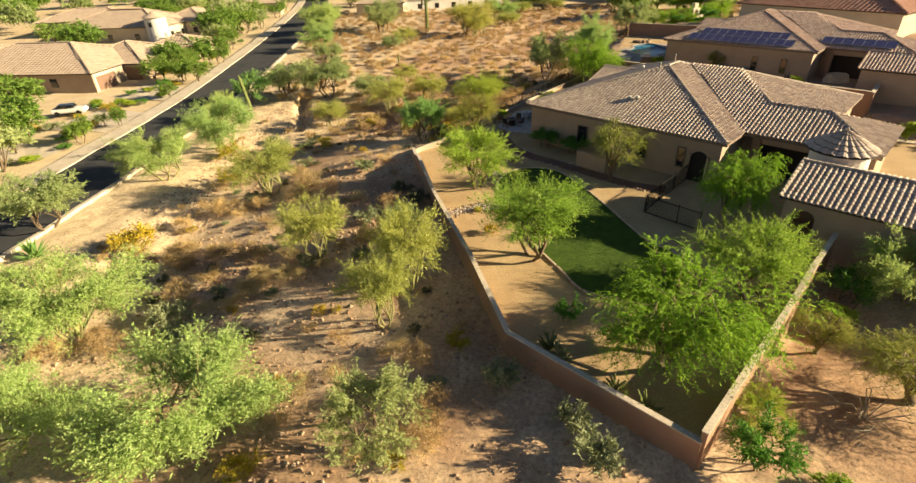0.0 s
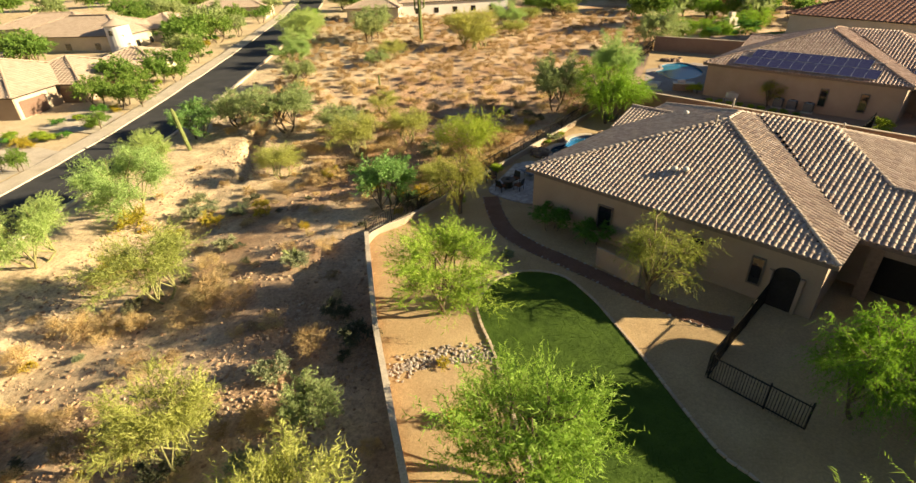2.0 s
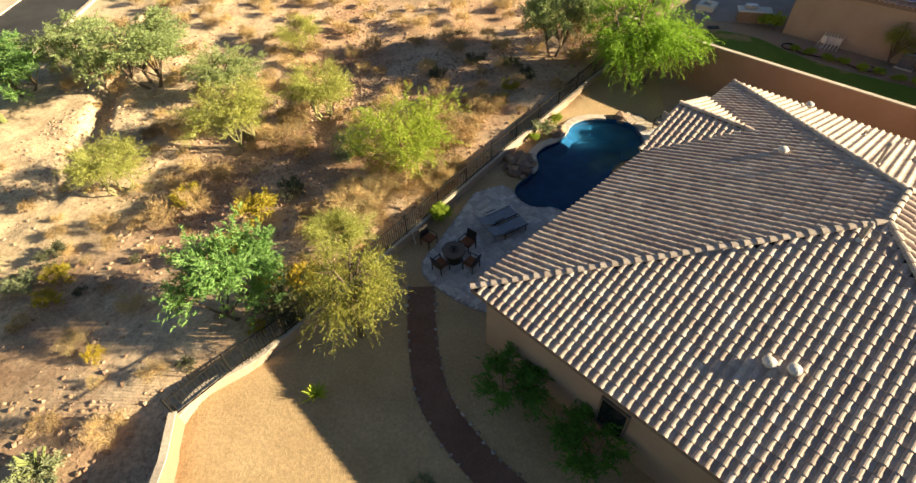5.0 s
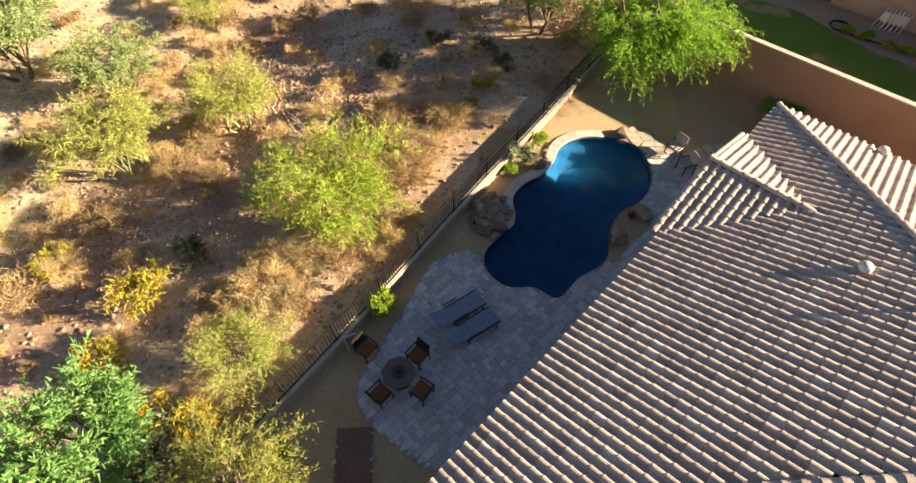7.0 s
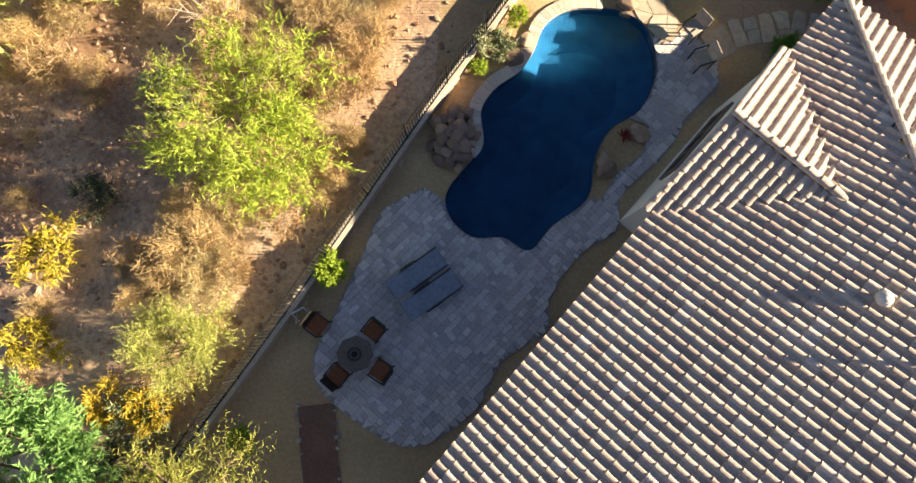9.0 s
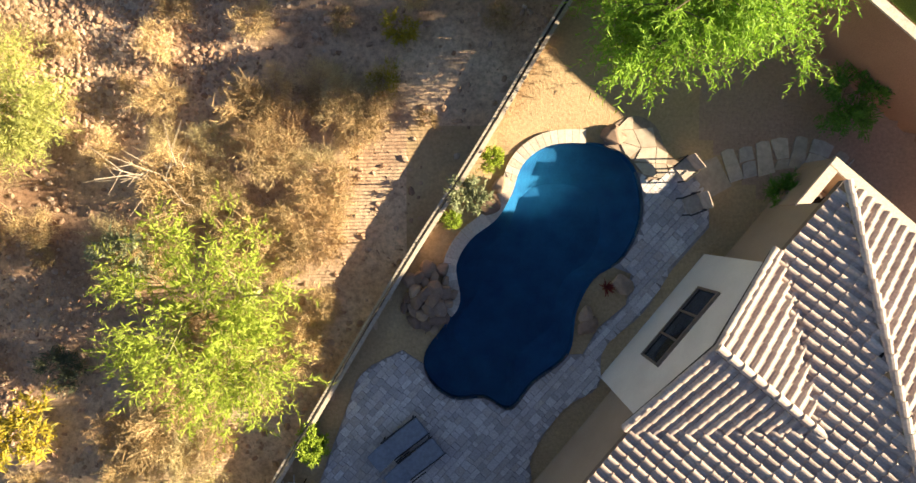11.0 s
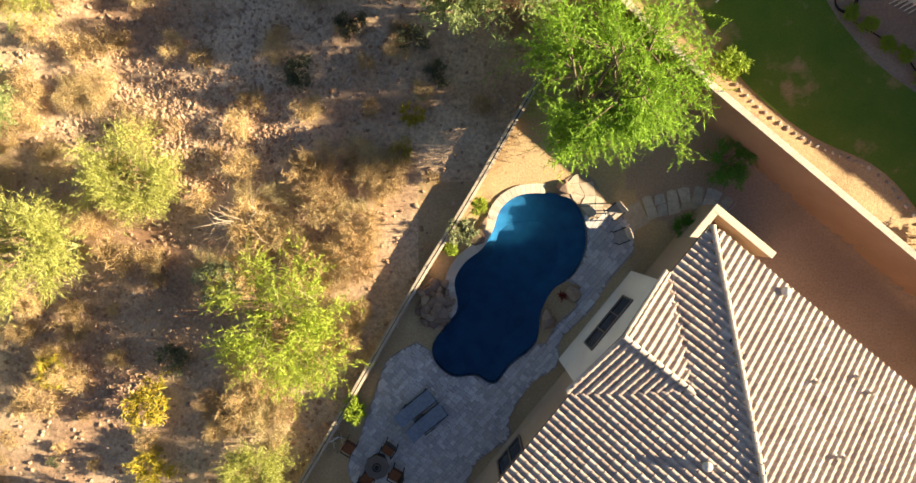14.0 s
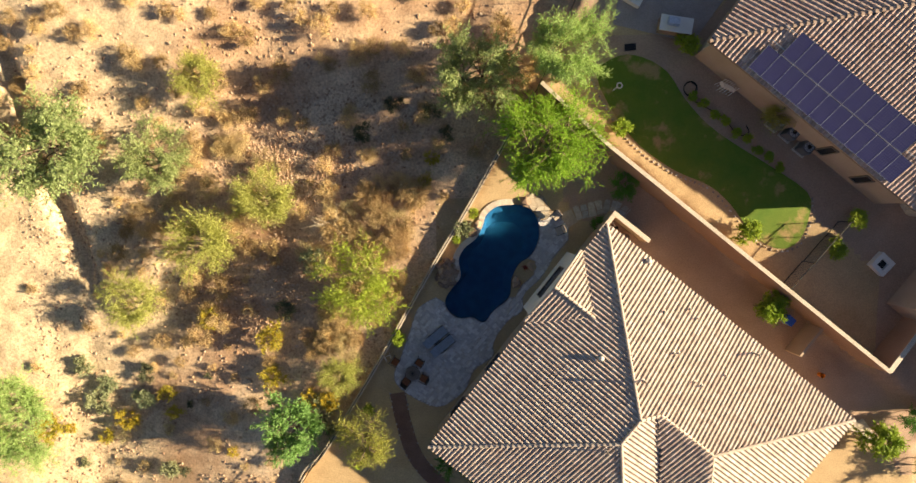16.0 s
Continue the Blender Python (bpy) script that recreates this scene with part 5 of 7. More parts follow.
def stones_mesh(name, spots, mat, label, category="stones", kind="stuff", seed=1):
    """Small stones, each a jittered eight- to twenty-sided lump."""
    rnd = np.random.default_rng(seed)
    t = (1 + 5 ** 0.5) / 2
    bv = np.array([(-1, t, 0), (1, t, 0), (-1, -t, 0), (1, -t, 0), (0, -1, t), (0, 1, t), (0, -1, -t), (0, 1, -t), (t, 0, -1), (t, 0, 1), (-t, 0, -1), (-t, 0, 1)]) / 1.9
    bf = [(0, 11, 5), (0, 5, 1), (0, 1, 7), (0, 7, 10), (0, 10, 11), (1, 5, 9), (5, 11, 4), (11, 10, 2), (10, 7, 6), (7, 1, 8), (3, 9, 4), (3, 4, 2), (3, 2, 6), (3, 6, 8), (3, 8, 9), (4, 9, 5), (2, 4, 11), (6, 2, 10), (8, 6, 7), (9, 8, 1)]
    ov = np.array([(1, 0, 0), (-1, 0, 0), (0, 1, 0), (0, -1, 0), (0, 0, 1), (0, 0, -1)], float)
    of = [(0, 2, 4), (2, 1, 4), (1, 3, 4), (3, 0, 4), (2, 0, 5), (1, 2, 5), (3, 1, 5), (0, 3, 5)]
    vs, fs, n0 = [], [], 0
    for x, y, z, r in spots:
        pv, pf = (bv, bf) if r > 0.075 else (ov, of)
        a = rnd.uniform(0, 6.28)
        c, s = math.cos(a), math.sin(a)
        k = pv * rnd.uniform(0.75, 1.25, (len(pv), 1)) * (r * rnd.uniform(0.8, 1.3), r * rnd.uniform(0.6, 1.0), r * rnd.uniform(0.5, 0.85))
        vs.append(np.c_[k[:, 0] * c - k[:, 1] * s + x, k[:, 0] * s + k[:, 1] * c + y, k[:, 2] + z])
        fs += [tuple(n0 + q for q in f) for f in pf]
        n0 += len(pv)
    return tagged(mesh_ob(name, np.concatenate(vs), fs, mat), label, category, kind=kind)


rnd = random.Random(12)
sw = []
while len(sw) < 420:
    t = rnd.random()
    x, y = 2.56 + 5.05 * t, 46.91 + 1.44 * t + rnd.gauss(0, 0.35) + 0.5 * math.sin(3 * t)
    sw.append((x, y, ground_z(x, y) + 0.02, rnd.uniform(0.05, 0.12)))
while len(sw) < 560:
    x, y = rnd.gauss(6.03, 0.55), rnd.gauss(54.31, 0.4)
    if not inside(LAWN, x, y):
        sw.append((x, y, ground_z(x, y) + 0.03, rnd.uniform(0.05, 0.13)))
stones_mesh("river_rock", sw, M_RIVER, "grey and white river rock in a dry swale", "river rock")
PATHL = curve_pts([(6.6, 66.0), (7.0, 63.6), (7.9, 60.7), (9.6, 58.6), (11.6, 57.0), (13.5, 55.4), (17.1, 52.5), (19.8, 51.4)], 6)


def strip_poly(line, w):
    L, R_ = [], []
    for i, p in enumerate(line):
        q, o = line[min(i + 1, len(line) - 1)], line[max(i - 1, 0)]
        d = Vector((q[0] - o[0], q[1] - o[1])).normalized()
        L.append((p[0] + d[1] * w, p[1] - d[0] * w))
        R_.append((p[0] - d[1] * w, p[1] + d[0] * w))
    return L + R_[::-1], L, R_


pp, pl_, pr_ = strip_poly(PATHL, 0.62)
on_ground("garden_path", pp, M_PATH, 0.03, "reddish brown gravel path along the house", "path", 0.5)
bs = [(x + rnd.uniform(-0.05, 0.05), y + rnd.uniform(-0.05, 0.05), ground_z(x, y) + 0.05, rnd.uniform(0.06, 0.11)) for x, y in finer(pl_, 0.28) + finer(pr_, 0.28)]
stones_mesh("path_border", bs, M_RIVER, "small border stones along the garden path", "border stones", seed=6)
lowp = [Vector((13.50, 56.70)), Vector((15.65, 54.55))]
c = (lowp[0] + lowp[1]) / 2
d = lowp[1] - lowp[0]
tagged(part("planter_wall", box_bm(c[0], c[1], 0.35, d.length, 0.2, 1.7, math.atan2(d[1], d[0]), 0.02), M_STUCCO), "low tan stucco screen wall beside the house", "garden wall", kind="structure")


# ---- iron fences ----
def iron_fence(name, line, base, h, label, gap=0.115, posts=2.4, singles=True):
    f = empty(name, *line[0], 0)
    tagged(f, label, "fence")
    o = Vector(line[0])
    fine = finer(line, gap)
    pk = box_bm(0, 0, h / 2, 0.024, 0.024, h)
    pme = bpy.data.meshes.new("picket")
    pk.to_mesh(pme)
    pk.free()
    pme.materials.append(M_IRON)
    rest, rails = bmesh.new(), bmesh.new()
    run, last = 99, None
    for i, p in enumerate(fine):
        b = base(p) if callable(base) else base
        if run >= posts or i == len(fine) - 1:
            part("post", box_bm(p[0] - o[0], p[1] - o[1], b + h / 2 + 0.03, 0.06, 0.06, h + 0.12), M_IRON, f)
            run = 0
            if last is not None:
                for zz in (0.08, h - 0.1):
                    c, d = (Vector(p) + Vector(last[0])) / 2 - o, Vector(p) - Vector(last[0])
                    part("rail", box_bm(c[0], c[1], (b + last[1]) / 2 + zz, d.length, 0.045, 0.045, math.atan2(d[1], d[0])), M_IRON, f)
            last = (p, b)
        elif singles:
            k = new("picket", pme)
            k.location = (p[0] - o[0], p[1] - o[1], b)
            k.parent = f
        else:
            box_bm(p[0] - o[0], p[1] - o[1], b + h / 2, 0.018, 0.018, h, bm=rest)
        if i + 1 < len(fine):
            run += math.dist(p, fine[i + 1])
    if singles:
        rest.free()
    else:
        part("picket_run", rest, M_IRON, f)["kind"] = "stuff"
    rails.free()
    return f


iron_fence("view_fence", FENCE, 0.5, 1.15, "black iron view fence on a stucco footing", 0.125)
iron_fence("view_fence", finer(NFENCE, 3), lambda p: ground_z(p[0] + 0.6, p[1] - 0.3), 1.5, "black iron view fence along the desert", 0.16, singles=False)
iron_fence("side_fence", [(21.9, 53.2), (17.3, 47.7), (20.3, 44.9)], lambda p: ground_z(*p), 1.4, "black iron side-yard fence", 0.12, singles=False)
iron_fence("cross_fence", [(36.5, 74.0), (40.7, 78.9)], lambda p: nyard_z(*p), 1.5, "thin iron cross fence in the neighbouring garden", 0.14, singles=False)
wall_run("wall_north", finer([(30.3, 119.4), (33.0, 117.9), (42.0, 112.8), (51.0, 107.7)], 3), 3.3, 0.22, 0.0, "tan stucco garden wall behind the neighbouring pool")
wall_run("wall_return", [NE_WALL[-1], (46.4, 71.8)], 3.0, 0.3, -0.5, "tan stucco wall return between gardens")
on_ground("neighbour_lawn", curve_pts([(22.4, 90.4), (23.9, 87.2), (25.7, 85.0), (28.3, 83.1), (30.9, 81.9), (32.5, 80.5), (33.7, 78.9), (35.0, 77.5), (36.6, 76.9), (37.8, 77.5), (38.5, 79.4), (38.3, 81.2), (35.2, 83.4), (33.0, 84.8), (30.8, 86.4), (29.0, 88.4), (27.7, 90.4), (25.9, 91.5), (24.1, 91.7)], 3, True), M_TURF2, 0.05, "patchy green lawn in the neighbouring garden", "lawn", 1.0)
nlp = finer(curve_pts([(21.9, 90.3), (23.6, 87.0), (25.4, 84.8), (28.1, 82.9), (30.8, 81.7), (32.3, 80.3), (33.5, 78.7), (34.9, 77.3), (36.6, 76.7), (38.0, 77.3), (38.7, 79.4), (38.7, 80.7)], 4), 0.3)
stones_mesh("lawn_border", [(x, y, nyard_z(x, y) + 0.03, 0.11) for x, y in nlp], M_RIVER, "stone border round the neighbouring lawn", "border stones", seed=8)
NPAT = [(23.6, 94.0), (29.54, 92.50), (36.16, 101.28), (36.9, 106.5), (33.6, 109.2), (26.2, 105.2)]
on_ground("pool_yard_gravel", [(22.6, 93.2), (29.6, 118.6), (42.0, 112.0), (36.5, 100.0), (29.8, 93.2)], M_GRAVEL, 0.02, "pale tan gravel round the neighbouring pool", "gravel", 0.5, POOL2)
on_ground("pool_deck", NPAT, M_DECK, 0.04, "grey-brown deck round the neighbouring pool", "patio", 0.4, POOL2)
on_ground("far_lawn", [(45.6, 120.6), (50.0, 121.5), (57.0, 132.0), (53.0, 134.5), (46.5, 126.5)], M_TURF, 0.05, "small green lawn behind the garden wall", "lawn", 1.0)
fpl = empty("outdoor_fireplace", 44.6, 128.6, nyard_z(44.6, 128.6), 35)
tagged(fpl, "pale stone outdoor fireplace with a stepped chimney", "fireplace")
for s_ in (-1, 1):
    part("pier", box_bm(s_ * 0.75, 0, 0.7, 0.6, 0.9, 1.5, 0, 0.04), M_COPING, fpl)
    part("seat_wall", box_bm(s_ * 1.9, 0.2, 0.25, 1.6, 0.6, 0.6, 0, 0.04), M_COPING, fpl)
part("firebox", box_bm(0, 0.25, 0.6, 0.9, 0.3, 1.2), M_SHADE_ASH, fpl)
part("lintel", box_bm(0, 0, 1.6, 2.2, 1.0, 0.35, 0, 0.04), M_COPING, fpl)
part("chimney", box_bm(0, 0.1, 2.2, 1.1, 0.7, 0.95, 0, 0.04), M_COPING, fpl)
on_ground("front_drive", [(45.62, 60.61), (43.85, 63.03), (37.82, 60.05), (40.71, 63.25)], M_CONCRETE, 0.05, "pale concrete drive beside the house", "drive", 1.0)
for poly in ([(-42.25, 71.32), (-51.47, 72.54), (-49.80, 82.06), (-41.10, 78.85)], [(-42.91, 85.41), (-51.95, 87.21), (-51.64, 94.83), (-44.12, 93.24)], [(-43.24, 62.02), (-56.70, 62.52), (-55.74, 68.51), (-42.70, 66.15)]):
    on_ground("driveway", poly, M_CONCRETE, 0.1, "pale concrete driveway", "driveway", 2.0)


# ---- furniture on the patio ----
M_MESH = plain("sling_fabric", (0.2, 0.225, 0.27), 0.85)
M_RUST = plain("rust_cushion", (0.22, 0.075, 0.028), 0.9)
M_STEEL = plain("dark_steel", (0.05, 0.045, 0.04), 0.45, 0.6)
M_SLATE = pieces("slate_top", [(0.13, 0.095, 0.075), (0.16, 0.12, 0.095)], 0.7)


def lounger(x, y, rz, cloth=None, label="dark grey sling sun lounger on the patio", group="loungers on the patio"):
    o = empty("sun_lounger", x, y, 0.06, rz)
    tagged(o, label, "sun lounger", group)
    cloth = cloth or M_MESH
    part("seat", box_bm(0, -0.25, 0.36, 0.7, 1.4, 0.05, 0, 0.02), cloth, o)
    b = box_bm(0, 0, 0, 0.7, 0.75, 0.05, 0, 0.02)
    bk = part("backrest", b, cloth, o)
    bk.matrix_basis = pose(0, 0.78, 0.48, 20, 0, 0)
    for s in (-1, 1):
        part("frame_rail", box_bm(s * 0.37, -0.2, 0.36, 0.04, 1.55, 0.05, 0, 0.01), M_STEEL, o)
        part("arm", box_bm(s * 0.4, 0.2, 0.55, 0.05, 0.6, 0.03, 0, 0.01), M_STEEL, o)
        for yy in (-0.8, 0.45):
            part("leg", box_bm(s * 0.36, yy, 0.18, 0.04, 0.04, 0.36), M_STEEL, o)
    return o


lounger(9.83, 70.58, 128)
lounger(10.38, 69.88, 128)


def patio_chair(x, y, rz, label="dark steel patio chair with a rust-coloured cushion", cush=None, group="chairs round the table"):
    o = empty("patio_chair", x, y, 0.06, rz)
    tagged(o, label, "chair", group)
    part("seat", box_bm(0, 0, 0.45, 0.6, 0.58, 0.12, 0, 0.04), cush or M_RUST, o)
    bk = part("backrest", box_bm(0, 0, 0, 0.58, 0.06, 0.5, 0, 0.02), cush or M_STEEL, o)
    bk.matrix_basis = pose(0, -0.32, 0.74, 12, 0, 0)
    for s in (-1, 1):
        part("arm", box_bm(s * 0.32, 0, 0.66, 0.05, 0.6, 0.03, 0, 0.01), M_STEEL, o)
        for yy in (-0.27, 0.27):
            part("leg", box_bm(s * 0.3, yy, 0.3, 0.04, 0.04, 0.62), M_STEEL, o)
    return o


TX, TY = 7.9, 67.78
tb = empty("fire_table", TX, TY, 0.06)
tagged(tb, "octagonal stone-topped fire table on the patio", "table")
part("top", cyl_bm((0, 0, 0.62), (0, 0, 0.7), 0.6, seg=8), M_SLATE, tb)
part("pedestal", cyl_bm((0, 0, 0), (0, 0, 0.62), 0.42, 0.36, 8), M_STEEL, tb)
ring = bmesh.new()
for k in range(16):
    a0, a1 = 6.2832 * k / 16, 6.2832 * (k + 1) / 16
    cyl_bm((0.2 * math.cos(a0), 0.2 * math.sin(a0), 0.73), (0.2 * math.cos(a1), 0.2 * math.sin(a1), 0.73), 0.025, seg=6, bm=ring)
part("burner_ring", ring, M_STEEL, tb)
part("burner", cyl_bm((0, 0, 0.7), (0, 0, 0.74), 0.1, seg=10), M_IRON, tb)
for dx, dy in ((-1.36, 0.9), (0.55, 0.78), (0.86, -0.5), (-0.55, -0.72)):
    patio_chair(TX + dx, TY + dy, math.degrees(math.atan2(-dy, -dx)) - 90)
st = empty("folding_frame", 5.95, 68.95, 0.03, 30)
tagged(st, "small white folding frame beside the patio chairs", "folding stool")
for sx in (-0.22, 0.22):
    part("leg", cyl_bm((sx, -0.18, 0), (sx, 0.18, 0.55), 0.022), M_WHITE, st)
    part("leg", cyl_bm((sx, 0.18, 0), (sx, -0.18, 0.55), 0.022), M_WHITE, st)
part("seat", box_bm(0, 0.18, 0.56, 0.5, 0.06, 0.03, 0, 0.01), M_WHITE, st)
patio_chair(19.3, 79.85, 130, "tan sling patio chair at the pool's end", M_SLING, "chairs by the pool")
patio_chair(19.6, 78.7, 110, "tan sling patio chair at the pool's end", M_SLING, "chairs by the pool")

# ---- things in the neighbouring garden and side yard ----
def ac_unit(x, y, z, rz):
    o = empty("ac_unit", x, y, z, rz)
    tagged(o, "grey air conditioning condenser on a pad", "air conditioner", "air conditioners by the wall")
    part("case", box_bm(0, 0, 0.45, 0.85, 0.85, 0.85, 0, 0.03), M_ACG, o)
    part("pad", box_bm(0, 0, 0.0, 1.05, 1.05, 0.1, 0, 0.01), M_CONCRETE, o)
    part("fan_ring", cyl_bm((0, 0, 0.87), (0, 0, 0.92), 0.36, 0.34, 20), M_ACL, o)
    part("fan_hub", cyl_bm((0, 0, 0.92), (0, 0, 0.96), 0.16, 0.14, 12), M_IRON, o)
    g = bmesh.new()
    for i in range(4):
        box_bm(0, 0, 0.935, 0.66, 0.02, 0.012, math.pi * i / 4, bm=g)
    part("grille", g, M_IRON, o)


M_ACG, M_ACL = plain("case_grey", (0.13, 0.14, 0.15), 0.5, 0.3), plain("ring_blue_grey", (0.3, 0.36, 0.42), 0.4, 0.4)
for x, y in ((35.7, 86.4), (36.7, 85.6), (37.8, 84.5)):
    ac_unit(x, y, nyard_z(x, y) + 0.05, math.degrees(nang))


def fire_pit(x, y, z, rz):
    o = empty("fire_pit", x, y, z, rz)
    tagged(o, "square white stone fire pit", "fire pit", "fire pits")
    b = bmesh.new()
    for s in (-1, 1):
        box_bm(s * 0.5, 0, 0.22, 0.36, 1.36, 0.45, 0, 0.02, bm=b)
        box_bm(0, s * 0.5, 0.22, 0.64, 0.36, 0.45, 0, 0.02, bm=b)
    part("ring_wall", b, M_WHITE, o)
    part("ash_bed", box_bm(0, 0, 0.12, 0.64, 0.64, 0.2), M_SHADE_ASH, o)


fire_pit(43.9, 75.6, nyard_z(43.9, 75.6), 46)
fire_pit(25.2, 96.0, nyard_z(25.2, 96.0), 60)
bb = empty("outdoor_grill", 28.0, 93.6, nyard_z(28.0, 93.6), 80)
tagged(bb, "built-in stone grill island with a pale top", "grill")
part("island", box_bm(0, 0, 0.42, 1.0, 2.2, 0.85, 0, 0.02), M_ROCK, bb)
part("counter", box_bm(0, 0, 0.9, 1.15, 2.4, 0.08, 0, 0.02), M_WHITE, bb)
part("hood", box_bm(0.1, 0.3, 1.08, 0.6, 0.9, 0.3, 0, 0.08), M_ALU, bb)
M_BLUEP = plain("blue_plastic", (0.02, 0.09, 0.4), 0.4)
bn = empty("recycling_bin", 37.3, 71.3, 0.02, 50)
tagged(bn, "blue plastic wheeled recycling bin", "bin")
b = box_bm(0, 0, 0.5, 0.6, 0.7, 0.9, 0, 0.04)
part("body", b, M_BLUEP, bn)
part("lid", box_bm(0, 0, 0.98, 0.66, 0.78, 0.08, 0, 0.03), M_BLUEP, bn)
for s in (-1, 1):
    part("wheel", cyl_bm((s * 0.28 - 0.04, 0.34, 0.12), (s * 0.28 + 0.04, 0.34, 0.12), 0.12, seg=12), M_IRON, bn)
gp, gq = Vector((37.6, 68.7)), Vector((39.3, 70.8))
d = gq - gp
gw = tagged(part("side_gate_wall", box_bm(*(gp + gq) / 2, 0.9, d.length, 0.2, 1.8, math.atan2(d[1], d[0]), 0.02), M_STUCCO), "tan stucco gate wall beside the house", "wall", kind="structure")
for i in range(5):
    ch_ = empty("folded_chair", 31.3 + i * 0.2, 89.2 - i * 0.12, nyard_z(31.4, 89.1), 20 + i * 6)
    tagged(ch_, "white folded garden chair leaning by the house wall", "chair", "folded chairs")
    for s in (-1, 1):
        part("side_rail", cyl_bm((0, s * 0.22, 0), (0.45, s * 0.22, 0.95), 0.025, seg=6), M_WHITE, ch_)
    part("sling", box_bm(0.25, 0, 0.55, 0.03, 0.4, 0.5), M_WHITE, ch_)
hose = bpy.data.curves.new("garden_hose", "CURVE")
hose.dimensions, hose.bevel_depth = "3D", 0.03
sp = hose.splines.new("POLY")
hpts = [(0.5 * math.cos(t), 0.5 * math.sin(t) - t * 0.01) for t in np.linspace(0, 14, 50)]
hpts += curve_pts([(0.5, 0.2), (0.3, -0.9), (1.4, -1.6), (2.6, -2.4), (3.6, -3.6), (4.4, -3.4), (4.2, -2.9)], 8)
sp.points.add(len(hpts) - 1)
for k, (hx, hy) in zip(sp.points, hpts):
    k.co = (hx, hy, 0, 1)
hose.materials.append(M_IRON)
ho_ = new("garden_hose", hose)
ho_.location = (29.4, 89.2, nyard_z(29.4, 89.2) + 0.06)
tagged(ho_, "dark coiled garden hose on the gravel", "hose")
M_TARP = plain("cream_cover", (0.5, 0.42, 0.3), 0.85)
cv = empty("covered_table", 46.9, 80.2, nyard_z(46.9, 80.2) + 0.03, 10)
tagged(cv, "patio table under a sagging cream fabric cover", "covered table")
cb_ = bmesh.new()
bmesh.ops.create_cone(cb_, cap_ends=True, segments=20, radius1=1.25, radius2=1.05, depth=0.85, matrix=Matrix.Translation((0, 0, 0.43)) @ Matrix.Diagonal((1.2, 0.85, 1, 1)))
for k_, v_ in enumerate(cb_.verts):
    v_.co.x += 0.09 * math.sin(k_ * 2.3)
    v_.co.z += 0.07 * math.sin(k_ * 1.7) if v_.co.z > 0.5 else 0
part("cover", cb_, M_TARP, cv)
mat_ = tagged(part("door_mat", box_bm(24.9, 92.3, nyard_z(24.9, 92.3) + 0.06, 0.85, 0.5, 0.04, 0.05, 0.01), M_IRON), "dark rubber mat on the gravel", "mat")
toy = empty("garden_toy", 24.1, 89.5, nyard_z(24.1, 89.5) + 0.06)
tagged(toy, "small white ring toy lying on the lawn", "toy")
rg = bmesh.new()
for k in range(12):
    a0, a1 = 6.2832 * k / 12, 6.2832 * (k + 1) / 12
    cyl_bm((0.2 * math.cos(a0), 0.2 * math.sin(a0), 0.05), (0.2 * math.cos(a1), 0.2 * math.sin(a1), 0.05), 0.05, seg=6, bm=rg)
part("ring", rg, M_WHITE, toy)
part("tail", cyl_bm((-0.2, -0.1, 0.04), (-0.5, -0.35, 0.04), 0.035, seg=6), M_WHITE, toy)
M_ORANGE = plain("orange_plastic", (0.62, 0.2, 0.02), 0.5)
bk_ = empty("bucket", 40.3, 66.7, yard_z(40.3, 66.7) + 0.03)
tagged(bk_, "orange plastic bucket on raked soil", "bucket")
shell = bmesh.new()
bmesh.ops.create_cone(shell, cap_ends=False, segments=16, radius1=0.16, radius2=0.2, depth=0.4, matrix=Matrix.Translation((0, 0, 0.2)))
part("shell", shell, M_ORANGE, bk_)
part("bottom", cyl_bm((0, 0, 0), (0, 0, 0.03), 0.16, seg=16), M_ORANGE, bk_)
lc = lounger(37.0, 109.5, -60, M_ORANGE, "orange cushioned lounger by the neighbouring pool", "loungers by the neighbouring pool")
lc.location.z = nyard_z(37.0, 109.5) + 0.04
for i in range(11):
    x, y = 30.9 + 1.6 * math.cos(i * 2.4) * math.sqrt(i / 11), 110.6 + 0.55 * math.sin(i * 2.4)
    boulder("boulder", x, y, nyard_z(x, y) + 0.15, 0.36 + 0.1 * (i % 3), 80 + i, "brown sandstone boulder behind the neighbouring pool", group="boulders by the neighbouring pool")
car = empty("parked_car", -52.4, 78.6, wash_z(-52.4, 78.6) + 0.25, 20)
tagged(car, "small white car parked on a driveway", "car")
cb = bmesh.new()
box_bm(0, 0, 0.6, 4.2, 1.7, 0.6, 0, 0.15, bm=cb)
part("body", cb, M_WHITE, car)
part("cabin", box_bm(-0.2, 0, 1.1, 2.2, 1.5, 0.6, 0, 0.2), M_GLASS, car, "dark glazed cabin")
for sx in (-1.3, 1.3):
    for sy in (-0.8, 0.8):
        part("wheel", cyl_bm((sx, sy - 0.1, 0.32), (sx, sy + 0.1, 0.32), 0.32, seg=14), M_IRON, car)


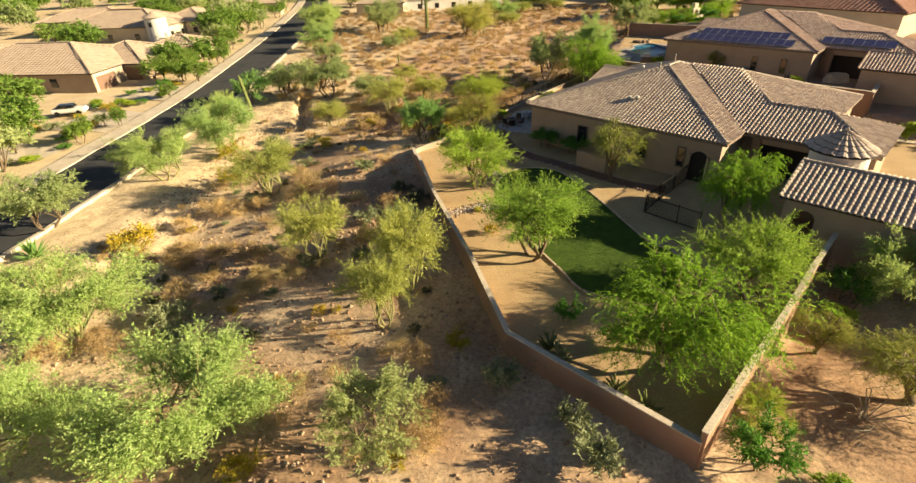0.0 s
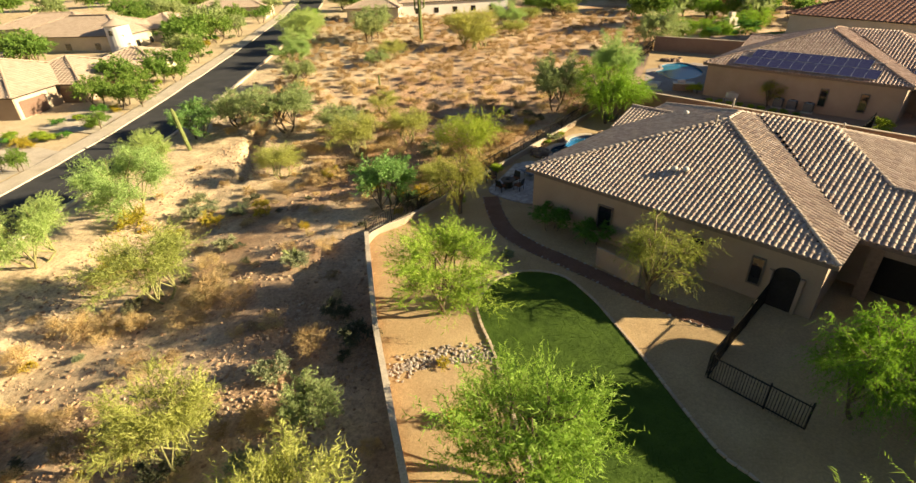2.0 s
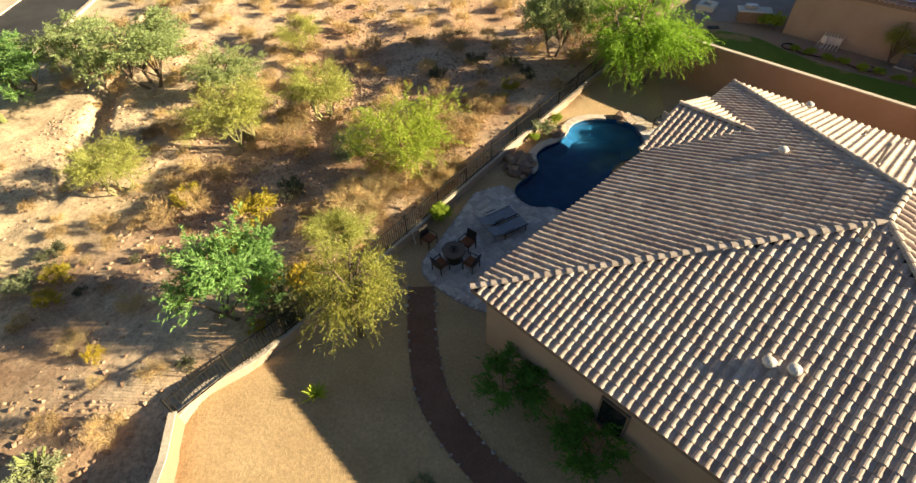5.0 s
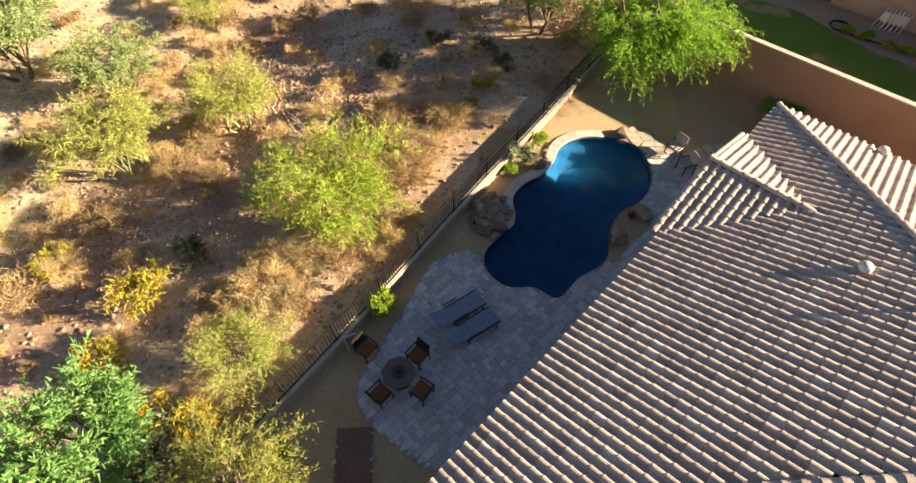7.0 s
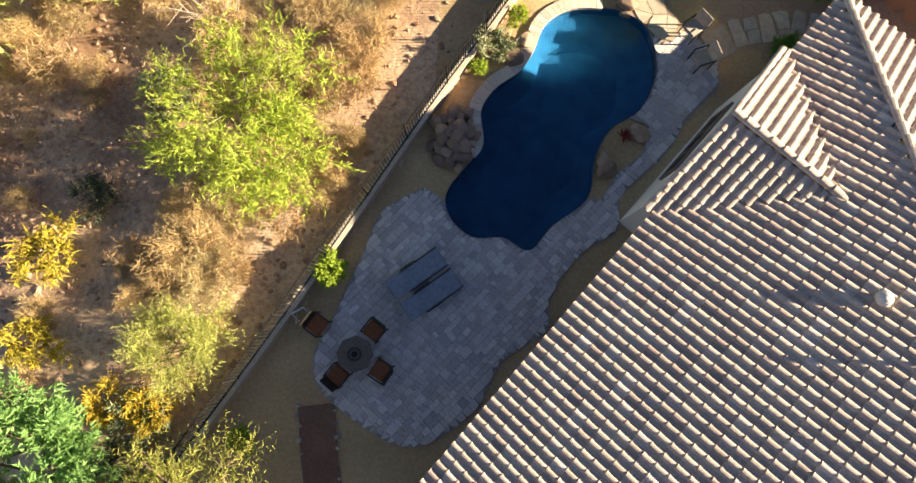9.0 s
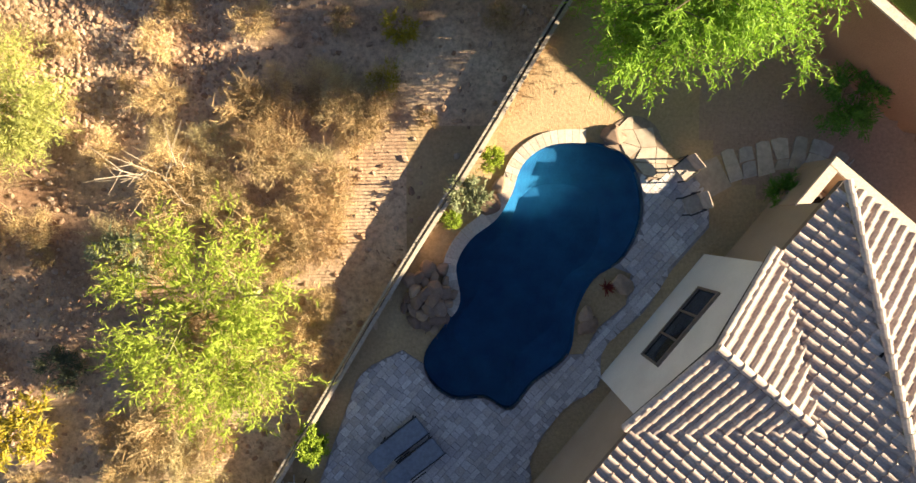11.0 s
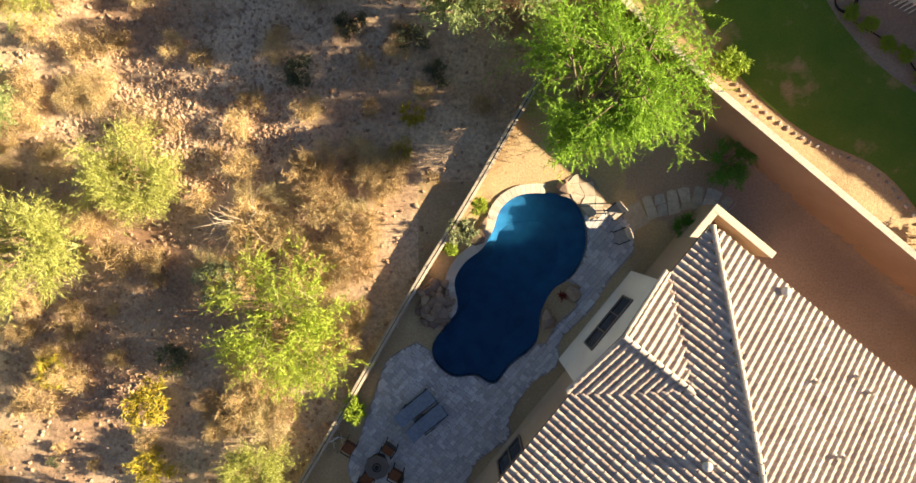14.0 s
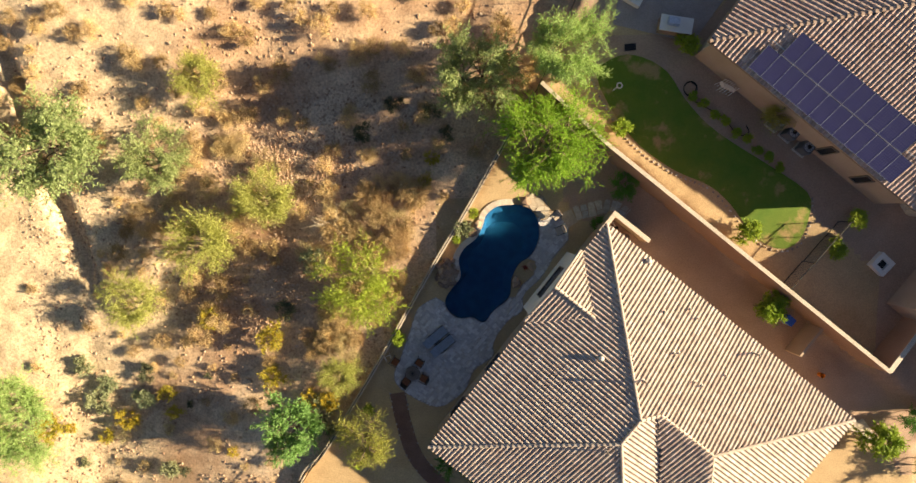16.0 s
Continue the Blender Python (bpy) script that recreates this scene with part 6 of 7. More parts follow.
# ---- trees ----
def tube_pts(vs, fs, pts, radii, seg=6):
    n0 = len(vs)
    for i, p in enumerate(pts):
        d = (Vector(pts[min(i + 1, len(pts) - 1)]) - Vector(pts[max(i - 1, 0)])).normalized()
        s = d.cross(Vector((0.3, 0.9, 0.2))).normalized()
        t = d.cross(s)
        for k in range(seg):
            a = 6.2832 * k / seg
            vs.append(tuple(Vector(p) + (s * math.cos(a) + t * math.sin(a)) * radii[i]))
    for i in range(len(pts) - 1):
        for k in range(seg):
            fs.append((n0 + i * seg + k, n0 + i * seg + (k + 1) % seg, n0 + (i + 1) * seg + (k + 1) % seg, n0 + (i + 1) * seg + k))


def make_tree(seed, height, radius, stems, limbs, subs, twigs, twig, leaflets, leaf, droop, upward, low=0.2, sparse=0.0, flat=1.0):
    """Trunk and crown data for one tree: stems, limbs and side branches carry twigs with narrow leaflets along them."""
    rnd = random.Random(seed)
    rng = np.random.default_rng(seed)
    vs, fs, starts, heads = [], [], [], []
    bias = rnd.uniform(0, 6.283)
    for s in range(stems):
        a0 = 6.2832 * s / stems + rnd.uniform(-0.5, 0.5)
        out = 0.12 * (stems > 1)
        base = Vector((out * math.cos(a0), out * math.sin(a0), -0.3))
        lean = radius * rnd.uniform(0.12, 0.3) * (1 if stems > 1 else 0.3)
        fork = base + Vector((math.cos(a0) * lean, math.sin(a0) * lean, height * (low * 0.6 + rnd.uniform(0.06, 0.16)) + 0.3))
        r0 = 0.034 * height / math.sqrt(stems) * 0.9
        mid = base.lerp(fork, 0.5) + Vector((rnd.uniform(-0.1, 0.1), rnd.uniform(-0.1, 0.1), 0))
        tube_pts(vs, fs, [base, mid, fork], [r0 * 1.25, r0, r0 * 0.8])
        nl = max(2, limbs // stems)
        for j in range(nl):
            a = a0 + 6.2832 * (j / nl - 0.5) * (1.0 if stems == 1 else 0.75) + rnd.uniform(-0.45, 0.45)
            reach = 1 + 0.22 * math.cos(a - bias) + 0.12 * math.sin(3 * a + bias)
            rr = radius * rnd.uniform(0.15, 0.62) * reach
            hz_ = height * (low + (0.93 - low) * (1 - 0.55 * (rr / radius) ** 2) * rnd.uniform(0.55, 1.0))
            e = Vector((rr * math.cos(a), rr * math.sin(a), hz_))
            m1 = fork.lerp(e, 0.5) + Vector((rnd.uniform(-0.2, 0.2), rnd.uniform(-0.2, 0.2), 0.07 * height))
            tube_pts(vs, fs, [fork, m1, e], [r0 * 0.62, r0 * 0.4, r0 * 0.16], 4 if radius > 1.2 else 3)
            for _ in range(subs):
                t = rnd.uniform(0.1, 1.0)
                o = m1.lerp(e, t)
                da = a + rnd.gauss(0, 0.9)
                d = Vector((math.cos(da), math.sin(da), rnd.gauss(0.1 + upward * 0.5 - droop * 0.3, 0.45)))
                ln = radius * rnd.uniform(0.18, 0.46) * reach
                q = o + d.normalized() * ln
                q.z = min(max(q.z, height * low * 0.5), height * 0.97)
                if radius > 1.2 and leaf[0] < 0.3:
                    tube_pts(vs, fs, [o, q], [r0 * 0.2, r0 * 0.05], 3)
                if rnd.random() < sparse:
                    continue
                for k in range(twigs):
                    starts.append(o.lerp(q, rnd.uniform(0.15, 1.05)))
                    heads.append(d)
    n = len(starts)
    P = np.array(starts) + rng.normal(size=(n, 3)) * radius * 0.035
    D = np.array(heads) * 0.7 + rng.normal(size=(n, 3)) * 0.55 + np.array([0, 0, upward])
    D /= np.linalg.norm(D, axis=1)[:, None]
    L = twig * rng.uniform(0.5, 1.25, (n, 1))
    T = (np.arange(leaflets) + 0.5) / leaflets
    pos = P[:, None] + D[:, None] * (L * T)[..., None] + np.array([0, 0, -droop]) * (L * T ** 2)[..., None]
    tan = D[:, None] + np.array([0, 0, -2 * droop]) * T[None, :, None]
    tan = (tan / np.linalg.norm(tan, axis=2)[..., None]).reshape(-1, 3)
    pos = pos.reshape(-1, 3)
    m = len(pos)
    side = np.cross(tan, rng.normal(size=(m, 3)))
    side /= np.linalg.norm(side, axis=1)[:, None]
    go = side * 0.75 + tan * 0.65 + rng.normal(size=(m, 3)) * 0.2
    w = np.cross(go, rng.normal(size=(m, 3)))
    w /= np.linalg.norm(w, axis=1)[:, None]
    ll, ww = leaf[0] * rng.uniform(0.6, 1.35, (m, 1)), leaf[1] * rng.uniform(0.7, 1.3, (m, 1))
    v = np.stack([pos - w * ww * 0.5, pos + w * ww * 0.5, pos + go * ll], 1).reshape(-1, 3)
    off = np.append(np.median(v[:, :2], axis=0) * 0.8, 0)
    v -= off
    vs = [tuple(np.array(q) - off) for q in vs]
    rad, top = np.percentile(np.hypot(v[:, 0], v[:, 1]), 96), np.percentile(v[:, 2], 99)
    k = np.array([radius / rad, radius / rad, height / top * flat])
    v *= k
    vs = [tuple(np.array(q) * k) for q in vs]
    f = np.arange(m * 3).reshape(-1, 3)
    return (vs, fs), (v, f)


def mesh_of(name, v, f, mat, smooth=False):
    me = bpy.data.meshes.new(name)
    me.from_pydata([tuple(q) for q in np.asarray(v, dtype=float).tolist()] if not isinstance(v, list) else v, [], np.asarray(f).tolist() if not isinstance(f, list) else f)
    me.materials.append(mat)
    if smooth:
        me.polygons.foreach_set("use_smooth", [True] * len(me.polygons))
    me.update()
    return me


KINDS = {}


def define(kind, leaf_mat, bark, label, category, variants=2, **kw):
    out = []
    for i in range(variants):
        (tv, tf), (cv, cf) = make_tree(hash_of(kind) + i * 17, **kw)
        out.append((mesh_of("trunk", tv, tf, bark, True), mesh_of("crown", cv, cf, leaf_mat)))
    KINDS[kind] = (out, label, category, kw["height"], kw["radius"])


def hash_of(s):
    return sum((i + 3) * ord(c) for i, c in enumerate(s)) % 9973


define("mesquite", M_MESQ, M_BARK, "bright green feathery mesquite tree", "tree", height=5.2, radius=3.4, stems=2, limbs=18, subs=8, twigs=17, twig=0.85, leaflets=16, leaf=(0.13, 0.034), droop=0.6, upward=0.2, low=0.12)
define("willow_acacia", M_ACAC, M_BARK, "light green acacia tree with upright sprays", "tree", height=4.4, radius=2.5, stems=3, limbs=15, subs=8, twigs=15, twig=0.8, leaflets=12, leaf=(0.15, 0.03), droop=0.05, upward=0.5, low=0.03, sparse=0.1)
define("palo_verde", M_PALO, M_GBARK, "yellow-green palo verde tree with thin twigs", "tree", height=3.9, radius=2.4, stems=4, limbs=18, subs=7, twigs=13, twig=0.7, leaflets=11, leaf=(0.16, 0.028), droop=0.12, upward=0.4, low=0.06, sparse=0.08)
define("ironwood", M_IRONW, M_BARK, "grey-green ironwood tree with fine leaves", "tree", height=4.4, radius=3.0, stems=3, limbs=18, subs=8, twigs=22, twig=0.38, leaflets=7, leaf=(0.13, 0.05), droop=0.15, upward=0.2, low=0.08, sparse=0.08)
define("foothill", M_FOOT, M_GBARK, "pale green foothill tree with a rounded airy crown", "tree", height=4.2, radius=3.1, stems=3, limbs=20, subs=9, twigs=44, twig=0.4, leaflets=7, leaf=(0.085, 0.034), droop=0.12, upward=0.2, low=0.06)
define("bluegreen", M_BLUE, M_BARK, "blue-green leafy desert tree", "tree", variants=1, height=4.2, radius=2.4, stems=3, limbs=18, subs=8, twigs=12, twig=0.45, leaflets=9, leaf=(0.16, 0.06), droop=0.1, upward=0.35, low=0.06, sparse=0.06)
define("wispy", M_WISP, M_BARK, "wispy olive-green young tree with thin foliage", "tree", variants=1, height=4.6, radius=2.1, stems=1, limbs=13, subs=7, twigs=12, twig=0.9, leaflets=12, leaf=(0.14, 0.024), droop=0.7, upward=0.4, low=0.12, sparse=0.1)
define("yellow_mesquite", M_YMESQ, M_GBARK, "yellow-green feathery mesquite tree among dry brush", "tree", variants=2, height=3.8, radius=3.2, stems=4, limbs=18, subs=8, twigs=14, twig=0.6, leaflets=10, leaf=(0.15, 0.032), droop=0.2, upward=0.3, low=0.06, sparse=0.12)
define("far_green", M_FARG, M_BARK, "rounded green garden tree far off", "tree", height=5.2, radius=3.4, stems=2, limbs=12, subs=6, twigs=6, twig=0.9, leaflets=6, leaf=(0.42, 0.16), droop=0.3, upward=0.2, low=0.1)
define("far_grey", M_IRONW, M_BARK, "grey-green desert tree far off", "tree", height=4.4, radius=3.0, stems=3, limbs=12, subs=6, twigs=6, twig=0.7, leaflets=6, leaf=(0.38, 0.13), droop=0.1, upward=0.2, low=0.08)
define("green_shrub", M_GREENS, M_BARK, "dense dark green garden shrub", "shrub", variants=1, height=1.5, radius=1.0, stems=3, limbs=9, subs=5, twigs=12, twig=0.28, leaflets=6, leaf=(0.11, 0.04), droop=0.1, upward=0.3, low=0.05)
define("clipped", M_LIME, M_BARK, "round yellow-green clipped shrub", "shrub", variants=1, height=1.1, radius=0.7, stems=2, limbs=11, subs=6, twigs=14, twig=0.2, leaflets=5, leaf=(0.09, 0.045), droop=0.0, upward=0.3, low=0.05)
define("dry_bush", M_DRY, M_BARK, "dry brown desert bush", "bush", variants=3, height=0.85, radius=0.75, stems=5, limbs=10, subs=4, twigs=9, twig=0.3, leaflets=5, leaf=(0.17, 0.012), droop=0.0, upward=0.5, low=0.05)
define("straw_bush", M_STRAW, M_DEADW, "pale straw-coloured twiggy dry brush", "bush", variants=3, height=0.95, radius=0.85, stems=6, limbs=14, subs=5, twigs=10, twig=0.32, leaflets=5, leaf=(0.2, 0.009), droop=0.0, upward=0.45, low=0.05)
define("dark_bush", M_DARKB, M_BARK, "dark grey-green desert bush", "bush", variants=2, height=0.8, radius=0.75, stems=5, limbs=10, subs=4, twigs=9, twig=0.25, leaflets=5, leaf=(0.127, 0.038), droop=0.0, upward=0.4, low=0.05)
define("gold_bush", M_GOLD, M_BARK, "golden yellow desert bush", "bush", variants=2, height=1.0, radius=0.85, stems=5, limbs=10, subs=4, twigs=9, twig=0.28, leaflets=5, leaf=(0.138, 0.042), droop=0.0, upward=0.5, low=0.05)
define("sage_bush", M_SAGE, M_BARK, "pale grey-green brittlebush on desert soil", "bush", variants=2, height=0.8, radius=0.75, stems=5, limbs=10, subs=4, twigs=9, twig=0.25, leaflets=5, leaf=(0.127, 0.045), droop=0.0, upward=0.4, low=0.05)
PLANTED = 0


def plant(kind, x, y, r, h=None, z=None, label=""):
    """Plants one of a kind, r its crown radius and h its height."""
    global PLANTED
    var, lab, cat, h0, r0 = KINDS[kind]
    PLANTED += 1
    me_t, me_c = var[PLANTED % len(var)]
    s = r / r0
    sz = (h / h0) if h else s
    name = {"tree": "tree", "shrub": "shrub", "bush": "bush"}[cat]
    o = empty(name, x, y, (ground_z(x, y) if z is None else z) - 0.02)
    o.rotation_euler[2] = (PLANTED * 2.399) % 6.283
    o.scale = (s, s, sz)
    tagged(o, label or lab, cat, "desert bushes" if cat == "bush" else "")
    for nm, me in (("trunk", me_t), ("crown", me_c)):
        k = new(nm, me)
        k.parent = o
    return o


# garden trees
plant("willow_acacia", 4.71, 51.84, 3.3, 4.7)
plant("willow_acacia", 9.05, 41.41, 3.2, 4.9)
plant("mesquite", 14.87, 32.61, 4.1, 5.0)
plant("mesquite", 22.51, 45.68, 2.3, 5.0)
plant("willow_acacia", 20.62, 37.30, 3.0, 4.2)
plant("wispy", 15.82, 53.27, 2.5, 4.8)
plant("wispy", 4.62, 63.20, 2.5, 4.4, label="feathery pale green tree beside the curved wall")
plant("mesquite", 18.44, 84.88, 4.0, 5.6)
plant("ironwood", 12.84, 90.15, 3.2, 6.0)
plant("foothill", 19.02, 91.09, 3.0, 7.0)
plant("green_shrub", 11.09, 60.95, 1.45, 1.8)
plant("green_shrub", 13.35, 59.09, 1.4, 1.7)
plant("green_shrub", 24.61, 81.91, 1.2, 1.3, label="dark green shrub with small red flowers")
plant("green_shrub", 22.71, 79.17, 0.7, 0.9)
plant("clipped", 6.88, 70.52, 0.65, 1.0)
plant("clipped", 12.93, 80.23, 0.45, 0.55)
plant("sage_bush", 12.15, 79.01, 0.75, 0.8, label="pale green flowering border shrub")
plant("clipped", 11.56, 78.19, 0.4, 0.45)
plant("clipped", 4.33, 64.85, 0.5, 0.7)
plant("green_shrub", 10.51, 35.15, 0.8, 1.3)
plant("green_shrub", 12.64, 33.58, 0.6, 0.8)
plant("gold_bush", 6.16, 44.39, 0.55, 0.7)
plant("gold_bush", 5.18, 47.58, 0.4, 0.4)
plant("sage_bush", 8.01, 57.21, 0.5, 0.5)
# neighbouring garden
plant("clipped", 35.5, 72.5, 1.35, 2.6, label="yellow-green citrus tree in the side yard")
plant("clipped", 44.5, 61.7, 1.6, 2.0, label="large round clipped green shrub by the drive")
for x, y, r in ((41.77, 79.11, 0.8), (40.28, 76.85, 0.85), (33.63, 78.37, 1.0), (24.11, 86.29, 0.8), (28.99, 92.26, 0.9)):
    plant("clipped", x, y, r, r * 1.2)
plant("wispy", 34.7, 86.7, 1.3, 2.6, label="thin yellow-olive shrub beside the wall")
for i in range(9):
    plant("clipped", 29.5 + i * 0.82, 88.5 - i * 0.68 + 0.2 * (i % 2), 0.42, 0.45)
for x, y, r, h in ((49.10, 153.15, 3.6, 4.5), (41.7, 126.9, 3.3, 4.6), (45.3, 123.2, 1.9, 2.4), (37.4, 131.5, 2.8, 4.0), (48.6, 137.0, 3.0, 4.2), (53.5, 141.0, 3.2, 4.4), (39.6, 121.5, 1.2, 1.6), (42.8, 119.8, 1.0, 1.2), (52.0, 137.5, 1.6, 2.0), (44.69, 160.82, 3.0, 4.0), (47.28, 63.16, 1.2, 1.6), (48.59, 59.37, 1.5, 2.0), (51.68, 79.96, 1.2, 1.4)):
    plant("mesquite" if r > 2 else "green_shrub", x, y, r, h)
# desert trees
for kind, x, y, r, h in (
    ("ironwood", -17.92, 85.57, 4.3, 5.2), ("ironwood", -11.45, 84.77, 2.9, 3.2), ("palo_verde", -7.56, 78.68, 3.0, 4.2), ("palo_verde", -3.10, 81.59, 2.4, 3.4),
    ("palo_verde", -13.99, 73.55, 2.6, 3.2), ("yellow_mesquite", 4.55, 74.62, 3.6, 4.3), ("bluegreen", -1.02, 64.20, 2.6, 4.2), ("palo_verde", 2.33, 68.06, 1.6, 2.2),
    ("foothill", -23.92, 65.40, 4.2, 5.2), ("foothill", -28.20, 75.42, 2.6, 3.6), ("palo_verde", -13.59, 53.87, 3.4, 4.6), ("foothill", -25.89, 56.88, 3.8, 4.8),
    ("foothill", -6.11, 27.32, 4.6, 4.4), ("ironwood", 1.72, 27.65, 2.4, 3.3), ("foothill", -18.02, 34.39, 4.2, 5.0), ("foothill", -15.04, 26.81, 3.6, 4.6), ("foothill", -23.20, 27.75, 4.2, 5.0),
    ("ironwood", -29.76, 46.93, 3.6, 4.6), ("foothill", -11.23, 19.24, 3.6, 4.6), ("palo_verde", -5.44, 42.01, 2.3, 4.2), ("palo_verde", 0.88, 34.93, 2.1, 4.6), ("palo_verde", 1.53, 38.10, 2.2, 5.0), ("ironwood", 0.01, 43.83, 1.3, 2.6),
    ("bluegreen", -28.60, 84.17, 3.0, 4.0), ("ironwood", -25.36, 88.06, 3.2, 4.2), ("ironwood", -23.38, 104.83, 2.8, 3.4), ("palo_verde", -7.66, 91.23, 2.2, 2.6), ("foothill", -29.41, 118.75, 3.6, 4.4), ("foothill", -34.54, 138.67, 5.0, 6.4), ("foothill", -33.36, 129.17, 3.8, 4.8),
    ("ironwood", -14.46, 114.37, 2.2, 2.4), ("palo_verde", -0.40, 129.70, 5.2, 6.4), ("ironwood", -21.36, 142.59, 4.6, 6.2), ("foothill", 5.98, 150.74, 4.0, 5.5), ("palo_verde", -12.74, 119.21, 3.0, 3.0), ("palo_verde", 1.48, 127.59, 3.4, 4.2), ("ironwood", -21.27, 136.70, 3.6, 5.0), ("palo_verde", 7.50, 142.12, 3.0, 2.8),
    ("palo_verde", 20.52, 166.95, 3.0, 3.0), ("ironwood", 31.8, 123.6, 4.4, 6.6), ("foothill", -36.55, 140.14, 3.2, 4.4), ("palo_verde", 10.81, 159.12, 3.0, 3.0), ("mesquite", -39.55, 152.32, 3.8, 5.0), ("mesquite", 12.55, 176.79, 3.0, 4.0),
    ("foothill", 29.14, 38.20, 2.9, 4.0), ("wispy", 24.68, 30.49, 3.4, 3.0), ("wispy", 22.57, 33.53, 1.7, 2.2), ("palo_verde", 32.36, 34.81, 2.6, 3.2), ("mesquite", 37.87, 47.58, 2.4, 4.4),
):
    plant(kind, x, y, r, h)
for x, y, r, h in ((17.04, 26.91, 1.4, 2.0), (26.33, 37.78, 1.4, 2.2), (24.71, 36.06, 0.9, 1.0), (19.43, 25.94, 0.7, 0.7)):
    plant("green_shrub" if r > 1 else "clipped", x, y, r, h)
plant("yellow_mesquite", 18.00, 29.14, 1.4, 1.6, label="low yellow-green shrub outside the garden wall")
for kind, x, y, r, h in (("sage_bush", 7.15, 30.51, 0.9, 1.5), ("sage_bush", 10.05, 28.38, 0.8, 1.3), ("sage_bush", 10.94, 26.66, 1.0, 1.4), ("dry_bush", 3.07, 32.04, 0.8, 1.1), ("dry_bush", 4.02, 29.15, 0.9, 1.2), ("dry_bush", -15.20, 33.59, 1.2, 1.2)):
    plant(kind, x, y, r, h)
# street and far gardens
rnd = random.Random(31)
for x, y, r in ((-42.96, 95.73, 2.2), (-46.08, 97.10, 2.6), (-49.84, 96.24, 2.8), (-45.68, 108.80, 2.0), (-42.99, 86.88, 1.5), (-53.47, 124.48, 3.2), (-57.14, 130.78, 4.4), (-59.69, 141.41, 3.2), (-48.16, 64.57, 3.0), (-44.99, 59.08, 3.6), (-55.44, 129.80, 4.8), (-60.39, 147.45, 5.0), (-45.82, 45.57, 3.4), (-52.66, 50.07, 4.0), (-43.87, 73.41, 1.2), (-56.18, 141.76, 4.0), (-54.69, 148.93, 3.0), (-52.36, 114.15, 2.6), (-49.09, 104.11, 2.4), (-57.45, 167.12, 2.8), (-59.74, 178.69, 3.2)):
    plant(rnd.choice(("far_green", "far_green", "far_grey")), x, y, r, r * 1.5, label="leafy green street tree")
woods_west = []
for i in range(110):
    x, y = rnd.uniform(-160, -74), rnd.uniform(70, 290)
    if x < -118 or y > 215:
        woods_west.append((x, y, rnd.uniform(3.5, 5.5)))
        continue
    if any(math.dist((x, y), q) < 15 for q in ((-85, 142), (-73, 151), (-70, 178), (-98, 105), (-100, 150), (-71, 99))):
        continue
    plant(rnd.choice(("far_green", "far_green", "far_grey")), x, y, rnd.uniform(3.5, 6), rnd.uniform(5, 7.5))
for i in range(60):
    x, y = rnd.uniform(-98, -58), rnd.uniform(140, 250)
    if dist_line(ROAD2, x, y) > 12 and not any(math.dist((x, y), q) < 14 for q in ((-85, 142), (-73, 151), (-70, 178), (-57, 116))):
        plant(rnd.choice(("far_green", "far_green", "far_grey")), x, y, rnd.uniform(3.5, 5.5), rnd.uniform(5, 7))
for i in range(26):
    x, y = rnd.uniform(-42, 26), rnd.uniform(166, 200)
    if math.dist((x, y), (-17, 176)) > 9 and math.dist((x, y), (-2, 180)) > 9 and math.dist((x, y), (-28, 169)) > 9 and not (y < 180 and x < 6):
        plant(rnd.choice(("far_green", "far_green", "far_grey")), x, y, rnd.uniform(2.4, 4.6), rnd.uniform(3, 5.5))
woods = woods_west + [(rnd.uniform(-70, 150), rnd.uniform(205, 330), rnd.uniform(3, 5.5)) for i in range(190)]
for kind, x, y, r in (("clipped", -52.4, 83.7, 1.0), ("gold_bush", -49.1, 81.5, 1.1), ("green_shrub", -50.1, 88.6, 1.0), ("clipped", -48.6, 90.4, 0.8), ("clipped", -44.4, 87.2, 1.0), ("green_shrub", -45.3, 84.0, 0.9), ("clipped", -46.6, 83.0, 1.0), ("gold_bush", -47.5, 80.6, 1.0), ("clipped", -48.3, 83.4, 1.1), ("green_shrub", -51.0, 81.8, 0.9), ("clipped", -44.3, 69.2, 0.9), ("green_shrub", -45.4, 68.3, 0.9), ("clipped", -46.2, 70.2, 0.8), ("green_shrub", -42.9, 65.6, 0.9), ("clipped", -43.8, 61.4, 1.0), ("gold_bush", -50.4, 77.4, 0.8), ("clipped", -53.5, 79.9, 0.9)):
    plant(kind, x, y, r, r * 0.85)
for x, y, r, h in ((-41.6, 73.6, 1.1, 2.6), (-42.4, 67.6, 1.6, 3.0), (-49.6, 67.4, 3.6, 5.6), (-45.8, 95.1, 1.3, 3.6), (-52.5, 104.5, 3.0, 4.8), (-47.6, 107.3, 1.8, 4.4), (-48.3, 114.6, 1.6, 4.0), (-50.2, 122.6, 2.0, 4.4), (-60.5, 79.0, 4.4, 5.4)):
    plant("far_green", x, y, r, h, label="leafy green garden tree beside the street")
for i in range(90):
    x, y = rnd.uniform(34, 120), rnd.uniform(144, 230)
    if math.dist((x, y), (58.9, 186.6)) > 17:
        woods.append((x, y, rnd.uniform(2.4, 4.6)))
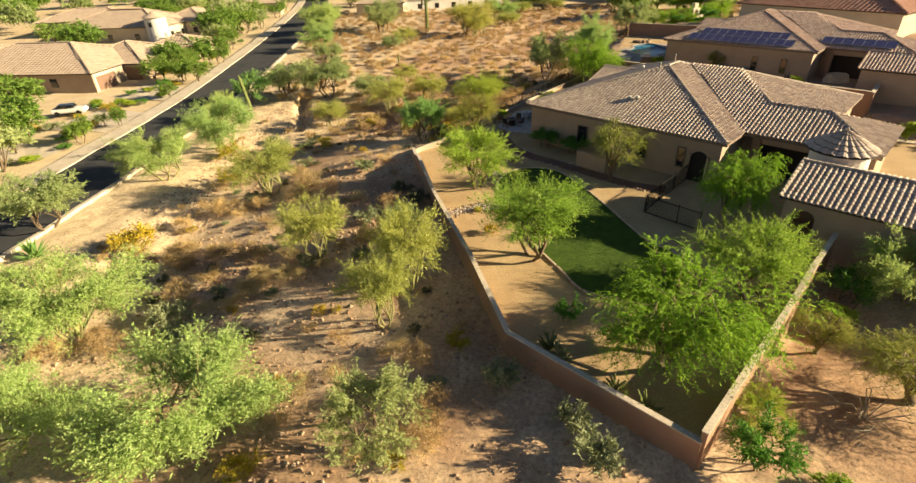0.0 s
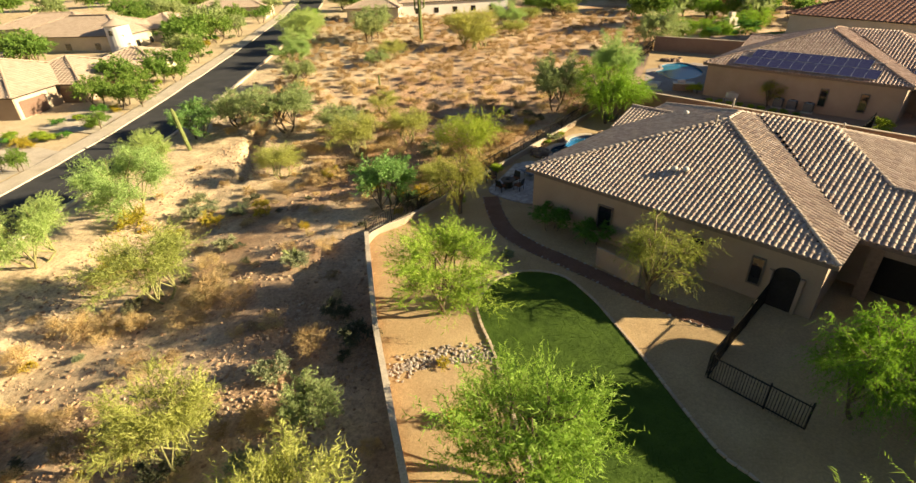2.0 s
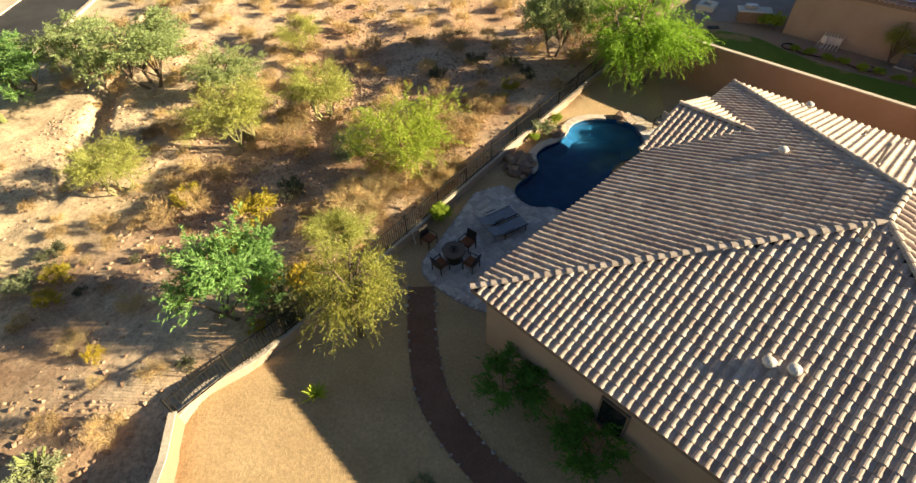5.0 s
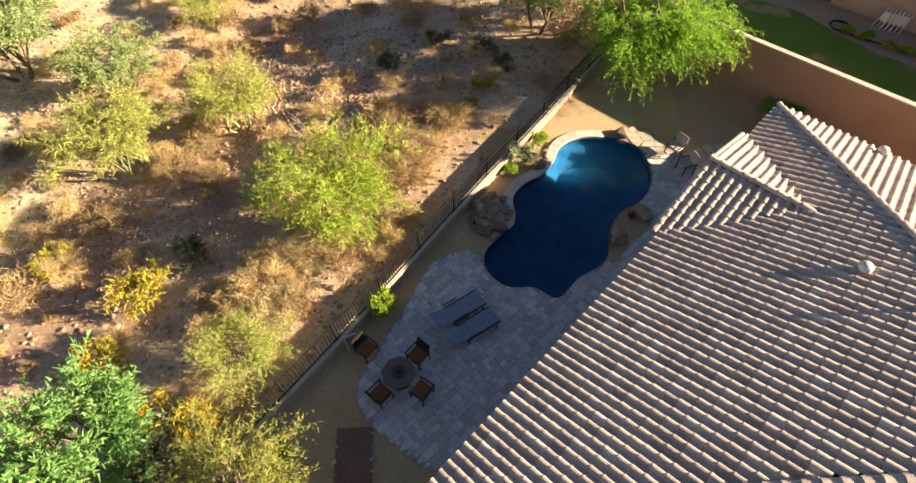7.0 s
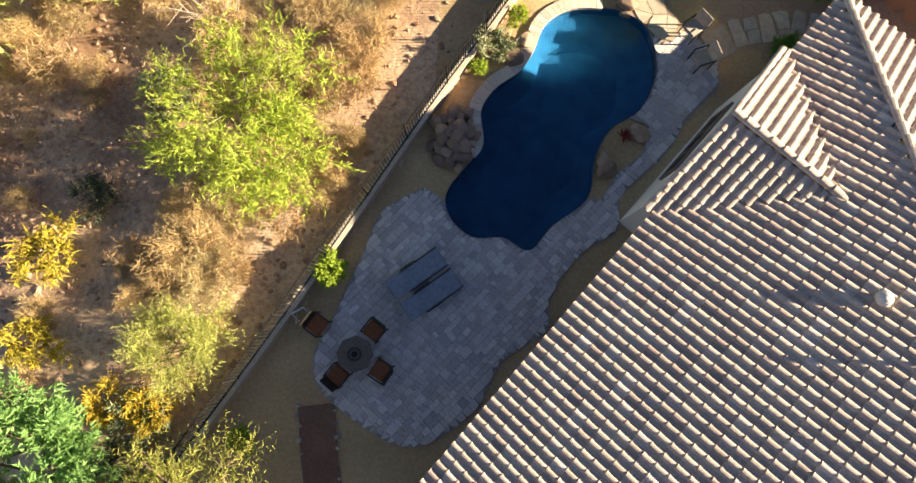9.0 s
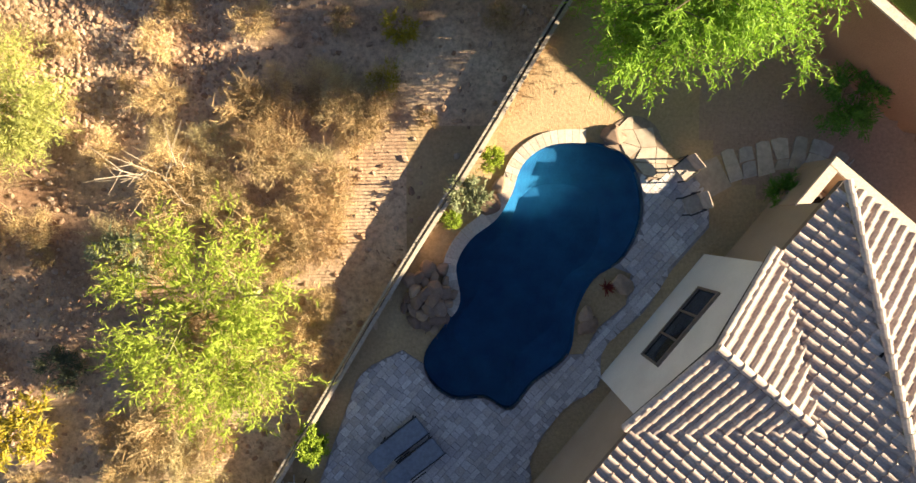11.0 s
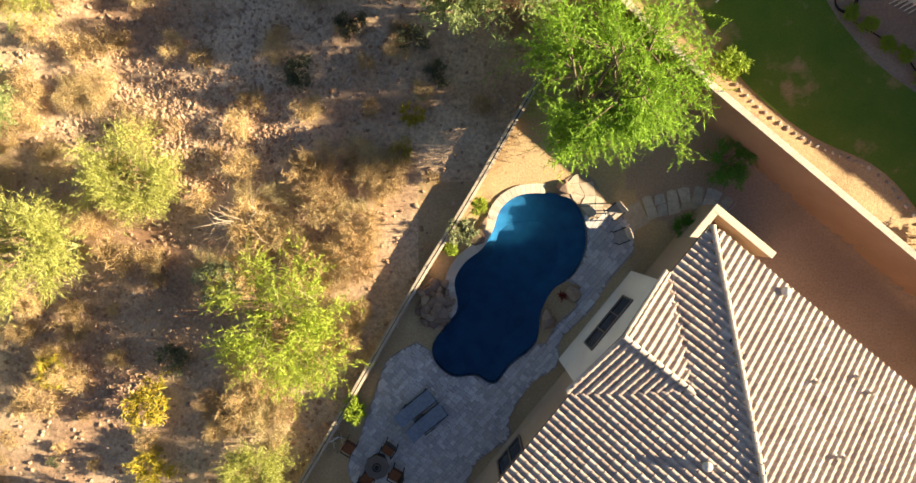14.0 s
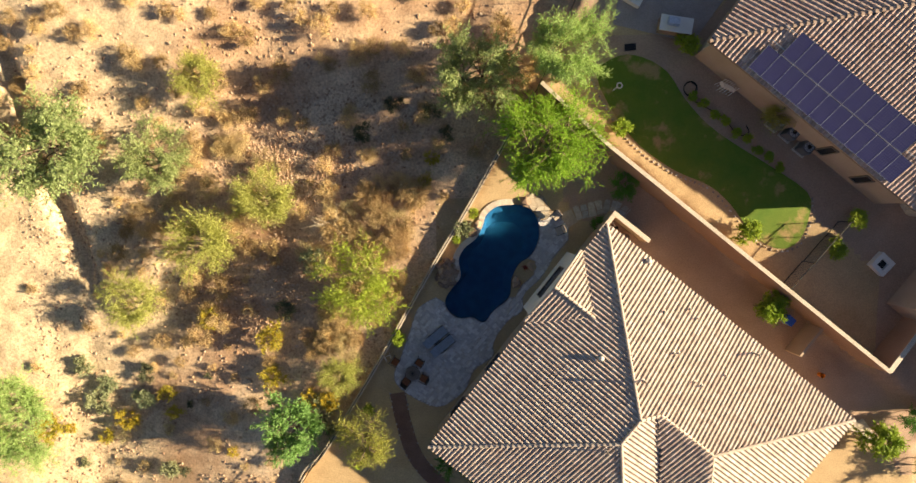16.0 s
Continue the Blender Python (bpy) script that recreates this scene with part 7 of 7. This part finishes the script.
for i in range(95):
    x, y = rnd.uniform(-58, -43.5), rnd.uniform(58, 150)
    if dist_line(ROAD2, x, y) > 8.3 and not (73 < y < 100 and x < -47):
        plant(rnd.choice(("clipped", "green_shrub", "gold_bush", "sage_bush")), x, y, rnd.uniform(0.5, 1.1))
# desert bushes: the marked ones, then a loose scatter
for kind, x, y, r in (
    ("gold_bush", -3.31, 70.70, 1.3), ("gold_bush", -8.68, 72.14, 1.0), ("gold_bush", -3.32, 67.57, 1.1), ("gold_bush", -12.53, 66.19, 0.8), ("gold_bush", -22.30, 63.34, 1.4), ("straw_bush", 2.87, 69.85, 1.3), ("gold_bush", 1.17, 65.67, 1.0), ("gold_bush", -19.03, 56.92, 1.3), ("gold_bush", -20.46, 44.24, 1.9), ("gold_bush", -0.45, 65.64, 0.9), ("gold_bush", -11.87, 64.45, 0.7),
    ("dry_bush", 14.99, 92.04, 2.0), ("dark_bush", 0.61, 63.85, 1.2), ("dark_bush", -2.14, 73.04, 0.9), ("dark_bush", -14.27, 67.92, 0.8), ("sage_bush", -19.65, 68.42, 0.9), ("sage_bush", 0.38, 76.57, 1.2), ("sage_bush", -12.80, 36.30, 1.3), ("sage_bush", 9.54, 31.69, 0.9),
    ("dark_bush", 0.42, 49.08, 1.1), ("dark_bush", -1.21, 51.06, 0.9), ("dry_bush", 5.43, 80.26, 1.2), ("dry_bush", 7.38, 79.12, 1.1), ("dry_bush", 6.24, 77.50, 1.2), ("dry_bush", 4.83, 81.63, 1.1), ("dry_bush", 8.72, 81.34, 0.9), ("dry_bush", 3.74, 79.24, 1.0), ("dry_bush", 6.85, 75.12, 0.9),
    ("dry_bush", 3.07, 70.96, 1.1), ("dry_bush", 1.29, 70.00, 1.0), ("dry_bush", -0.22, 70.85, 0.8), ("dry_bush", 1.73, 77.26, 0.8), ("dry_bush", 4.96, 72.33, 0.9),
    ("gold_bush", 9.87, 84.42, 0.7), ("gold_bush", 9.28, 82.76, 0.7), ("dark_bush", 4.31, 86.58, 0.9), ("dark_bush", 6.98, 88.76, 0.8), ("dark_bush", 9.79, 88.22, 0.8), ("dark_bush", 11.01, 86.44, 0.7),
):
    plant(kind, x, y, r)
rnd = random.Random(52)
near_spots = []
for poly, count in (([(-1.12, 75.70), (9.35, 79.15), (10.29, 81.79), (6.72, 83.67), (1.47, 80.94)], 26), ([(1.12, 66.46), (7.45, 74.92), (8.77, 78.14), (4.88, 78.28), (-0.69, 70.12)], 30), ([(-15.71, 35.97), (-5.46, 36.25), (0.44, 47.66), (-9.59, 57.21), (-19.55, 49.43)], 40), ([(-16.81, 79.20), (-4.86, 79.02), (-2.47, 85.33), (-9.89, 87.89)], 26)):
    done = 0
    while done < count:
        x, y = rnd.uniform(min(p[0] for p in poly), max(p[0] for p in poly)), rnd.uniform(min(p[1] for p in poly), max(p[1] for p in poly))
        if inside(poly, x, y) and not inside(YARD, x, y):
            r = rnd.uniform(0.5, 1.25)
            if done < 22:
                plant(rnd.choice(("straw_bush", "straw_bush", "dry_bush")), x, y, r, r * rnd.uniform(0.7, 1.0))
            else:
                near_spots.append((x, y, r))
            done += 1
rnd = random.Random(77)
far_spots, n_near = [], 0
yy = 24.0
while yy < 172:
    xx = -27.0 if yy < 100 else -40.0
    st = 2.25 if yy < 84 else 2.3
    while xx < 34:
        x, y = xx + rnd.uniform(-1.1, 1.1), yy + rnd.uniform(-1.1, 1.1)
        xx += st
        if inside(YARD, x, y) or inside(NYARD, x, y) or dist_line(EDGE, x, y) < 1.0 or dist_line(ROAD2, x, y) < 7 or (x > 6 and y < 34) or (x > 14 and y < 60) or rnd.random() < (0.22 if y < 84 else 0.18) or (x < -19 and y < 82 and rnd.random() < 0.7):
            continue
        r = 0.35 + 0.75 * rnd.random() ** 2 if y < 84 else rnd.uniform(0.5, 1.0)
        if y < 90 and dist_line(EDGE, x, y) < 22 and n_near < 140:
            plant(rnd.choice(("dry_bush", "straw_bush", "dry_bush", "dark_bush", "sage_bush", "straw_bush", "gold_bush") if y < 84 else ("dry_bush", "straw_bush", "dry_bush", "sage_bush", "straw_bush", "dark_bush")), x, y, r, r * 0.95)
            n_near += 1
        elif y < 104:
            near_spots.append((x, y, r))
        else:
            far_spots.append((x, y, r))
    yy += st
for i in range(420):
    x, y = rnd.uniform(33, 110), rnd.uniform(126, 215)
    if not inside(NYARD, x, y) and y > 158 - 0.75 * x:
        far_spots.append((x, y, rnd.uniform(0.5, 1.1)))


def scrub(name, kind, spots, every, grow, mat, label):
    """Many low bushes in one mesh, each a turned copy of a bush's crown."""
    cvs, nv = [], 0
    shr = [np.array([v.co[:] for v in me_c.vertices]).reshape(-1, 3, 3) for _, me_c in KINDS[kind][0]]
    for i, (x, y, r) in enumerate(spots):
        c = shr[i % len(shr)][i % every::every] / KINDS[kind][4] * r
        mid = c.mean(1, keepdims=True)
        k = (mid + (c - mid) * grow).reshape(-1, 3)
        a = i * 2.4
        cvs.append(np.c_[k[:, 0] * math.cos(a) - k[:, 1] * math.sin(a) + x, k[:, 0] * math.sin(a) + k[:, 1] * math.cos(a) + y, k[:, 2] * 1.05 + ground_z(x, y)])
    v = np.concatenate(cvs)
    tagged(new(name, mesh_of(name, v, np.arange(len(v)).reshape(-1, 3), mat)), label, "scrub", kind="stuff")


scrub("scrub", "straw_bush", near_spots[::2], 2, 1.7, M_STRAW, "pale straw-coloured scrub over the desert")
scrub("scrub", "dry_bush", near_spots[1::2], 2, 1.8, M_DRY, "low brown scrub over the desert")
scrub("scrub", "dry_bush", far_spots, 6, 2.6, M_DRY, "low dry scrub scattered over the far desert")
scrub("far_woods", "far_green", woods[::2], 1, 1.2, M_FARG, "green trees far beyond the houses")
scrub("far_woods", "far_grey", woods[1::2], 1, 1.2, M_IRONW, "grey-green desert trees far off")
# stones on the desert floor
rnd = random.Random(19)
sp_ = []
while len(sp_) < 26000:
    x, y = rnd.uniform(-24, 17), rnd.uniform(24, 106)
    if inside(YARD, x, y) or inside(NYARD, x, y) or (x > 13 and y < 60):
        continue
    if noise.noise(Vector((x * 0.12, y * 0.12, 7))) + rnd.uniform(-0.5, 0.5) < -0.05:
        continue
    r = 0.032 + 0.12 * rnd.random() ** 4
    sp_.append((x, y, ground_z(x, y) + 0.01, r))
for cx_, cy_, rx_, ry_, n_r in ((-1.42, 83.78, 6.5, 3.0, 3600), (-6.74, 73.86, 6.0, 4.0, 1500), (-2.57, 47.58, 5.0, 6.0, 1500), (1.25, 87.53, 9.0, 3.0, 1500)):
    for i in range(n_r):
        a, q = rnd.uniform(0, 6.283), math.sqrt(rnd.random()) * rnd.uniform(0.7, 1.1)
        x, y = cx_ + rx_ * q * math.cos(a), cy_ + ry_ * q * math.sin(a)
        if not inside(YARD, x, y):
            sp_.append((x, y, ground_z(x, y) + 0.01, 0.045 + 0.09 * rnd.random() ** 2.5))
stones_mesh("desert_stones", sp_, M_DSTONE, "scattered pinkish desert stones", "stones", seed=3)

# ---- cacti, agaves, dead wood ----
def saguaro(x, y, h, lean=0, arms=()):
    o = empty("saguaro", x, y, ground_z(x, y) - 0.1)
    o.rotation_euler[1] = radians(lean)
    tagged(o, "tall green ribbed saguaro cactus", "cactus")

    def ribbed(name, pts, r):
        vs, fs, seg = [], [], 24
        for i, p in enumerate(pts):
            rr = r * (1 if i < len(pts) - 2 else (0.8 if i == len(pts) - 2 else 0.15))
            for k in range(seg):
                a = 6.2832 * k / seg
                q = rr * (1 if k % 2 else 0.84)
                vs.append((p[0] + q * math.cos(a), p[1] + q * math.sin(a), p[2]))
        for i in range(len(pts) - 1):
            fs += [(i * seg + k, i * seg + (k + 1) % seg, (i + 1) * seg + (k + 1) % seg, (i + 1) * seg + k) for k in range(seg)]
        mesh_ob(name, vs, fs, M_CACTUS, o)

    ribbed("stem", [(0, 0, z) for z in (0, h * 0.3, h * 0.6, h * 0.85, h * 0.96, h)], 0.07 + 0.03 * h)
    for z0, hh, dx in arms:
        ribbed("arm", [(dx * 0.3, 0, z0), (dx * 0.7, 0, z0 + 0.1), (dx, 0, z0 + 0.45), (dx, 0, z0 + hh * 0.8), (dx, 0, z0 + hh)], 0.19)


saguaro(-27.3, 80.3, 4.8, -9)
saguaro(-10.59, 136.79, 9.0, 0, ((6.10, 5.41, 0.9), (5.53, 5.86, -0.9)))
saguaro(-10.6, 101.0, 2.0)


def agave(x, y, r, mat, label, n=26, seed=1):
    rnd = random.Random(seed)
    o = empty("agave", x, y, ground_z(x, y))
    tagged(o, label, "agave")
    for i in range(n):
        a, el = i * 2.399, radians(rnd.uniform(15, 75))
        d = Vector((math.cos(a) * math.cos(el), math.sin(a) * math.cos(el), math.sin(el)))
        s = Vector((-math.sin(a), math.cos(a), 0)) * r * 0.07
        up = d.cross(s).normalized() * r * 0.03
        m, t = d * r * 0.5, d * r
        mesh_ob("blade", [-s * 0.6, s * 0.6, m + s, t, m - s, m - up * -1.0], [(0, 1, 2, 5), (0, 5, 4), (5, 2, 3), (4, 5, 3)], mat, o)


agave(3.36, 60.25, 0.65, M_LIME, "yellow-green agave with pointed blades")
agave(-27.29, 42.70, 1.6, M_BLUE, "large blue-green agave beside the street", 34, 2)
agave(16.90, 75.83, 0.4, M_REDLEAF, "dark red yucca in the pool border", 20, 3)
agave(18.6, 86.0, 0.8, M_BLUE, "blue-green agave under the mesquite", 24, 4)


def dead_shrub(x, y, n, r, seed, label, flat=0.5):
    rnd = random.Random(seed)
    o = empty("dead_shrub", x, y, ground_z(x, y))
    tagged(o, label, "dead shrub")
    vs, fs = [], []
    for i in range(n):
        a = rnd.uniform(0, 6.283)
        t = Vector((math.cos(a) * r * rnd.uniform(0.5, 1), math.sin(a) * r * rnd.uniform(0.5, 1), r * rnd.uniform(0.2, 1.3) * flat))
        m = t * 0.5 + Vector((rnd.gauss(0, 0.1), rnd.gauss(0, 0.1), 0.15)) * r
        tube_pts(vs, fs, [Vector((0, 0, 0)), m, t], [0.03, 0.022, 0.008], 5)
        for _ in range(2):
            q = t + Vector((rnd.gauss(0, 0.25), rnd.gauss(0, 0.25), rnd.gauss(0, 0.2))) * r
            tube_pts(vs, fs, [m.lerp(t, 0.5), q], [0.015, 0.005], 4)
    mesh_ob("branch", vs, fs, M_DEADW, o)


dead_shrub(1.96, 79.50, 22, 1.7, 2, "bare bleached branching dead shrub", 0.9)
dead_shrub(22.42, 29.44, 12, 2.4, 5, "fallen dark dead branches on the gravel", 0.35)
dead_shrub(31.0, 78.9, 8, 1.2, 6, "dry cut branches on the soil", 0.2)
for x, y, s in ((9.52, 32.89, 1.0), (13.39, 29.13, 1.0), (12.20, 30.12, 0.9), (-5.95, 56.68, 1.0)):
    o = empty("cholla", x, y, ground_z(x, y))
    tagged(o, "green branching cholla cactus", "cactus", "cholla by the wall")
    vs, fs = [], []
    rnd = random.Random(int(x * 10))
    for i in range(22):
        a, h = rnd.uniform(0, 6.28), rnd.uniform(0.2, 1.1) * s
        p = Vector((math.cos(a) * 0.35 * rnd.random(), math.sin(a) * 0.35 * rnd.random(), h * 0.5))
        q = p + Vector((math.cos(a) * 0.3, math.sin(a) * 0.3, rnd.uniform(0.2, 0.5)))
        tube_pts(vs, fs, [Vector((0, 0, 0)), p], [0.05, 0.05], 5)
        tube_pts(vs, fs, [p, q], [0.06, 0.045], 6)
    mesh_ob("joint", vs, fs, M_CACTUS, o)

# ---- roof tiles as single pieces ----
for par, m in SINGLE[:300]:
    t = new("tile", TILE_ME)
    t.parent = par
    t.matrix_basis = m
